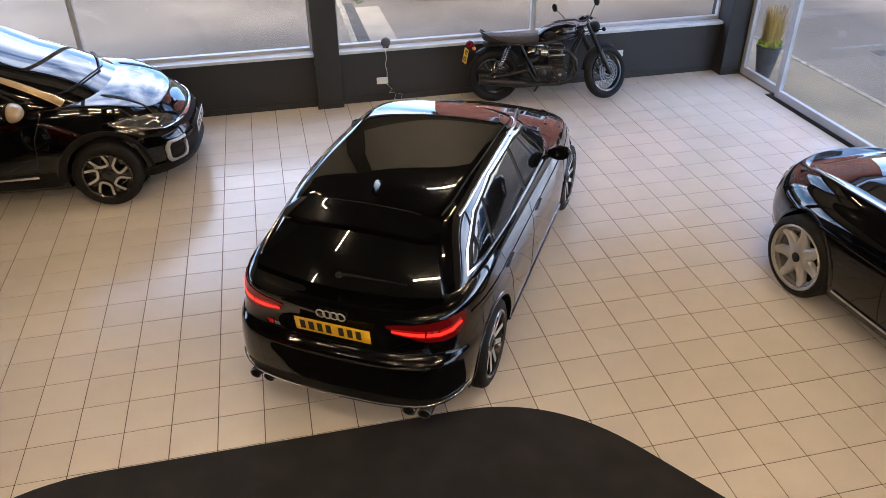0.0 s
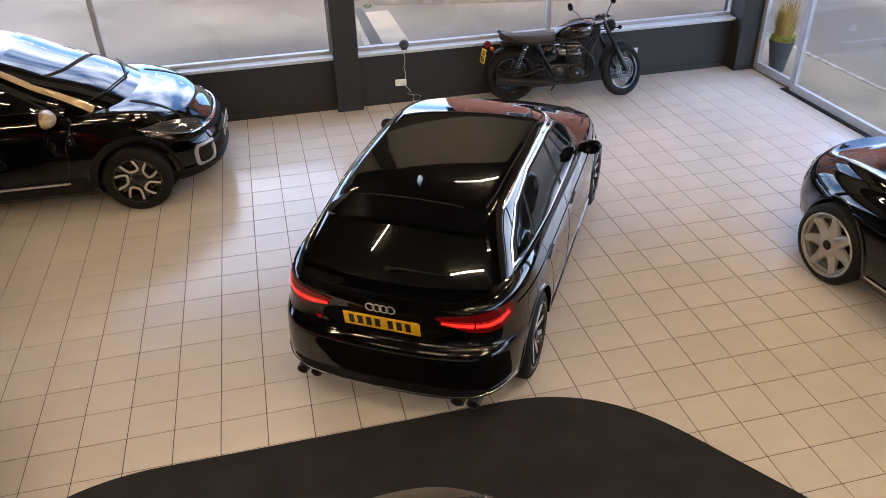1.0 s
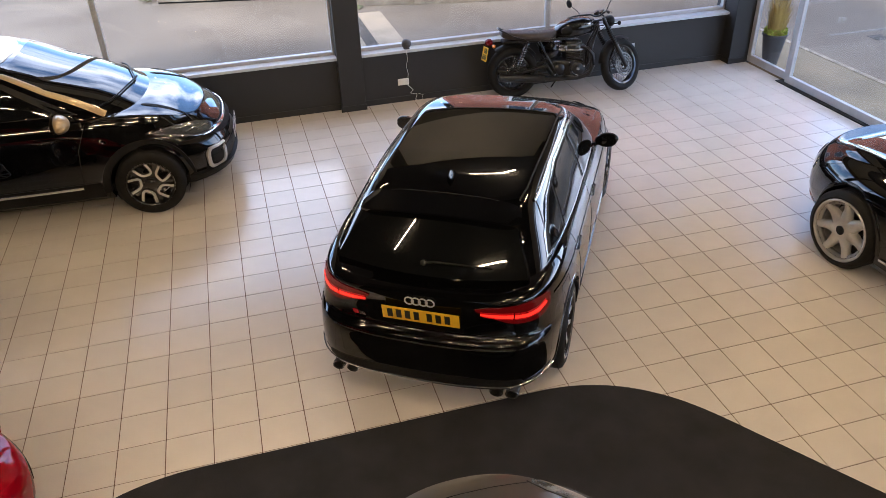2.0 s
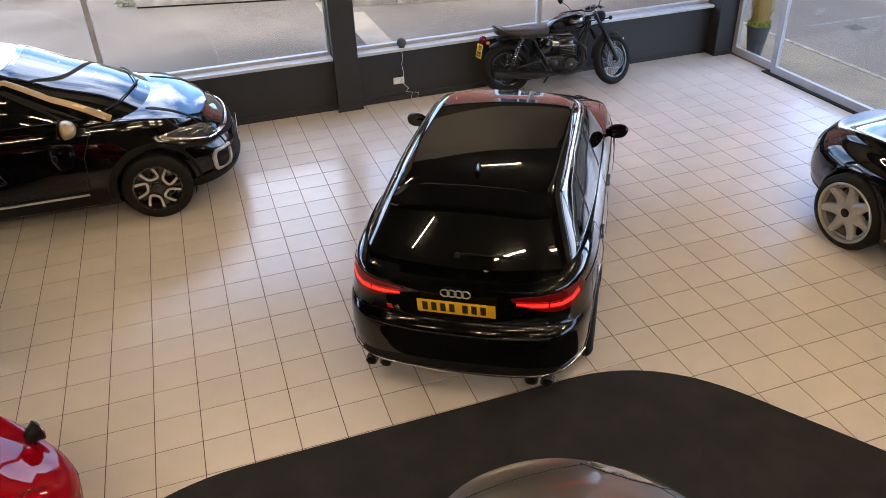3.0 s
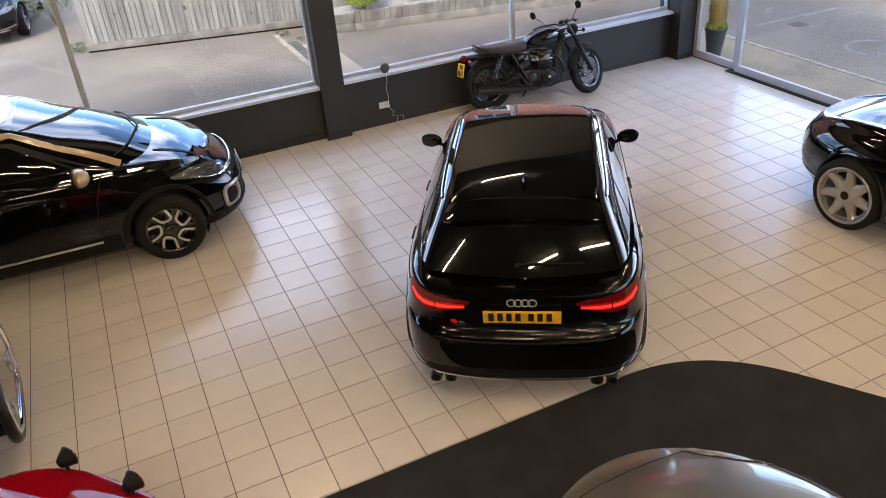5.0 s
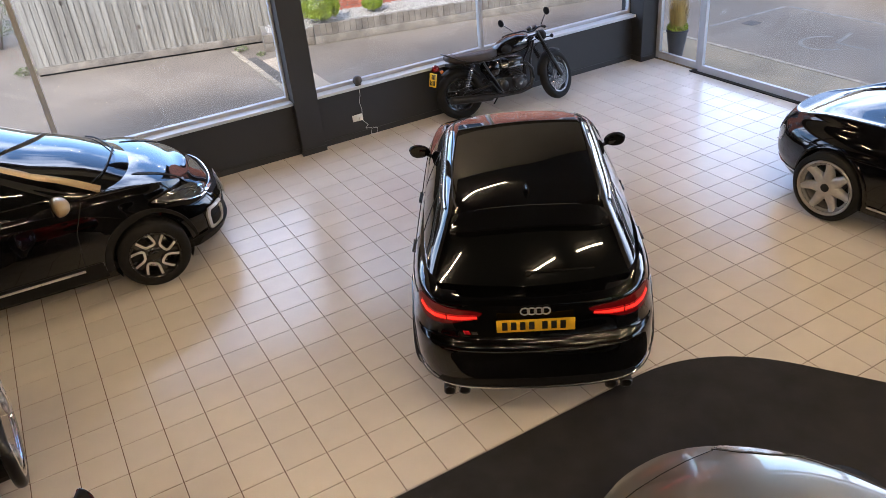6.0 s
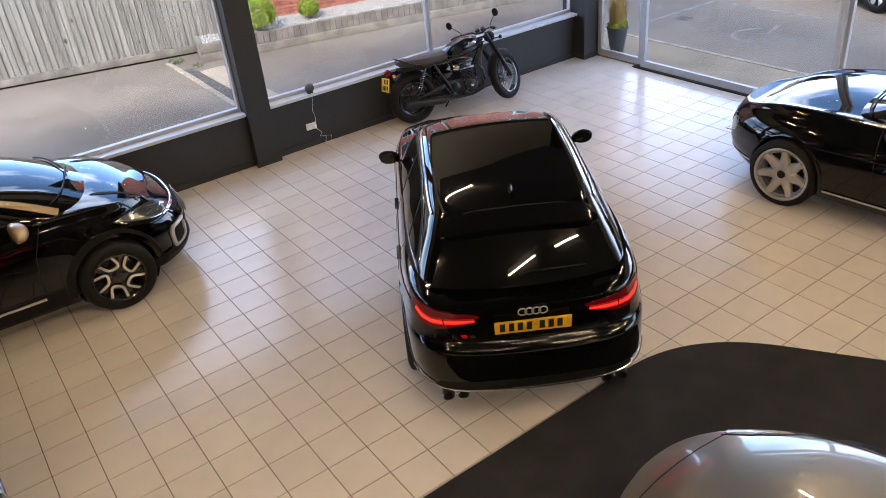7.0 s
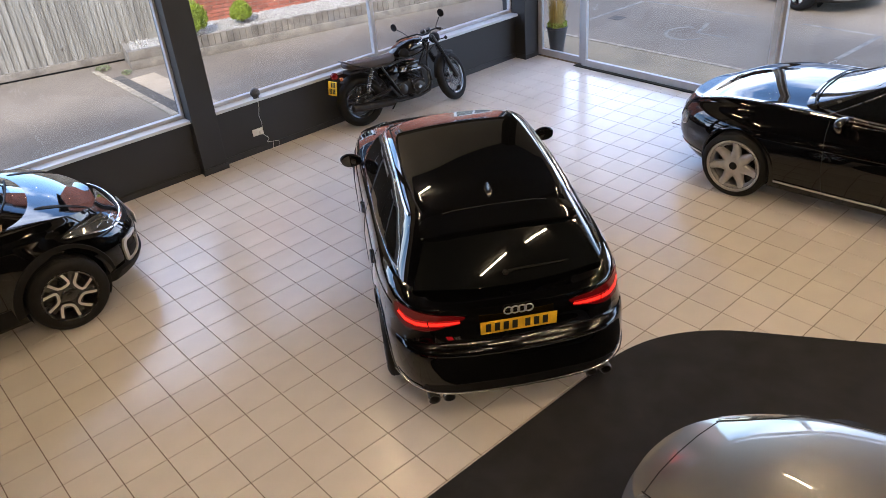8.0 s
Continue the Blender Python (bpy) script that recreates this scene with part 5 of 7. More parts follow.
# the silver coupe on the carpet
COUPE = dict(length=4.55, half=0.885, axle_f=1.42, axle_r=-1.2, wheel_r=0.33, arch=0.345,
             front=[(0.15, 2.1), (0.3, 2.24), (0.45, 2.275), (0.58, 2.24), (0.68, 2.15), (0.76, 2.05)],
             rear=[(0.2, -2.1), (0.4, -2.26), (0.6, -2.27), (0.8, -2.2), (0.95, -2.1)],
             wide=[(0, 0.93), (0.2, 0.97), (0.5, 1.0), (0.7, 0.985), (0.85, 0.93), (1, 0.83)],
             low=[(-2.27, 0.26), (-1, 0.17), (1, 0.17), (2.27, 0.2)],
             shoulder=[(-2.27, 0.85), (-1.2, 0.92), (0, 0.87), (0.9, 0.815), (1.4, 0.78), (1.75, 0.742), (2.0, 0.675), (2.27, 0.555)],
             crown=[(-2.27, 0), (0.5, 0.05), (1.0, 0.07), (1.6, 0.075), (2.05, 0.055), (2.27, 0)],
             plan=[(-2.27, 0.9), (-1.2, 1.0), (0.2, 0.97), (1.3, 1.0), (2.27, 0.92)], ef=4.0, er=3.4, bow_f=0.22,
             g_front=[(0, 0.0), (0.5, -0.3), (0.85, -0.55), (1.0, -0.7)], g_rear=[(0, -2.0), (0.5, -1.8), (0.85, -1.5), (1, -1.3)],
             g_wide=[(0, 0.76), (0.5, 0.66), (0.8, 0.58), (0.92, 0.53), (1, 0.45)],
             g_base=[(-2.0, 0.88), (0, 0.85), (1.0, 0.85)], g_roof=[(-1.9, 1.1), (-0.9, 1.27), (-0.4, 1.29), (0.0, 1.26), (0.6, 1.1)],
             g_plan=[(-2.0, 0.85), (-1.0, 0.98), (0.2, 1.0), (1.0, 0.92)], g_crown=0.02, gef=3.2, ger=3.2)
coupe, tree = car_base("silver_coupe_car", COUPE, pose(0.05, 0.325, 0.0, 0, 0, 90), "grey-silver metallic coupe parked on the black carpet", "silver_paint")
for x, s in ((1.42, 1), (1.42, -1), (-1.2, 1), (-1.2, -1)):
    wheel(coupe, x, s * 0.66, 0.33, 0.25, 0.20, s, spokes_star(5, 0.03, 0.05), ("alloy", "alloy", "gap"))
for side in ("left", "right"):
    s = 1 if side == "left" else -1
    part("side_window", skin(tree, side, [(-0.2, 0.91), (-0.6, 1.14), (-0.9, 1.2), (-1.3, 1.14), (-1.6, 0.98)], 0.006, 0.07), "car_glass", coupe)
    part("headlamp", skin(tree, "top", rounded([(2.095, s * 0.36), (2.085, s * 0.45), (2.0, s * 0.56), (1.87, s * 0.65), (1.75, s * 0.68), (1.74, s * 0.61), (1.83, s * 0.505), (1.96, s * 0.415)], 1), 0.005, 0.04), "lamp_clear", coupe, "almond-shaped clear headlamp")
    part("lamp_gap", strip(tree, "top", [(2.09, s * 0.355), (1.96, s * 0.408), (1.83, s * 0.498), (1.735, s * 0.60), (1.735, s * 0.68)], 0.008, 0.003, 0.004), "gap", coupe)
    part("bonnet_gap", strip(tree, "top", [(0.7, s * 0.70), (1.0, s * 0.715), (1.275, s * 0.69), (1.5, s * 0.645), (1.735, s * 0.60)], 0.007, 0.002, 0.003), "gap", coupe)
part("nose_gap", strip(tree, "top", [(2.075, 0.362), (2.10, 0.18), (2.107, 0.0), (2.10, -0.18), (2.075, -0.362)], 0.007, 0.002, 0.003), "gap", coupe)
part("windscreen", skin(tree, "front", [(-0.64, 0.92), (0.64, 0.92), (0.46, 1.22), (-0.46, 1.22)], 0.004, 0.08), "car_glass", coupe)
part("grille", skin(tree, "front", rounded([(-0.45, 0.30), (0.45, 0.30), (0.5, 0.44), (-0.5, 0.44)], 2), 0.006, 0.05), "plastic", coupe)

# the red classic with spot lamps
CLASSIC = dict(length=3.9, half=0.82, axle_f=1.25, axle_r=-1.1, wheel_r=0.29, arch=0.32,
               front=[(0.2, 1.82), (0.35, 1.91), (0.5, 1.92), (0.6, 1.88), (0.68, 1.79)], rear=[(0.2, -1.85), (0.4, -1.94), (0.6, -1.95), (0.8, -1.9)],
               wide=[(0, 0.93), (0.3, 0.98), (0.6, 1.0), (0.8, 0.98), (0.92, 0.93), (1, 0.86)],
               low=[(-1.95, 0.26), (0, 0.2), (1.95, 0.24)], shoulder=[(-1.95, 0.75), (-1, 0.83), (0.5, 0.80), (1.2, 0.765), (1.58, 0.738), (1.72, 0.71), (1.82, 0.668), (1.95, 0.57)],
               crown=[(-1.95, 0), (0.4, 0.04), (1.0, 0.045), (1.6, 0.035), (1.95, 0)], plan=[(-1.95, 0.93), (0, 1), (1.95, 0.97)], ef=4.4, er=3.4,
               g_front=[(0, 0.5), (0.5, 0.25), (0.85, 0.0), (1, -0.15)], g_rear=[(0, -1.5), (0.5, -1.3), (0.85, -1.1), (1, -0.95)],
               g_wide=[(0, 0.62), (0.5, 0.56), (0.85, 0.5), (1, 0.42)], g_base=[(-2, 0.8), (1, 0.8)], g_roof=[(-1.5, 1.15), (-0.5, 1.25), (0.3, 1.15)],
               g_plan=[(-2, 0.9), (-0.5, 1), (0.5, 0.97)], g_crown=0.02)
classic, tree = car_base("red_classic_car", CLASSIC, pose(-3.88, 2.56, 0, 0, 0, 40), "bright red classic sports car with bonnet louvres and black spot lamps", "red_paint")
for x, s in ((1.25, 1), (1.25, -1), (-1.1, 1), (-1.1, -1)):
    wheel(classic, x, s * 0.67, 0.29, 0.19, 0.17, s, spokes_star(8, 0.02, 0.03), ("alloy", "alloy", "chrome"))
for s in (1, -1):
    bm = bmesh.new()
    lathe(bm, [(0, -0.085), (0.03, -0.08), (0.05, -0.05), (0.064, -0.015), (0.070, 0.0), (0.070, 0.012), (0.06, 0.018), (0, 0.024)], 28, Matrix.Translation((1.875, s * 0.25 + 0.08, 0.672)) @ Matrix.Rotation(radians(90), 4, "Y") @ Matrix.Scale(0.86, 4))
    lamp = part("spot_lamp", bm, "plastic", classic, "black-backed round spot lamp", 50)
    bm = bmesh.new()
    ring(bm, 0.0605, 0.005, Matrix.Translation((1.88, s * 0.25 + 0.08, 0.672)) @ Matrix.Rotation(radians(90), 4, "Y"))
    part("lamp_rim", bm, "chrome", lamp)
    bm = bmesh.new()
    tube(bm, [(1.84, s * 0.25 + 0.08, 0.64), (1.84, s * 0.25 + 0.08, 0.52)], 0.012, 8)
    part("lamp_bracket", bm, "dark_metal", lamp)
    part("indicator", skin(tree, "top", rounded([(1.72, s * 0.66), (1.83, s * 0.61), (1.81, s * 0.70), (1.73, s * 0.745)], 1), 0.008, 0.03, 0.015), "lamp_orange", classic, "orange indicator lens")
    part("wing_seam", strip(tree, "top", [(0.5, s * 0.56), (1.2, s * 0.58), (1.66, s * 0.55)], 0.004, 0.002, 0.003), "gap", classic)
    for k in range(5 if s < 0 else 0):
        part("bonnet_louvre", strip(tree, "top", [(1.645 - 0.044 * k, s * 0.06), (1.62 - 0.044 * k, s * 0.185)], 0.026, 0.014, 0.014), "red_paint", classic)
        part("louvre_slot", strip(tree, "top", [(1.668 - 0.044 * k, s * 0.06), (1.643 - 0.044 * k, s * 0.185)], 0.016, 0.003, 0.003), "gap", classic)
part("windscreen", skin(tree, "front", [(-0.5, 0.86), (0.5, 0.86), (0.42, 1.16), (-0.42, 1.16)], 0.004, 0.08), "car_glass", classic)
part("front_grille", skin(tree, "front", rounded([(-0.4, 0.33), (0.4, 0.33), (0.42, 0.5), (-0.42, 0.5)], 1), 0.006, 0.06), "plastic", classic)

# the black vintage car whose chromed nose just shows
VINTAGE = dict(CLASSIC, length=3.7, half=0.52, front=[(0.2, 1.66), (0.4, 1.72), (0.6, 1.74), (0.8, 1.70), (0.9, 1.60)], rear=[(0.2, -1.8), (0.6, -1.85), (0.9, -1.8)],
               shoulder=[(-1.85, 0.85), (0.5, 0.92), (1.4, 0.86), (1.85, 0.78)], ef=5.0, axle_f=1.15, axle_r=-1.1)
vintage, tree = car_base("vintage_car", VINTAGE, pose(-4.88, 5.02, 0, 0, 0, 3), "black vintage car with chromed nose", "black_paint")
for x, s in ((1.15, 1), (1.15, -1), (-1.1, 1), (-1.1, -1)):
    wheel(vintage, x, s * 0.42, 0.29, 0.19, 0.15, s, spokes_star(8, 0.02, 0.03), ("alloy", "alloy", "chrome"))
frame_line = rounded([(-0.46, 0.36), (0.46, 0.36), (0.46, 0.84), (-0.46, 0.84)], 3)
bm = bmesh.new()
tube(bm, [(1.86, y, z) for y, z in frame_line + frame_line[:2]], 0.022, 10)
part("grille_surround", bm, "chrome", vintage, "polished chrome nose surround", 60)
bm = bmesh.new()
prism(bm, [(y * 0.97, z) for y, z in frame_line], 1.70, 1.85, 0.0, Matrix(((0, 0, 1, 0), (1, 0, 0, 0), (0, 1, 0, 0), (0, 0, 0, 1))))
part("grille_shell", bm, "plastic", vintage, smooth=None)
bm = bmesh.new()
tube(bm, [(1.845, y * 1.09, 0.60 + (z - 0.60) * 1.13) for y, z in frame_line + frame_line[:2]], 0.036, 12)
part("nose_frame", bm, "dark_metal", vintage, "dark painted outer frame", 60)
bm = bmesh.new()
prism(bm, [(y * 0.93, 0.60 + (z - 0.60) * 0.93) for y, z in frame_line], 1.85, 1.862, 0.0, Matrix(((0, 0, 1, 0), (1, 0, 0, 0), (0, 1, 0, 0), (0, 0, 0, 1))))
part("nose_panel", bm, "blue_glass", vintage, "dark blue glossy panel", None)
for s in (1, -1):
    bm = bmesh.new()
    lathe(bm, [(0.0, 0.02), (0.05, 0.016), (0.085, 0.004), (0.092, -0.01)], 28, Matrix.Translation((1.868, s * 0.32, 0.52)) @ Matrix.Rotation(radians(90), 4, "Y"))
    part("lamp_lens", bm, "lamp_clear", vintage, "round clear lamp", 60)


# cars parked outdoors
def parked(name, m, label, group):
    ob, tr = car_base(name, PARKED, m, label, "black_paint")
    for x, s in ((1.268, 1), (1.268, -1), (-1.362, 1), (-1.362, -1)):
        wheel(ob, x, s * 0.765, 0.322, 0.22, 0.215, s, spokes_star(6, 0.03, 0.05), ("alloy_black", "alloy_grey", "gap"))
    part("windscreen", skin(tr, "front", [(-0.66, 0.955), (0.66, 0.955), (0.50, 1.325), (-0.50, 1.325)], 0.004, 0.1), "car_glass", ob)
    part("front_grille", skin(tr, "front", rounded([(-0.40, 0.30), (0.40, 0.30), (0.42, 0.50), (-0.42, 0.50)], 1), 0.006, 0.06), "plastic", ob)
    part("bumper_strip", strip(tr, "front", [(-0.62, 0.27), (0.0, 0.26), (0.62, 0.27)], 0.03, 0.01), "satin", ob)
    for side in ("left", "right"):
        s = 1 if side == "left" else -1
        part("headlamp", skin(tr, "front", rounded([(s * 0.45, 0.60), (s * 0.72, 0.60), (s * 0.80, 0.70), (s * 0.60, 0.69)], 1), 0.005, 0.05), "lamp_clear", ob)
        part("fog_lamp", skin(tr, "front", rounded([(s * 0.50, 0.33), (s * 0.74, 0.35), (s * 0.74, 0.45), (s * 0.52, 0.43)], 1), 0.005, 0.05), "plastic", ob)
        part("fog_trim", strip(tr, "front", [(s * 0.46, 0.31), (s * 0.74, 0.325)], 0.025, 0.01), "satin", ob)
        part("side_window", skin(tr, side, [(0.76, 0.985), (0.22, 1.245), (-0.75, 1.283), (-1.38, 1.085), (-1.46, 1.012)], 0.006, 0.1), "car_glass", ob)
    mirror_pair(ob, 0.42, 0.90, 0.985, "black_paint", 0.95, -0.15)
    number_plate(ob, Matrix.Translation((2.17, 0, 0.42)) @ Matrix.Rotation(radians(90), 4, "Z") @ Matrix.Rotation(radians(90), 4, "X"), "plate_white")
    return ob


PARKED = HATCH
parked("parked_car", pose(-3.75, 20.55, GROUND, 0, 0, -97), "black parked car with a white front plate", "")
parked("parked_car", pose(12.5, 8.14, GROUND, 0, 0, -112), "black car parked in the yard", "")

# ---- motorcycle ----
def rod(bm, a, b, r, n=8, r_end=None):
    tube(bm, [a, b], r, n, True, r_end)


bike = thing("motorcycle", "black classic motorcycle with brown seat on its side stand", "motorcycle", "", pose(3.475, 8.87, 0, 0, 0, -9.5) @ pose(0, 0, 0, -7, 0, 0))
WB = 0.725
for nm, x, r, w, rim in (("rear_wheel", -WB, 0.335, 0.078, 0.215), ("front_wheel", WB, 0.335, 0.058, 0.238)):
    m = Matrix.Translation((x, 0, r)) @ Matrix.Rotation(radians(90), 4, "X")
    bm = bmesh.new()
    lathe(bm, [(rim + (r - rim) * (0.5 + 0.5 * math.sin(a)) , w * math.cos(a)) for a in (math.tau * k / 14 for k in range(14))], 44, None, closed=True)
    wh = part(nm, bm, "rubber", bike, "spoked wheel with black tyre", 60)
    wh.matrix_local = m
    bm = bmesh.new()
    lathe(bm, [(rim + 0.008, -0.045), (rim + 0.008, 0.045), (rim - 0.012, 0.04), (rim - 0.018, 0.0), (rim - 0.012, -0.04)], 44, None, closed=True)
    part("rim", bm, "alloy_black", wh, smooth=60)
    bm = bmesh.new()
    for k in range(32):
        a, b = math.tau * k / 32, math.tau * (k + (2.5 if k % 2 else -2.5)) / 32
        z = 0.035 if k % 4 < 2 else -0.035
        rod(bm, (0.035 * math.cos(b), 0.035 * math.sin(b), z), ((rim - 0.01) * math.cos(a), (rim - 0.01) * math.sin(a), 0), 0.0024, 5)
    tagged(part("spokes", bm, "steel", wh, smooth=60), kind="stuff")
    bm = bmesh.new()
    lathe(bm, [(0, -0.06), (0.035, -0.06), (0.045, 0), (0.035, 0.06), (0, 0.06)], 20)
    part("hub", bm, "steel", wh)
    if nm == "rear_wheel":
        bm = bmesh.new()
        lathe(bm, [(0, 0.06), (0.055, 0.06), (0.06, 0.068), (0.05, 0.085), (0, 0.088)], 24)
        part("hub_cover", bm, "dark_metal", wh)
        continue
    bm = bmesh.new()
    for k in range(18):
        a = math.tau * k / 18
        tube(bm, [(0.075 * math.cos(a), 0.075 * math.sin(a), 0.07), (0.115 * math.cos(a + 0.22), 0.115 * math.sin(a + 0.22), 0.07), (0.145 * math.cos(a + 0.3), 0.145 * math.sin(a + 0.3), 0.07)], 0.0045, 5)
    for rr in (0.078, 0.11, 0.145):
        ring(bm, rr, 0.008, Matrix.Translation((0, 0, 0.07)), 36, 6)
    part("brake_disc", bm, "steel_disc", wh, smooth=60)


def sweep(path, sizes, n=24, power=0.8):
    """Ellipses (half width across, half height) along a path in the x-z plane."""
    bm, rows = bmesh.new(), []
    for (x, z), (w, h) in zip(path, sizes):
        rows.append([bm.verts.new((x, w * math.copysign(abs(math.cos(a)) ** power, math.cos(a)), z + h * math.copysign(abs(math.sin(a)) ** power, math.sin(a)))) for a in (math.tau * k / n for k in range(n))])
    for u, v in zip(rows, rows[1:]):
        for k in range(n):
            bm.faces.new((u[k], u[(k + 1) % n], v[(k + 1) % n], v[k]))
    bm.faces.new(rows[0])
    bm.faces.new(rows[-1])
    return bm


tank = part("fuel_tank", sweep([(-0.10, 0.79), (-0.08, 0.80), (0.0, 0.82), (0.12, 0.845), (0.25, 0.86), (0.36, 0.865), (0.42, 0.86), (0.445, 0.85)], [(0.05, 0.03), (0.09, 0.07), (0.125, 0.105), (0.145, 0.125), (0.145, 0.125), (0.11, 0.105), (0.06, 0.065), (0.02, 0.02)]), "black_paint", bike, "glossy black fuel tank", 70)
tank.location.x = -0.09
for s in (1, -1):
    bm = bmesh.new()
    vs = blob(bm, (0.06, s * 0.125, 0.835), (0.09, 0.025, 0.055))
    part("knee_pad", bm, "plastic", tank, smooth=60)
    bm = bmesh.new()
    box(bm, 0.22, 0.34, -0.004, 0.004, -0.012, 0.012, 0.003, Matrix.Translation((0, s * 0.142, 0.905)))
    part("tank_badge", bm, "chrome", tank, smooth=60)
bm = bmesh.new()
lathe(bm, [(0.0, 0), (0.035, 0), (0.035, 0.015), (0.02, 0.022), (0, 0.022)], 20, Matrix.Translation((0.22, 0, 0.955)))
part("filler_cap", bm, "chrome", tank)
seat = part("seat", sweep([(-0.88, 0.835), (-0.86, 0.83), (-0.80, 0.815), (-0.62, 0.795), (-0.4, 0.785), (-0.25, 0.785), (-0.17, 0.80), (-0.13, 0.81)], [(0.07, 0.02), (0.10, 0.04), (0.12, 0.05), (0.135, 0.055), (0.135, 0.055), (0.12, 0.055), (0.09, 0.05), (0.05, 0.03)], 28, 0.5), "leather", bike, "brown ribbed leather seat", 50)
bm = bmesh.new()
box(bm, -0.86, -0.16, -0.115, 0.115, 0.715, 0.75, 0.014)
part("seat_base", bm, "plastic", seat)
for k in range(9):
    bm = bmesh.new()
    x = -0.76 + k * 0.062
    top = 0.866 if k < 1 else 0.852 - 0.002 * k
    tube(bm, [(x, -0.115, top - 0.022), (x, -0.09, top - 0.004), (x, 0, top), (x, 0.09, top - 0.004), (x, 0.115, top - 0.022)], 0.006, 6)
    part("seat_rib", bm, "leather", seat, smooth=60)
for nm, cx, a0, a1, w, rad in (("rear_mudguard", -WB, 35, 128, 0.075, 0.360), ("front_mudguard", WB, 66, 172, 0.058, 0.358)):
    bm, rows = bmesh.new(), []
    for k in range(17):
        a = radians(a0 + (a1 - a0) * k / 16)
        rows.append([bm.verts.new((cx + (rad + d) * math.cos(a), y, 0.335 + (rad + d) * math.sin(a))) for y, d in ((-w, -0.025), (-w * 0.7, 0.005), (0, 0.018), (w * 0.7, 0.005), (w, -0.025), (w * 0.66, 0.0), (0, 0.012), (-w * 0.66, 0.0))])
    for u, v in zip(rows, rows[1:]):
        for k in range(8):
            bm.faces.new((u[k], u[(k + 1) % 8], v[(k + 1) % 8], v[k]))
    part(nm, bm, "plastic", bike, smooth=60)
bm = bmesh.new()
for s in (1, -1):
    tube(bm, [(0.40, s * 0.03, 0.86), (0.30, s * 0.10, 0.62), (0.28, s * 0.13, 0.34), (0.1, s * 0.14, 0.25), (-0.2, s * 0.14, 0.27), (-0.32, s * 0.12, 0.45)], 0.017, 8)
    tube(bm, [(0.40, s * 0.03, 0.90), (0.1, s * 0.10, 0.76), (-0.3, s * 0.12, 0.73), (-0.66, s * 0.11, 0.74)], 0.016, 8)
    tube(bm, [(-0.28, s * 0.12, 0.42), (-0.5, s * 0.125, 0.37), (-WB, s * 0.125, 0.335)], 0.022, 8)
    tube(bm, [(-0.40, s * 0.13, 0.73), (-0.16, s * 0.15, 0.28)], 0.015, 8)
part("frame", bm, "dark_metal", bike, smooth=60)
for s in (1, -1):
    bm = bmesh.new()
    rod(bm, (-0.55, s * 0.145, 0.74), (-0.68, s * 0.145, 0.40), 0.014)
    shock = part("rear_shock", bm, "dark_metal", bike, smooth=60)
    bm = bmesh.new()
    pts = []
    for k in range(91):
        t, a = k / 90, math.tau * 9 * k / 90
        pts.append((-0.565 - 0.10 * t + 0.03 * math.cos(a), s * 0.145 + 0.03 * math.sin(a), 0.70 - 0.25 * t))
    tube(bm, pts, 0.006, 6)
    part("spring", bm, "steel", shock, smooth=60)
    bm = bmesh.new()
    rod(bm, (0.375, s * 0.095, 0.95), (0.60, s * 0.095, 0.56), 0.024)
    fork = part("fork_leg", bm, "dark_metal", bike, smooth=60)
    bm = bmesh.new()
    rod(bm, (0.57, s * 0.095, 0.61), (0.735, s * 0.095, 0.315), 0.031)
    part("fork_slider", bm, "dark_metal", fork, smooth=60)
    bm = bmesh.new()
    for k in range(9):
        ring(bm, 0.029, 0.007, Matrix.Translation((0.455 + 0.0145 * k, s * 0.095, 0.81 - 0.025 * k)) @ Matrix.Rotation(radians(-30), 4, "Y"), 14, 6)
    part("fork_gaiter", bm, "plastic", fork, smooth=60)
# engine: crankcase, two finned cylinders, covers
bm = bmesh.new()
box(bm, -0.24, 0.20, -0.13, 0.13, 0.26, 0.47, 0.045)
engine = part("engine", bm, "dark_metal", bike, "black parallel twin engine", 50)
for s in (1, -1):
    bm = bmesh.new()
    lathe(bm, [(0.0, 0), (0.105, 0), (0.10, 0.03), (0.075, 0.045), (0, 0.05)], 32, Matrix.Translation((0.10, s * 0.125, 0.36)) @ Matrix.Rotation(radians(-90 * s), 4, "X"))
    part("clutch_cover", bm, "dark_metal", engine)
    bm = bmesh.new()
    lathe(bm, [(0.0, 0), (0.075, 0), (0.07, 0.03), (0.05, 0.045), (0, 0.05)], 28, Matrix.Translation((-0.14, s * 0.125, 0.37)) @ Matrix.Rotation(radians(-90 * s), 4, "X"))
    part("sprocket_cover", bm, "dark_metal", engine)
    bm = bmesh.new()
    lathe(bm, [(0.0, 0), (0.026, 0), (0.022, 0.01), (0, 0.012)], 20, Matrix.Translation((0.10, s * 0.176, 0.36)) @ Matrix.Rotation(radians(-90 * s), 4, "X"))
    part("cover_badge", bm, "steel", engine)
for k in range(7):
    bm = bmesh.new()
    box(bm, -0.05, 0.16, -0.155, 0.155, 0.475 + 0.020 * k, 0.483 + 0.020 * k, 0.003)
    part("cooling_fin", bm, "dark_metal", engine, smooth=None)
bm = bmesh.new()
box(bm, -0.035, 0.145, -0.13, 0.13, 0.46, 0.66, 0.02)
box(bm, -0.05, 0.16, -0.15, 0.15, 0.655, 0.71, 0.022)
part("cylinder_head", bm, "alloy_black", engine)
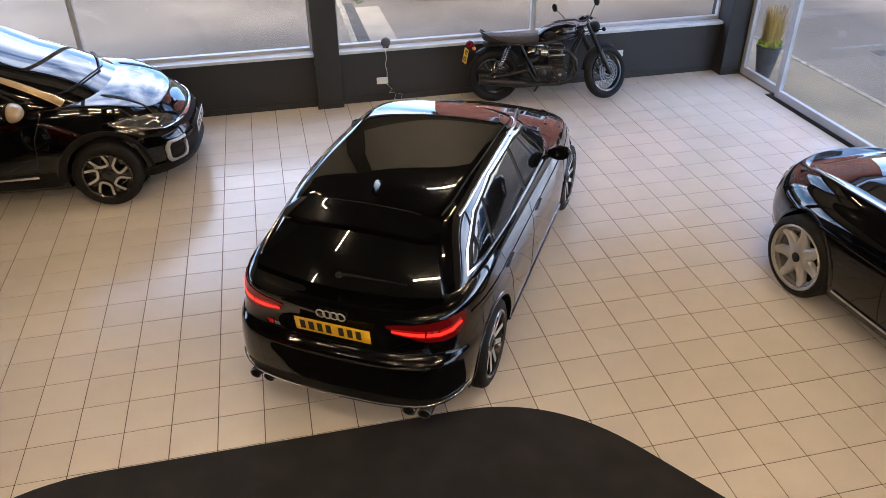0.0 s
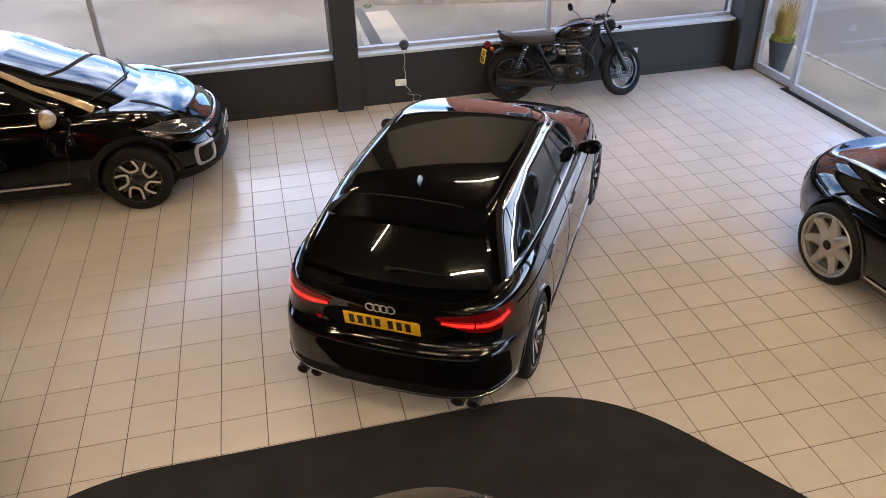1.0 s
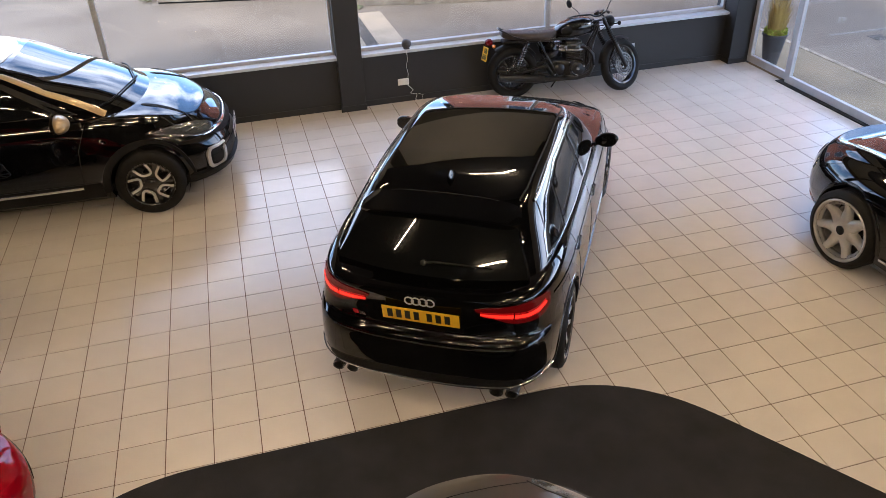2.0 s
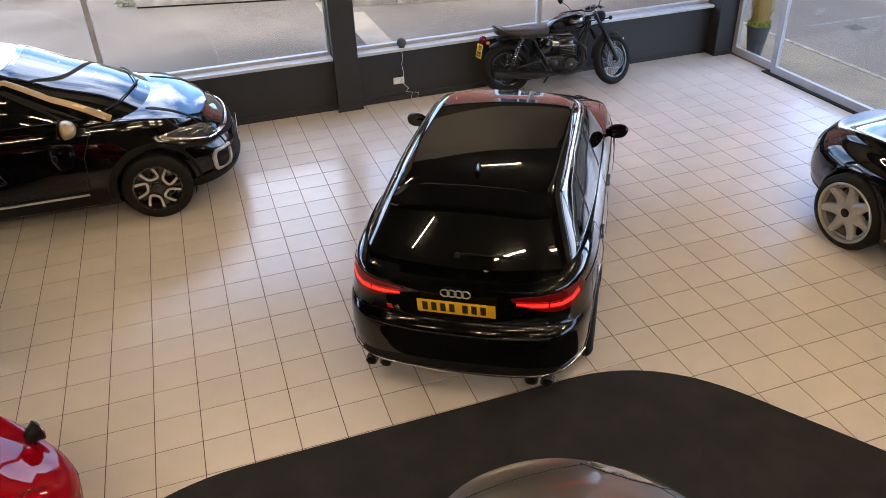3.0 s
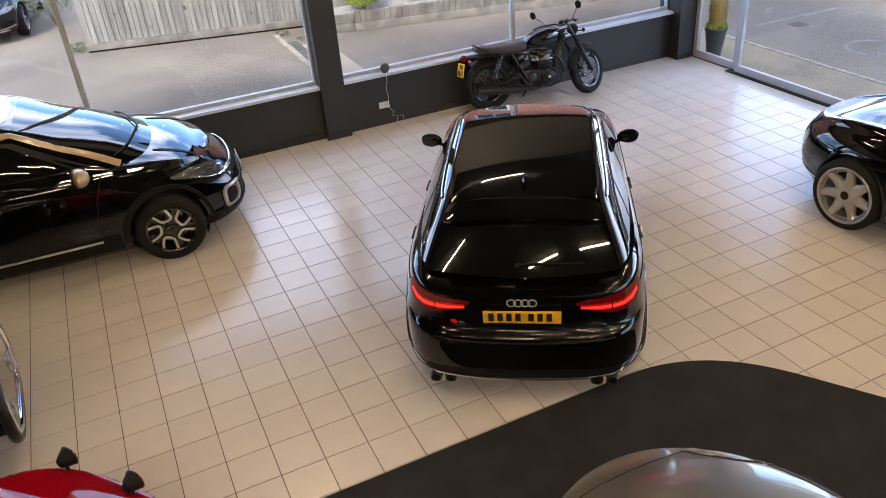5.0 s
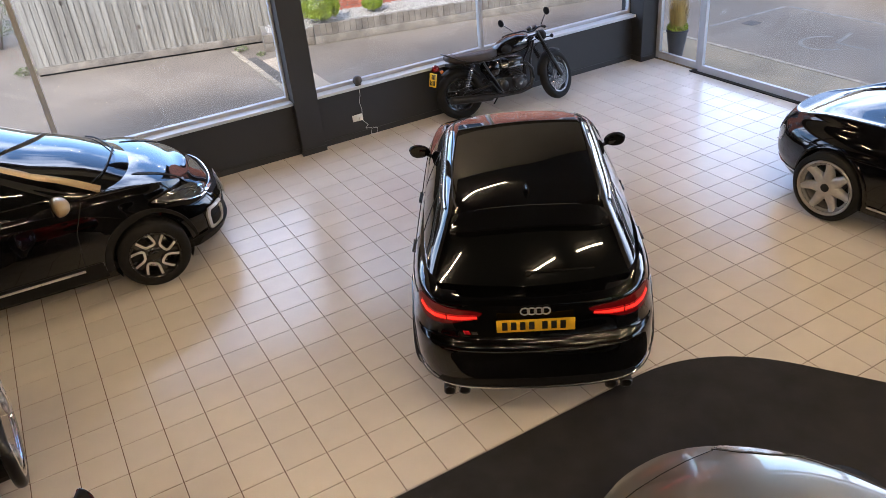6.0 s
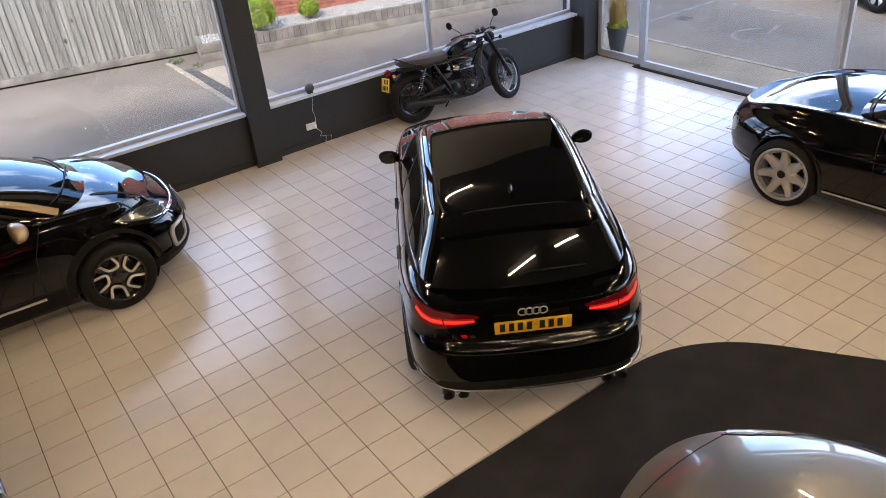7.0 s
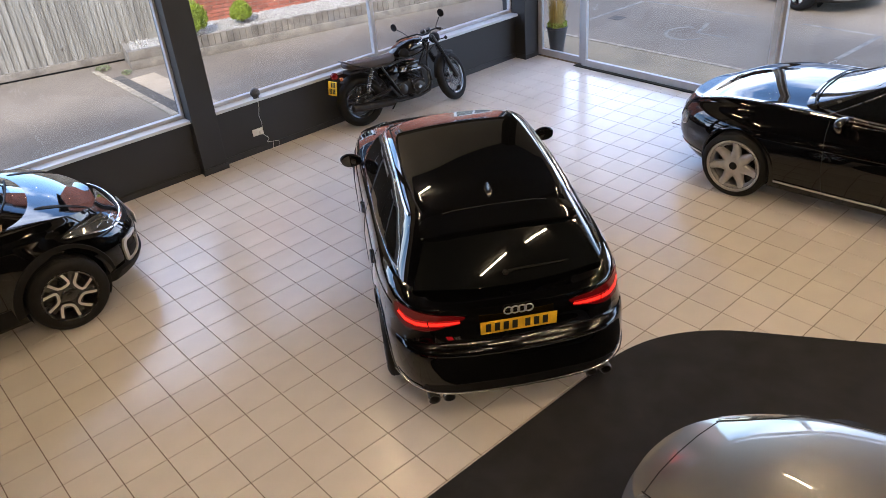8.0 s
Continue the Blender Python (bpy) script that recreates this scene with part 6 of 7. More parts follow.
for s in (1, -1):
    bm = bmesh.new()
    prism(bm, rounded([(-0.02, 0.47), (0.19, 0.47), (0.20, 0.38), (0.10, 0.255), (0.03, 0.30)], 2), 0.0, 0.035, 0.008, Matrix.Translation((0, s * 0.135 + (0.0 if s < 0 else 0.0), 0)) @ Matrix(((1, 0, 0, 0), (0, 0, s, 0), (0, 1, 0, 0), (0, 0, 0, 1))))
    part("primary_cover", bm, "alloy_black", engine, "glossy black triangular cover", 50)
    bm = bmesh.new()
    box(bm, -0.052, 0.162, s * 0.1505 - 0.008, s * 0.1505 + 0.008, 0.585, 0.607, 0.004)
    part("fin_edge", bm, "steel", engine, "polished fin edge")
    for bx, bz in ((-0.01, 0.45), (0.175, 0.45), (0.18, 0.385), (0.10, 0.275), (0.03, 0.32), (-0.20, 0.44), (-0.2, 0.30), (-0.08, 0.30)):
        bm = bmesh.new()
        lathe(bm, [(0.009, 0), (0.009, 0.01), (0.005, 0.013), (0, 0.013)], 8, Matrix.Translation((bx, s * 0.168, bz)) @ Matrix.Rotation(radians(-90 * s), 4, "X"))
        part("cover_bolt", bm, "steel", engine)
for s in (1, -1):
    bm = bmesh.new()
    lathe(bm, [(0.030, 0), (0.048, 0.02), (0.05, 0.07), (0.038, 0.10), (0, 0.105)], 18, Matrix.Translation((-0.05, s * 0.135, 0.625)) @ Matrix.Rotation(radians(-85), 4, "Y"))
    part("carburettor", bm, "steel", engine)
    bm = bmesh.new()
    vs = blob(bm, (-0.25, s * 0.125, 0.60), (0.10, 0.035, 0.105))
    part("side_panel", bm, "black_paint", bike, smooth=60)
    bm = bmesh.new()
    tube(bm, [(0.15, s * 0.08, 0.61), (0.24, s * 0.10, 0.60), (0.31, s * 0.12, 0.52), (0.32, s * 0.13, 0.38), (0.26, s * 0.145, 0.27), (0.10, s * 0.16, 0.235), (-0.2, s * 0.17, 0.24), (-0.36, s * 0.18, 0.255)], 0.022, 12)
    part("exhaust_header", bm, "dark_metal", bike, smooth=60)
    bm = bmesh.new()
    tube(bm, [(-0.34, s * 0.18, 0.255), (-0.40, s * 0.18, 0.258), (-0.80, s * 0.19, 0.30), (-0.93, s * 0.19, 0.315)], 0.052, 16)
    part("silencer", bm, "dark_metal", bike, "matt black silencer", 60)
    bm = bmesh.new()
    rod(bm, (-0.06, s * 0.13, 0.27), (-0.06, s * 0.25, 0.27), 0.016)
    part("foot_peg", bm, "plastic", bike, smooth=60)
bm = bmesh.new()
rod(bm, (-0.05, 0.14, 0.25), (-0.14, 0.27, 0.035), 0.011)
part("side_stand", bm, "dark_metal", bike, smooth=60)
# steering: bars, grips, mirrors, lamp, clocks
bm = bmesh.new()
tube(bm, [(0.30, 0.38, 1.02), (0.36, 0.30, 1.035), (0.45, 0.14, 1.03), (0.455, 0.06, 1.0), (0.455, -0.06, 1.0), (0.45, -0.14, 1.03), (0.36, -0.30, 1.035), (0.30, -0.38, 1.02)], 0.012, 10)
box(bm, 0.42, 0.50, -0.12, 0.12, 0.93, 0.955, 0.01)
bars = part("handlebar", bm, "dark_metal", bike, smooth=60)
for s in (1, -1):
    bm = bmesh.new()
    rod(bm, (0.345, s * 0.325, 1.03), (0.275, s * 0.425, 1.012), 0.018, 12)
    part("grip", bm, "rubber", bars, smooth=60)
    bm = bmesh.new()
    tube(bm, [(0.42, s * 0.25, 1.03), (0.40, s * 0.33, 1.02), (0.34, s * 0.42, 1.005)], 0.006, 6)
    part("lever", bm, "steel", bars, smooth=60)
    bm = bmesh.new()
    tube(bm, [(0.38, s * 0.27, 1.04), (0.37, s * 0.33, 1.10), (0.35, s * 0.42, 1.17)], 0.006, 6)
    part("mirror_stalk", bm, "dark_metal", bars, smooth=60)
    bm = bmesh.new()
    lathe(bm, [(0.0, 0), (0.05, 0.004), (0.052, 0.015), (0.03, 0.026), (0, 0.03)], 24, Matrix.Translation((0.335, s * 0.455, 1.20)) @ Matrix.Rotation(radians(80), 4, "Y"))
    part("bike_mirror", bm, "plastic", bars, smooth=60)
    bm = bmesh.new()
    lathe(bm, [(0.0, 0), (0.04, 0), (0.042, 0.03), (0.036, 0.045), (0, 0.047)], 24, Matrix.Translation((0.50, s * 0.055, 1.02)) @ Matrix.Rotation(radians(-30), 4, "Y"))
    part("clock", bm, "dark_metal", bars)
    bm = bmesh.new()
    rod(bm, (0.56, s * 0.08, 0.86), (0.56, s * 0.17, 0.86), 0.008)
    blob(bm, (0.56, s * 0.19, 0.86), (0.028, 0.022, 0.028), None, 2)
    part("front_indicator", bm, "plastic", bike, smooth=60)
    bm = bmesh.new()
    rod(bm, (-0.98, s * 0.04, 0.70), (-0.98, s * 0.11, 0.70), 0.008)
    blob(bm, (-0.985, s * 0.12, 0.70), (0.026, 0.022, 0.026), None, 2)
    part("rear_indicator", bm, "lamp_orange", bike, smooth=60)
    bm = bmesh.new()
    tube(bm, [(-0.58, s * 0.135, 0.755), (-0.72, s * 0.14, 0.80), (-0.88, s * 0.12, 0.885), (-0.905, s * 0.06, 0.895), (-0.905, 0, 0.895)], 0.010, 8)
    part("grab_rail", bm, "dark_metal", bike, smooth=60)
bm = bmesh.new()
lathe(bm, [(0.0, 0), (0.05, 0.01), (0.07, 0.05), (0.074, 0.10), (0.068, 0.11)], 28, Matrix.Translation((0.50, 0, 0.90)) @ Matrix.Rotation(radians(88), 4, "Y"))
part("headlamp_shell", bm, "plastic", bike, smooth=60)
bm = bmesh.new()
lathe(bm, [(0.0, 0.012), (0.04, 0.010), (0.068, 0.0), (0.074, -0.01)], 28, Matrix.Translation((0.61, 0, 0.903)) @ Matrix.Rotation(radians(88), 4, "Y"))
part("headlamp_glass", bm, "lamp_clear", bike)
bm = bmesh.new()
blob(bm, (-1.03, 0, 0.735), (0.05, 0.05, 0.045))
part("tail_lamp", bm, "lamp_red", bike, "red tail lamp", 60)
bm = bmesh.new()
box(bm, -0.0, 0.004, -0.095, 0.095, -0.09, 0.09, 0.002)
pl = part("number_plate", bm, "plate_yellow", bike, "small yellow plate with dark bars")
pl.matrix_local = Matrix.Translation((-1.085, 0, 0.59)) @ Matrix.Rotation(radians(10), 4, "Z") @ Matrix.Rotation(radians(12), 4, "Y")
bm = bmesh.new()
for r in (0, 1):
    for k in range(3 + r):
        box(bm, -0.0015, 0, -0.065 + k * 0.036, -0.065 + k * 0.036 + 0.024, 0.01 - r * 0.08, 0.075 - r * 0.08)
part("characters", bm, "plate_ink", pl, smooth=None)
bm = bmesh.new()
tube(bm, [(0.42, -0.1, 1.0), (0.52, -0.12, 0.9), (0.40, -0.1, 0.8), (0.25, -0.12, 0.72)], 0.005, 6)
tube(bm, [(0.44, 0.1, 1.0), (0.56, 0.1, 0.92), (0.60, 0.09, 0.7), (0.68, -0.1, 0.42)], 0.005, 6)
part("cable", bm, "plastic", bike, smooth=60)

bars.matrix_basis = Matrix.Translation((-0.075, 0, -0.02)) @ Matrix.Diagonal((1, 0.86, 1, 1))
# the steering is turned to the left about its raked axis
turn = Matrix.Translation((0.43, 0, 0.95)) @ Matrix.Rotation(radians(31), 4, Vector((-0.40, 0, 0.915))) @ Matrix.Translation((-0.43, 0, -0.95))
for o in [o for o in bike.children if o.name.split(".")[0] in ("front_wheel", "front_mudguard", "fork_leg", "handlebar", "headlamp_shell", "headlamp_glass", "front_indicator")]:
    o.matrix_basis = turn @ o.matrix_basis

# ---- small things by the window ----
sp = thing("speaker", "small round grey fabric speaker on the window sill", "speaker", "", Matrix.Translation((1.44, Y1 - 0.015, 0.705)))
bm = bmesh.new()
vs = blob(bm, (0, 0, 0.062), (0.062, 0.050, 0.062))
part("speaker_body", bm, "speaker_grey", sp, smooth=60)
bm = bmesh.new()
lathe(bm, [(0.04, 0), (0.038, 0.008), (0, 0.008)], 24)
part("speaker_foot", bm, "plastic", sp)
sock = thing("wall_socket", "white double wall socket with plug", "socket", "", Matrix.Translation((1.375, Y1 - 0.004, 0.27)))
bm = bmesh.new()
box(bm, -0.073, 0.073, -0.009, 0.004, -0.043, 0.043, 0.004)
part("socket_plate", bm, "white_plastic", sock)
bm = bmesh.new()
box(bm, 0.012, 0.058, -0.045, -0.009, -0.032, 0.012, 0.006)
part("plug", bm, "white_plastic", sock)
sock2 = thing("wall_socket", "white double wall socket", "socket", "", Matrix.Translation((4.62, Y1 - 0.004, 0.36)))
bm = bmesh.new()
box(bm, -0.073, 0.073, -0.009, 0.004, -0.043, 0.043, 0.004)
part("socket_plate", bm, "white_plastic", sock2)
cab = thing("speaker_cable", "thin white cable from the sill to the socket", "cable", "", Matrix.Translation((1.42, Y1 - 0.02, 0.7)))
bm = bmesh.new()
tube(bm, [(0.01, -0.06, 0.02), (0.0, -0.066, -0.03), (0.02, -0.02, -0.12), (0.0, -0.012, -0.22), (0.02, -0.012, -0.32), (0.0, -0.03, -0.44)], 0.003, 6)
tube(bm, [(0.0, -0.03, -0.46), (0.07, -0.03, -0.54), (0.03, -0.03, -0.58), (0.12, -0.03, -0.60), (0.09, -0.05, -0.67), (0.17, -0.06, -0.685), (0.20, -0.03, -0.62), (0.14, -0.03, -0.60)], 0.0035, 6)
part("cord", bm, "white_plastic", cab, smooth=60)

# ---- ceiling lamps ----
lamp = thing("strip_lamp", "white strip lamp with lit warm tubes on the ceiling, some added as fill", "lamp", "ceiling strip lamps")
bm = bmesh.new()
box(bm, -0.68, 0.68, -0.025, 0.025, TOP - 0.05, TOP - 0.002, 0.006)
part("housing", bm, "lamp_body", lamp)
bm = bmesh.new()
tube(bm, [(-0.64, 0, TOP - 0.070), (0.64, 0, TOP - 0.070)], 0.013, 10)
part("lamp_tube", bm, "tube", lamp, "lit warm tube", 60)
# Some follow streaks reflected in the cars, others are added fill.
# (x, y, length against the long lamp, turn)
places = [(-1.1, 7.35, 0.9, 0), (2.2, 7.95, 0.95, 22), (-2.45, 3.3, 0.75, 20), (-0.6, 1.65, 0.7, 0), (0.88, 1.55, 0.62, 0), (3.4, 3.3, 0.46, 0), (4.65, 4.75, 1.15, 62), (-4.6, 2.6, 1.1, 20), (2.6, 1.5, 0.6, 0)]
# Unseen rows behind the viewpoint, added as floor fill, longer on the left.
places += [(x, -0.9, 1.35 if x < 1 else 0.9, 0) for x in (-6, -3.2, -0.4, 2.4, 4.8)] + [(x, -4.0, 1, 0) for x in (-5, -1.5, 2.0)]
lamp.matrix_world = Matrix.Translation((places[0][0], places[0][1], 0))
for x, y, size, turn in places[1:]:
    copy_thing(lamp, Matrix.Translation((x, y, 0)) @ Matrix.Rotation(radians(turn), 4, "Z") @ Matrix.Diagonal((size, 1, 1, 1)))

# ---- outdoors: fence, planters, house ----
fence = thing("fence", "tall weathered grey close-board timber fence", "fence", "", pose(-2.0, 16.55, GROUND, 0, 0, -14.5))
bm = bmesh.new()
box(bm, 0, 5.3, -0.03, 0.03, 0.035, 0.17, 0.006)
part("gravel_board", bm, "sleeper", fence)
# A black strip stands for the shade under the gravel board.
bm = bmesh.new()
box(bm, 0, 5.3, 0.0, 0.06, -0.02, 0.05)
part("ground_gap", bm, "gap", fence, smooth=None)
meshes = []
for k in range(50):
    bm = bmesh.new()
    x = k * 0.106
    h = 1.85 + 0.02 * random.random()
    t = random.uniform(-0.004, 0.004)
    vs = [bm.verts.new(p) for p in ((x, -0.008 + t, 0.165), (x + 0.122, -0.026 + t, 0.165), (x + 0.122, 0.004, 0.165), (x, 0.004, 0.165), (x, -0.008 + t, h), (x + 0.122, -0.026 + t, h), (x + 0.122, 0.004, h), (x, 0.004, h))]
    for f in ((0, 1, 5, 4), (1, 2, 6, 5), (2, 3, 7, 6), (3, 0, 4, 7), (4, 5, 6, 7), (0, 3, 2, 1)):
        bm.faces.new([vs[i] for i in f])
    part("board", bm, "fence_wood", fence, smooth=None)
fence2 = thing("fence", "tall weathered grey timber fence running back", "fence", "", pose(-2.0, 16.55, GROUND, 0, 0, 78))
for k in range(30):
    bm = bmesh.new()
    box(bm, k * 0.12, k * 0.12 + 0.115, -0.012, 0.012, 0, 1.85, 0.003)
    part("board", bm, "fence_wood", fence2, smooth=None)

def pebbles(bm, count, x0, x1, y0, y1, z):
    for k in range(count):
        s = 0.012 + 0.014 * random.random()
        c = Vector((random.uniform(x0, x1), random.uniform(y0, y1), z + 0.015 * random.random()))
        r = [bm.verts.new(c + Vector((s * random.uniform(0.6, 1.2) * a, s * random.uniform(0.6, 1.2) * b, s * random.uniform(0.5, 0.9) * d))) for a, b, d in ((1, 0, 0), (-1, 0, 0), (0, 1, 0), (0, -1, 0), (0, 0, 1), (0, 0, -1))]
        for f in ((0, 2, 4), (2, 1, 4), (1, 3, 4), (3, 0, 4), (2, 0, 5), (1, 2, 5), (3, 1, 5), (0, 3, 5)):
            bm.faces.new([r[i] for i in f])


planter = thing("raised_bed", "low timber sleeper wall holding white gravel", "planter", "", pose(1.86, 14.74, GROUND, 0, 0, -13.5))
for x0, x1, y0, y1 in ((0, 0.95, 0, 0.09), (0, 0.09, 0.09, 0.86)):
    for z in (0, 0.165):
        bm = bmesh.new()
        box(bm, x0, x1, y0, y1, z, z + 0.16, 0.008)
        part("sleeper", bm, "sleeper", planter)
for k in range(70):
    bm = bmesh.new()
    x = 0.96 + k * 0.118
    box(bm, x, x + 0.112, -0.02, 0.07, 0.15, 0.36 + 0.018 * random.random(), 0.006)
    part("upright", bm, "sleeper", planter, smooth=None)
bm = bmesh.new()
box(bm, 0.96, 9.3, -0.05, 0.09, 0, 0.15, 0.01)
part("base_sleeper", bm, "sleeper", planter)
bm = bmesh.new()
box(bm, 0.09, 9.3, 0.09, 1.6, 0.05, 0.30)
part("bed_fill", bm, "gravel", planter, "white gravel")
bm = bmesh.new()
pebbles(bm, 9000, 0.1, 9.2, 0.1, 1.2, 0.305)
tagged(part("gravel", bm, "gravel", planter, "white gravel", None), kind="stuff")

structure("path", [(1.62, 2.06, 10.6, 14.25, GROUND - 0.05, GROUND + 0.012)], "path", "pale concrete path between two yards", 0.006)
structure("path_gutter", [(1.42, 1.615, 10.6, 14.6, GROUND - 0.05, GROUND + 0.006)], "gutter", "dark dirty gutter beside the path", 0.003)
kerbs = thing("path_kerb", "worn concrete edging along the path", "kerb", "", pose(1.345, 10.9, GROUND, 0, 0, -0.6))
for k in range(5):
    bm = bmesh.new()
    box(bm, -0.05, 0.05, k * 0.88, k * 0.88 + 0.872, -0.05, 0.018, 0.010, Matrix.Rotation(random.uniform(-0.006, 0.006), 4, "Z"))
    part("kerb_stone", bm, "edging", kerbs)


def shrub(name, x, y, z, r, h, label, count, mat="leaf"):
    ob = thing(name, label, "shrub", "", Matrix.Translation((x, y, z)))
    bm = bmesh.new()
    for k in range(9):
        a = k * 2.4
        tube(bm, [(0, 0, -0.05), (0.3 * r * math.cos(a), 0.3 * r * math.sin(a), h * 0.45), (0.75 * r * math.cos(a), 0.75 * r * math.sin(a), h * 0.8)], 0.012, 5, True, 0.004)
    part("stem", bm, "sleeper", ob, smooth=60)
    bm = bmesh.new()
    for k in range(count):
        a, u = random.uniform(0, math.tau), random.uniform(-0.55, 1)
        rad = math.sqrt(max(0, 1 - u * u)) * random.uniform(0.62, 1.04) * (1 + 0.13 * math.sin(3 * a + 1) + 0.1 * math.sin(7 * a))
        c = Vector((r * rad * math.cos(a), r * rad * math.sin(a), h * 0.5 + h * 0.5 * u * random.uniform(0.75, 1.05)))
        s = random.uniform(0.014, 0.028)
        d = Vector((random.gauss(0, 1), random.gauss(0, 1), random.gauss(0.5, 1))).normalized()
        e = d.cross(Vector((random.random(), random.random(), 0.3))).normalized()
        q = [bm.verts.new(p) for p in (c - d * s, c + e * s * 0.5 + d.cross(e) * s * 0.2, c + d * s, c - e * s * 0.5 + d.cross(e) * s * 0.2)]
        bm.faces.new(q)
    tagged(part("foliage", bm, mat, ob, "", None), kind="stuff")
    return ob


shrub("shrub", 3.08, 14.72, GROUND + 0.30, 0.36, 0.66, "bright green rounded shrub in white gravel", 6000)
shrub("shrub", 4.2, 14.78, GROUND + 0.30, 0.20, 0.42, "small bright green shrub in white gravel", 3000)
shrub("weed", 1.52, 15.2, GROUND, 0.13, 0.09, "low pale weeds at the foot of the sleepers", 110, "weed")
shrub("weed", 1.72, 14.6, GROUND, 0.09, 0.07, "low pale weeds at the foot of the sleepers", 80, "weed")

shrub("weed", -2.2, 16.85, GROUND, 0.22, 0.16, "low dry weeds at the fence end", 260, "weed")
shrub("hedge_shrub", -2.5, 19.6, GROUND, 0.55, 1.2, "dull green shrub beside the fence", 1800, "weed")

pot = thing("plant_pot", "dark grey tapered pot of golden grass outside the glass", "plant pot", "", Matrix.Translation((6.66, 8.97, -0.005)) @ Matrix.Diagonal((0.80, 0.80, 0.87, 1)))
bm = bmesh.new()
lathe(bm, [(0.0, 0), (0.125, 0), (0.20, 0.46), (0.215, 0.47), (0.215, 0.50), (0.19, 0.50), (0.185, 0.44), (0, 0.44)], 32)
part("pot", bm, "pot", pot, smooth=40)
bm = bmesh.new()
for k in range(420):
    a, l = random.uniform(0, math.tau), random.uniform(0.35, 0.75)
    r0, out = 0.13 * math.sqrt(random.random()), random.uniform(0.02, 0.16)
    d = Vector((math.cos(a), math.sin(a), 0))
    side = Vector((-d.y, d.x, 0)) * 0.006
    p = [d * r0 + Vector((0, 0, 0.44)), d * (r0 + out * 0.4) + Vector((0, 0, 0.44 + l * 0.6)), d * (r0 + out) + Vector((0, 0, 0.44 + l))]
    v = [bm.verts.new(q) for q in (p[0] - side, p[0] + side, p[1] + side, p[1] - side)]
    bm.faces.new(v)
    bm.faces.new((v[3], v[2], bm.verts.new(p[2])))
tagged(part("grass", bm, "grass_leaf", pot, "golden grass blades", None), kind="stuff")
bm = bmesh.new()
for k in range(420):
    a, rad = random.uniform(0, math.tau), 0.2 * math.sqrt(random.random())
    c = Vector((rad * math.cos(a), rad * math.sin(a), 0.47 + random.uniform(0, 0.12)))
    d = Vector((random.gauss(0, 1), random.gauss(0, 1), random.gauss(0.5, 1))).normalized()
    e = d.cross(Vector((0.3, 0.7, 0.2))).normalized()
    bm.faces.new([bm.verts.new(q) for q in (c - d * 0.03, c + e * 0.012, c + d * 0.03, c - e * 0.012)])
tagged(part("leaves", bm, "leaf", pot, "green leaves", None), kind="stuff")

# the brick house across the road
house = thing("brick_house", "red brick house with pale mortar and white windows", "house", "", pose(3.62, 15.55, GROUND, 0, 0, -13.5))
bm = bmesh.new()
box(bm, 0, 8.6, 0, 6, 0, 5.6)
wall = part("house_wall", bm, "mortar", house, smooth=None)
vs_, fs_ = [], []
for r in range(74):
    z = 0.005 + r * 0.075
    x = -0.112 if r % 2 else 0.0
    while x < 8.6:
        a, b = max(0, x), min(8.6, x + 0.215)
        if b - a > 0.03 and not any(wx - 0.1 < (a + b) / 2 < wx + 1.3 and wz < z < wz + 1.3 for wx in (1.6, 5.4) for wz in (0.9, 3.6)):
            i = len(vs_)
            d = -0.010 - 0.004 * random.random()
            vs_ += [(a, d, z), (b, d, z), (b, d, z + 0.065), (a, d, z + 0.065), (a, 0.01, z), (b, 0.01, z), (b, 0.01, z + 0.065), (a, 0.01, z + 0.065)]
            fs_ += [tuple(i + q for q in f) for f in ((0, 1, 2, 3), (4, 5, 1, 0), (3, 2, 6, 7), (1, 5, 6, 2), (4, 0, 3, 7))]
        x += 0.225
for r in range(74):
    z = 0.005 + r * 0.075
    y = -0.112 if r % 2 else 0.0
    while y < 6:
        a, b = max(0, y), min(6, y + 0.215)
        if b - a > 0.03:
            i = len(vs_)
            d = -0.010 - 0.004 * random.random()
            vs_ += [(d, a, z), (d, b, z), (d, b, z + 0.065), (d, a, z + 0.065), (0.01, a, z), (0.01, b, z), (0.01, b, z + 0.065), (0.01, a, z + 0.065)]
            fs_ += [tuple(i + q for q in f) for f in ((0, 3, 2, 1), (4, 0, 1, 5), (3, 7, 6, 2), (1, 2, 6, 5), (4, 7, 3, 0))]
        y += 0.225
me = bpy.data.meshes.new("brickwork")
me.from_pydata(vs_, [], fs_)
me.materials.append(M["brick"])
bw = new("brickwork", me)
bw.parent = house
tagged(bw, kind="stuff")
for wx in (1.6, 5.4):
    for wz in (0.9, 3.6):
        bm = bmesh.new()
        for b in ((wx, wx + 0.07, -0.03, 0.05, wz, wz + 1.25), (wx + 1.13, wx + 1.2, -0.03, 0.05, wz, wz + 1.25), (wx + 0.07, wx + 1.13, -0.03, 0.05, wz, wz + 0.07), (wx + 0.07, wx + 1.13, -0.03, 0.05, wz + 1.18, wz + 1.25), (wx + 0.57, wx + 0.63, -0.025, 0.04, wz + 0.07, wz + 1.18)):
            box(bm, *b)
        win = part("house_window", bm, "sill_white", house, "white window frame", None)
        bm = bmesh.new()
        box(bm, wx + 0.05, wx + 1.15, -0.006, 0.0, wz + 0.05, wz + 1.2)
        part("window_pane", bm, "car_glass", win, smooth=None)
bm = bmesh.new()
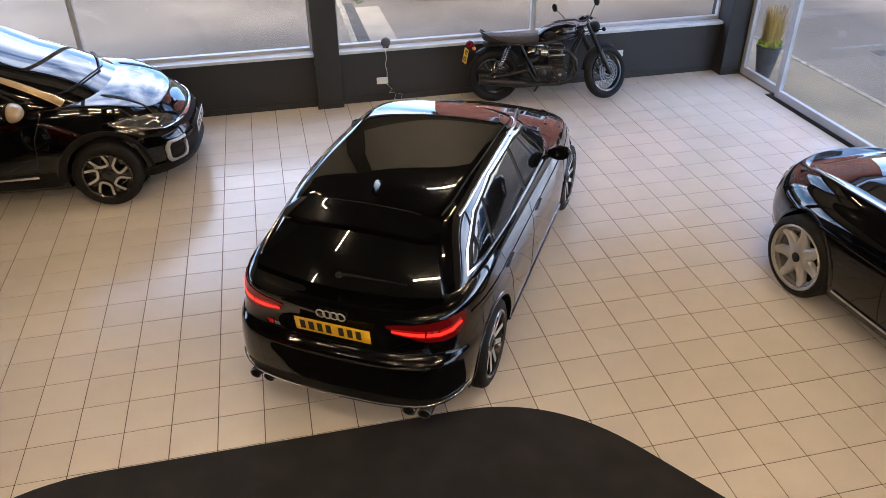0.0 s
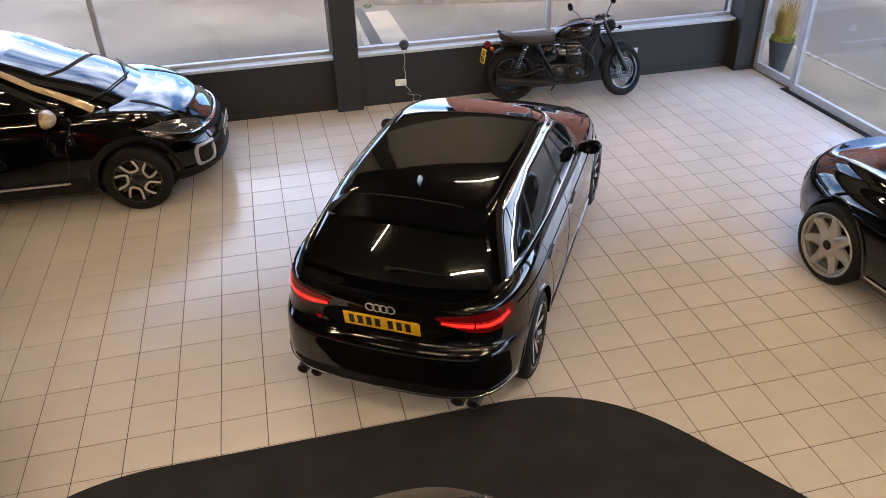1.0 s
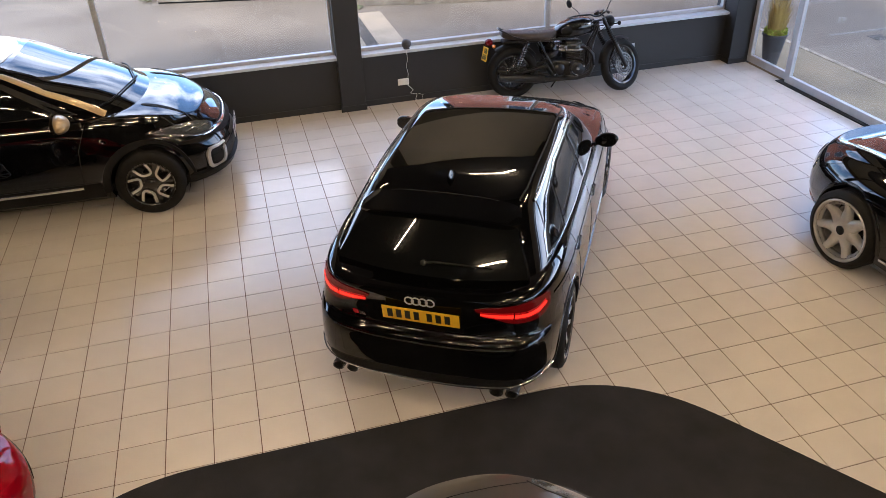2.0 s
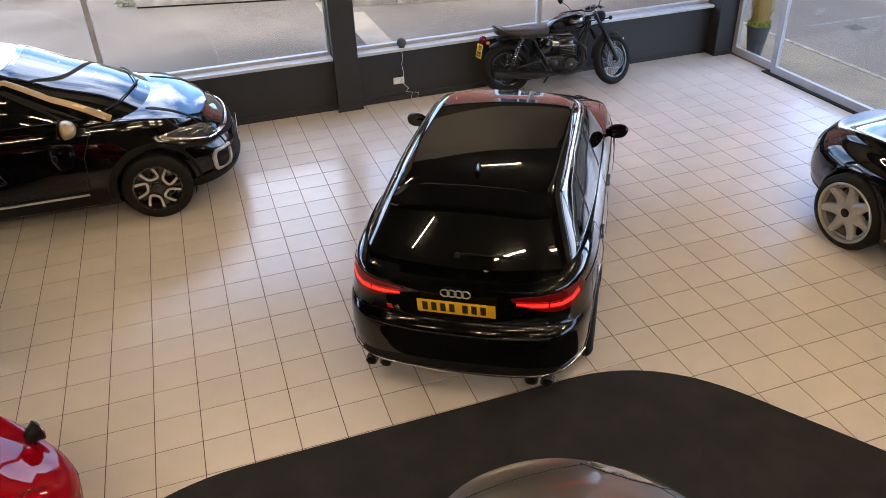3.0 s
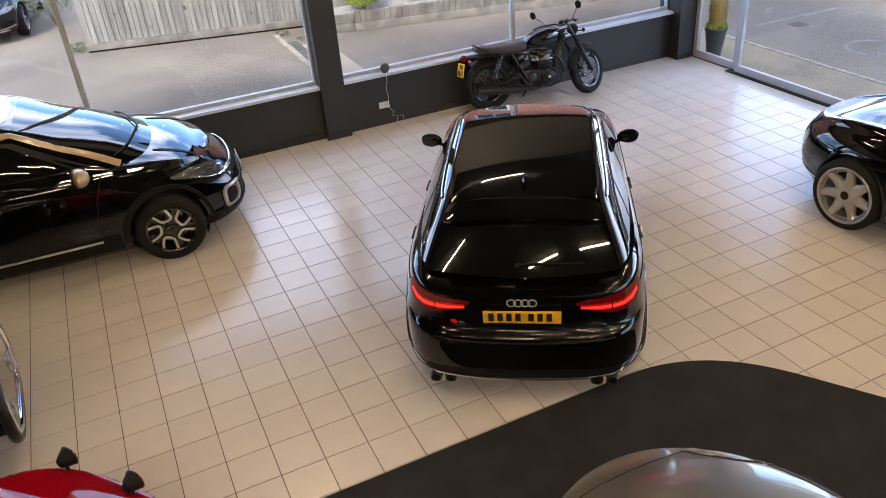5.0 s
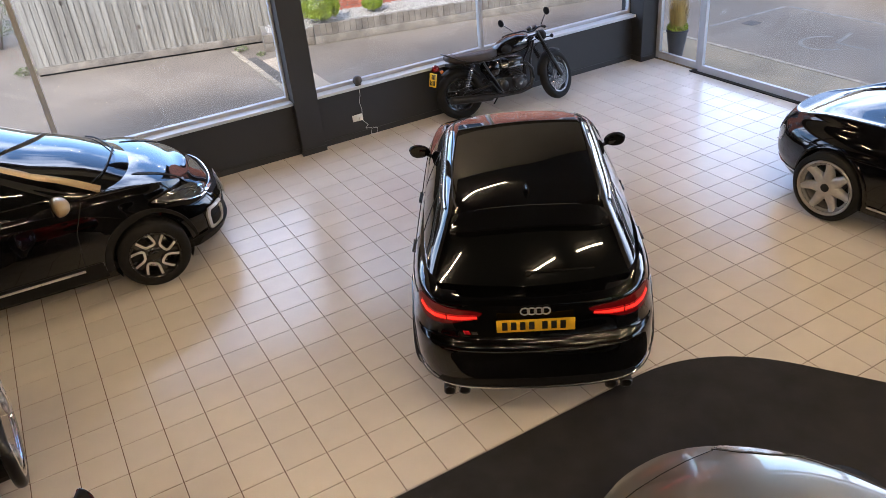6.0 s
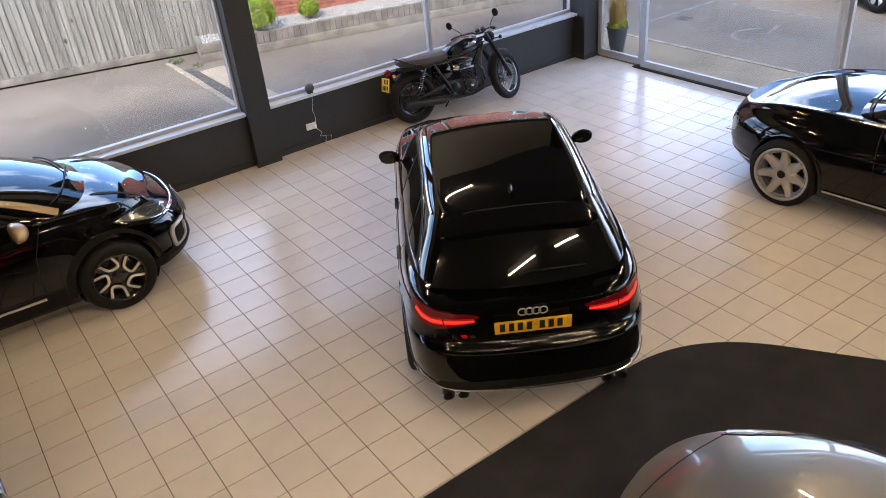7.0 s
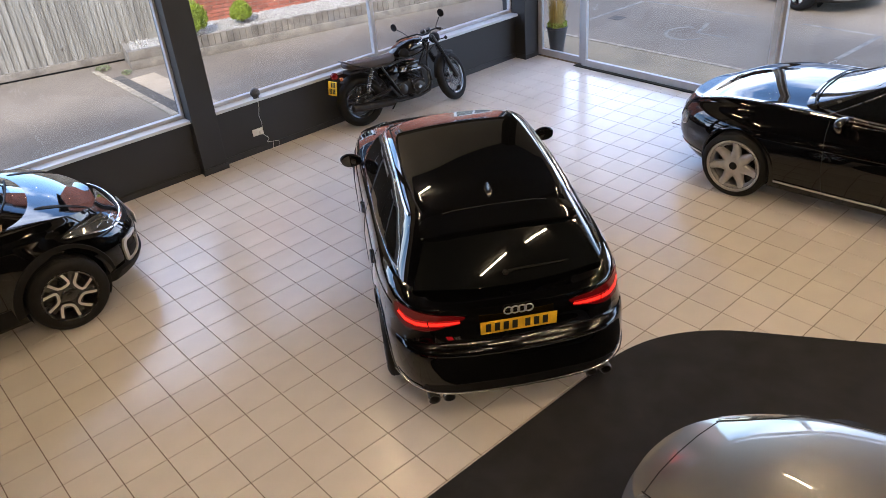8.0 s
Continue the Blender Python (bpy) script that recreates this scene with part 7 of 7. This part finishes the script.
for y0, z0, y1, z1 in ((-0.3, 5.5, 3.0, 7.6), (6.3, 5.5, 3.0, 7.6)):
    vs = [bm.verts.new(p) for p in ((-0.3, y0, z0), (8.9, y0, z0), (8.9, y1, z1), (-0.3, y1, z1), (-0.3, y0, z0 - 0.12), (8.9, y0, z0 - 0.12), (8.9, y1, z1 - 0.12), (-0.3, y1, z1 - 0.12))]
    for f in ((0, 1, 2, 3), (4, 5, 6, 7), (0, 1, 5, 4), (1, 2, 6, 5), (3, 0, 4, 7)):
        bm.faces.new([vs[i] for i in f])
part("roof", bm, "pot", house, "dark slate roof", None)

# markings on the yard
marks = thing("road_marking", "worn white parking lines and symbol on the asphalt", "road marking", "", Matrix.Translation((0, 0, GROUND + 0.003)))
for a, b in (((8.55, 10.02), (10.41, 9.96)), ((10.45, 9.90), (10.47, 7.6)), ((10.48, 6.77), (10.46, 5.54)), ((10.46, 5.48), (9.0, 5.51))):
    d = (Vector(b) - Vector(a)).normalized()
    s = Vector((-d.y, d.x)) * 0.04
    bm = bmesh.new()
    bm.faces.new([bm.verts.new((*q, 0)) for q in (Vector(a) - s, Vector(b) - s, Vector(b) + s, Vector(a) + s)])
    part("line", bm, "road_paint", marks, smooth=None)
bm = bmesh.new()
arc = [(8.99 + 0.39 * math.cos(radians(a)), 8.04 + 0.36 * math.sin(radians(a))) for a in range(20, 262, 11)]
for c in (arc, [(9.72, 8.10), (9.40, 8.0), (9.12, 7.93), (9.09, 7.66), (9.11, 7.36)]):
    rows = []
    for k, p in enumerate(c):
        d = (Vector(c[min(k + 1, len(c) - 1)]) - Vector(c[max(k - 1, 0)])).normalized()
        s = Vector((-d.y, d.x)) * 0.035
        rows.append([bm.verts.new((*(Vector(p) + s), 0)), bm.verts.new((*(Vector(p) - s), 0))])
    for u, v in zip(rows, rows[1:]):
        bm.faces.new((u[0], u[1], v[1], v[0]))
part("symbol", bm, "road_paint", marks, smooth=None)
drain = structure("drain_cover", [(9.03, 9.28, 9.52, 9.77, GROUND - 0.02, GROUND + 0.004)], "gutter", "small iron drain cover in the asphalt", 0.003)

# door pull on the far sliding door, and a floor socket lid
pull = thing("door_pull", "grey metal pull handle on the sliding glass door", "handle", "", Matrix.Translation((X1 + 0.0, 4.45, 0.0)))
bm = bmesh.new()
box(bm, -0.008, 0.008, -0.13, 0.13, 0.675, 0.70, 0.004, Matrix.Translation((0, 0.14, 0.69)) @ Matrix.Rotation(radians(-30), 4, "X") @ Matrix.Translation((0, 0, -0.69)))
part("pull_bar", bm, "frame_alu", pull)
lid = thing("floor_socket", "small square metal floor socket lid set in the tiles", "socket", "", Matrix.Translation((5.32, 5.81, 0)))
bm = bmesh.new()
box(bm, -0.075, 0.075, -0.075, 0.075, -0.005, 0.0025, 0.001)
part("frame", bm, "grout", lid)
bm = bmesh.new()
box(bm, -0.064, 0.064, -0.064, 0.064, 0.0, 0.0045, 0.001)
part("lid", bm, "tile", lid)

# ---- floor tiles, last ----
tile_mesh = bpy.data.meshes.new("tile")
bm = bmesh.new()
box(bm, -0.1497, 0.1497, -0.1497, 0.1497, -0.010, 0.0, 0.0016, seg=1)
bm.to_mesh(tile_mesh)
bm.free()
tile_mesh.materials.append(M["tile"])
rest_v, rest_f = [], []
tb = [tuple(v.co) for v in tile_mesh.vertices]
tf = [tuple(p.vertices) for p in tile_mesh.polygons]
i0, i1 = math.ceil((X0 - TX) / PITCH), math.floor((X1 - TX) / PITCH)
j0, j1 = math.ceil((Y0 - TY) / PITCH), math.floor((Y1 - TY) / PITCH)
near = []
for i in range(i0 - 1, i1 + 1):
    for j in range(j0 - 1, j1 + 1):
        x, y = TX + PITCH * (i + 0.5), TY + PITCH * (j + 0.5)
        near.append((abs(x + 0.2) * 0.8 + abs(y - 4.6), i, j, x, y))
near.sort()
for k, (_, i, j, x, y) in enumerate(near):
    lift = -0.0008 * random.random()
    if k < 290:
        t = new("tile", tile_mesh)
        t.parent = floor
        t.location = (x, y, lift)
    else:
        b = len(rest_v)
        rest_v += [(x + a, y + c, d + lift) for a, c, d in tb]
        rest_f += [tuple(b + q for q in f) for f in tf]
me = bpy.data.meshes.new("tile_field")
me.from_pydata(rest_v, [], rest_f)
me.materials.append(M["tile_rest"])
ob = new("tile_field", me)
ob.parent = floor
tagged(ob, kind="stuff")
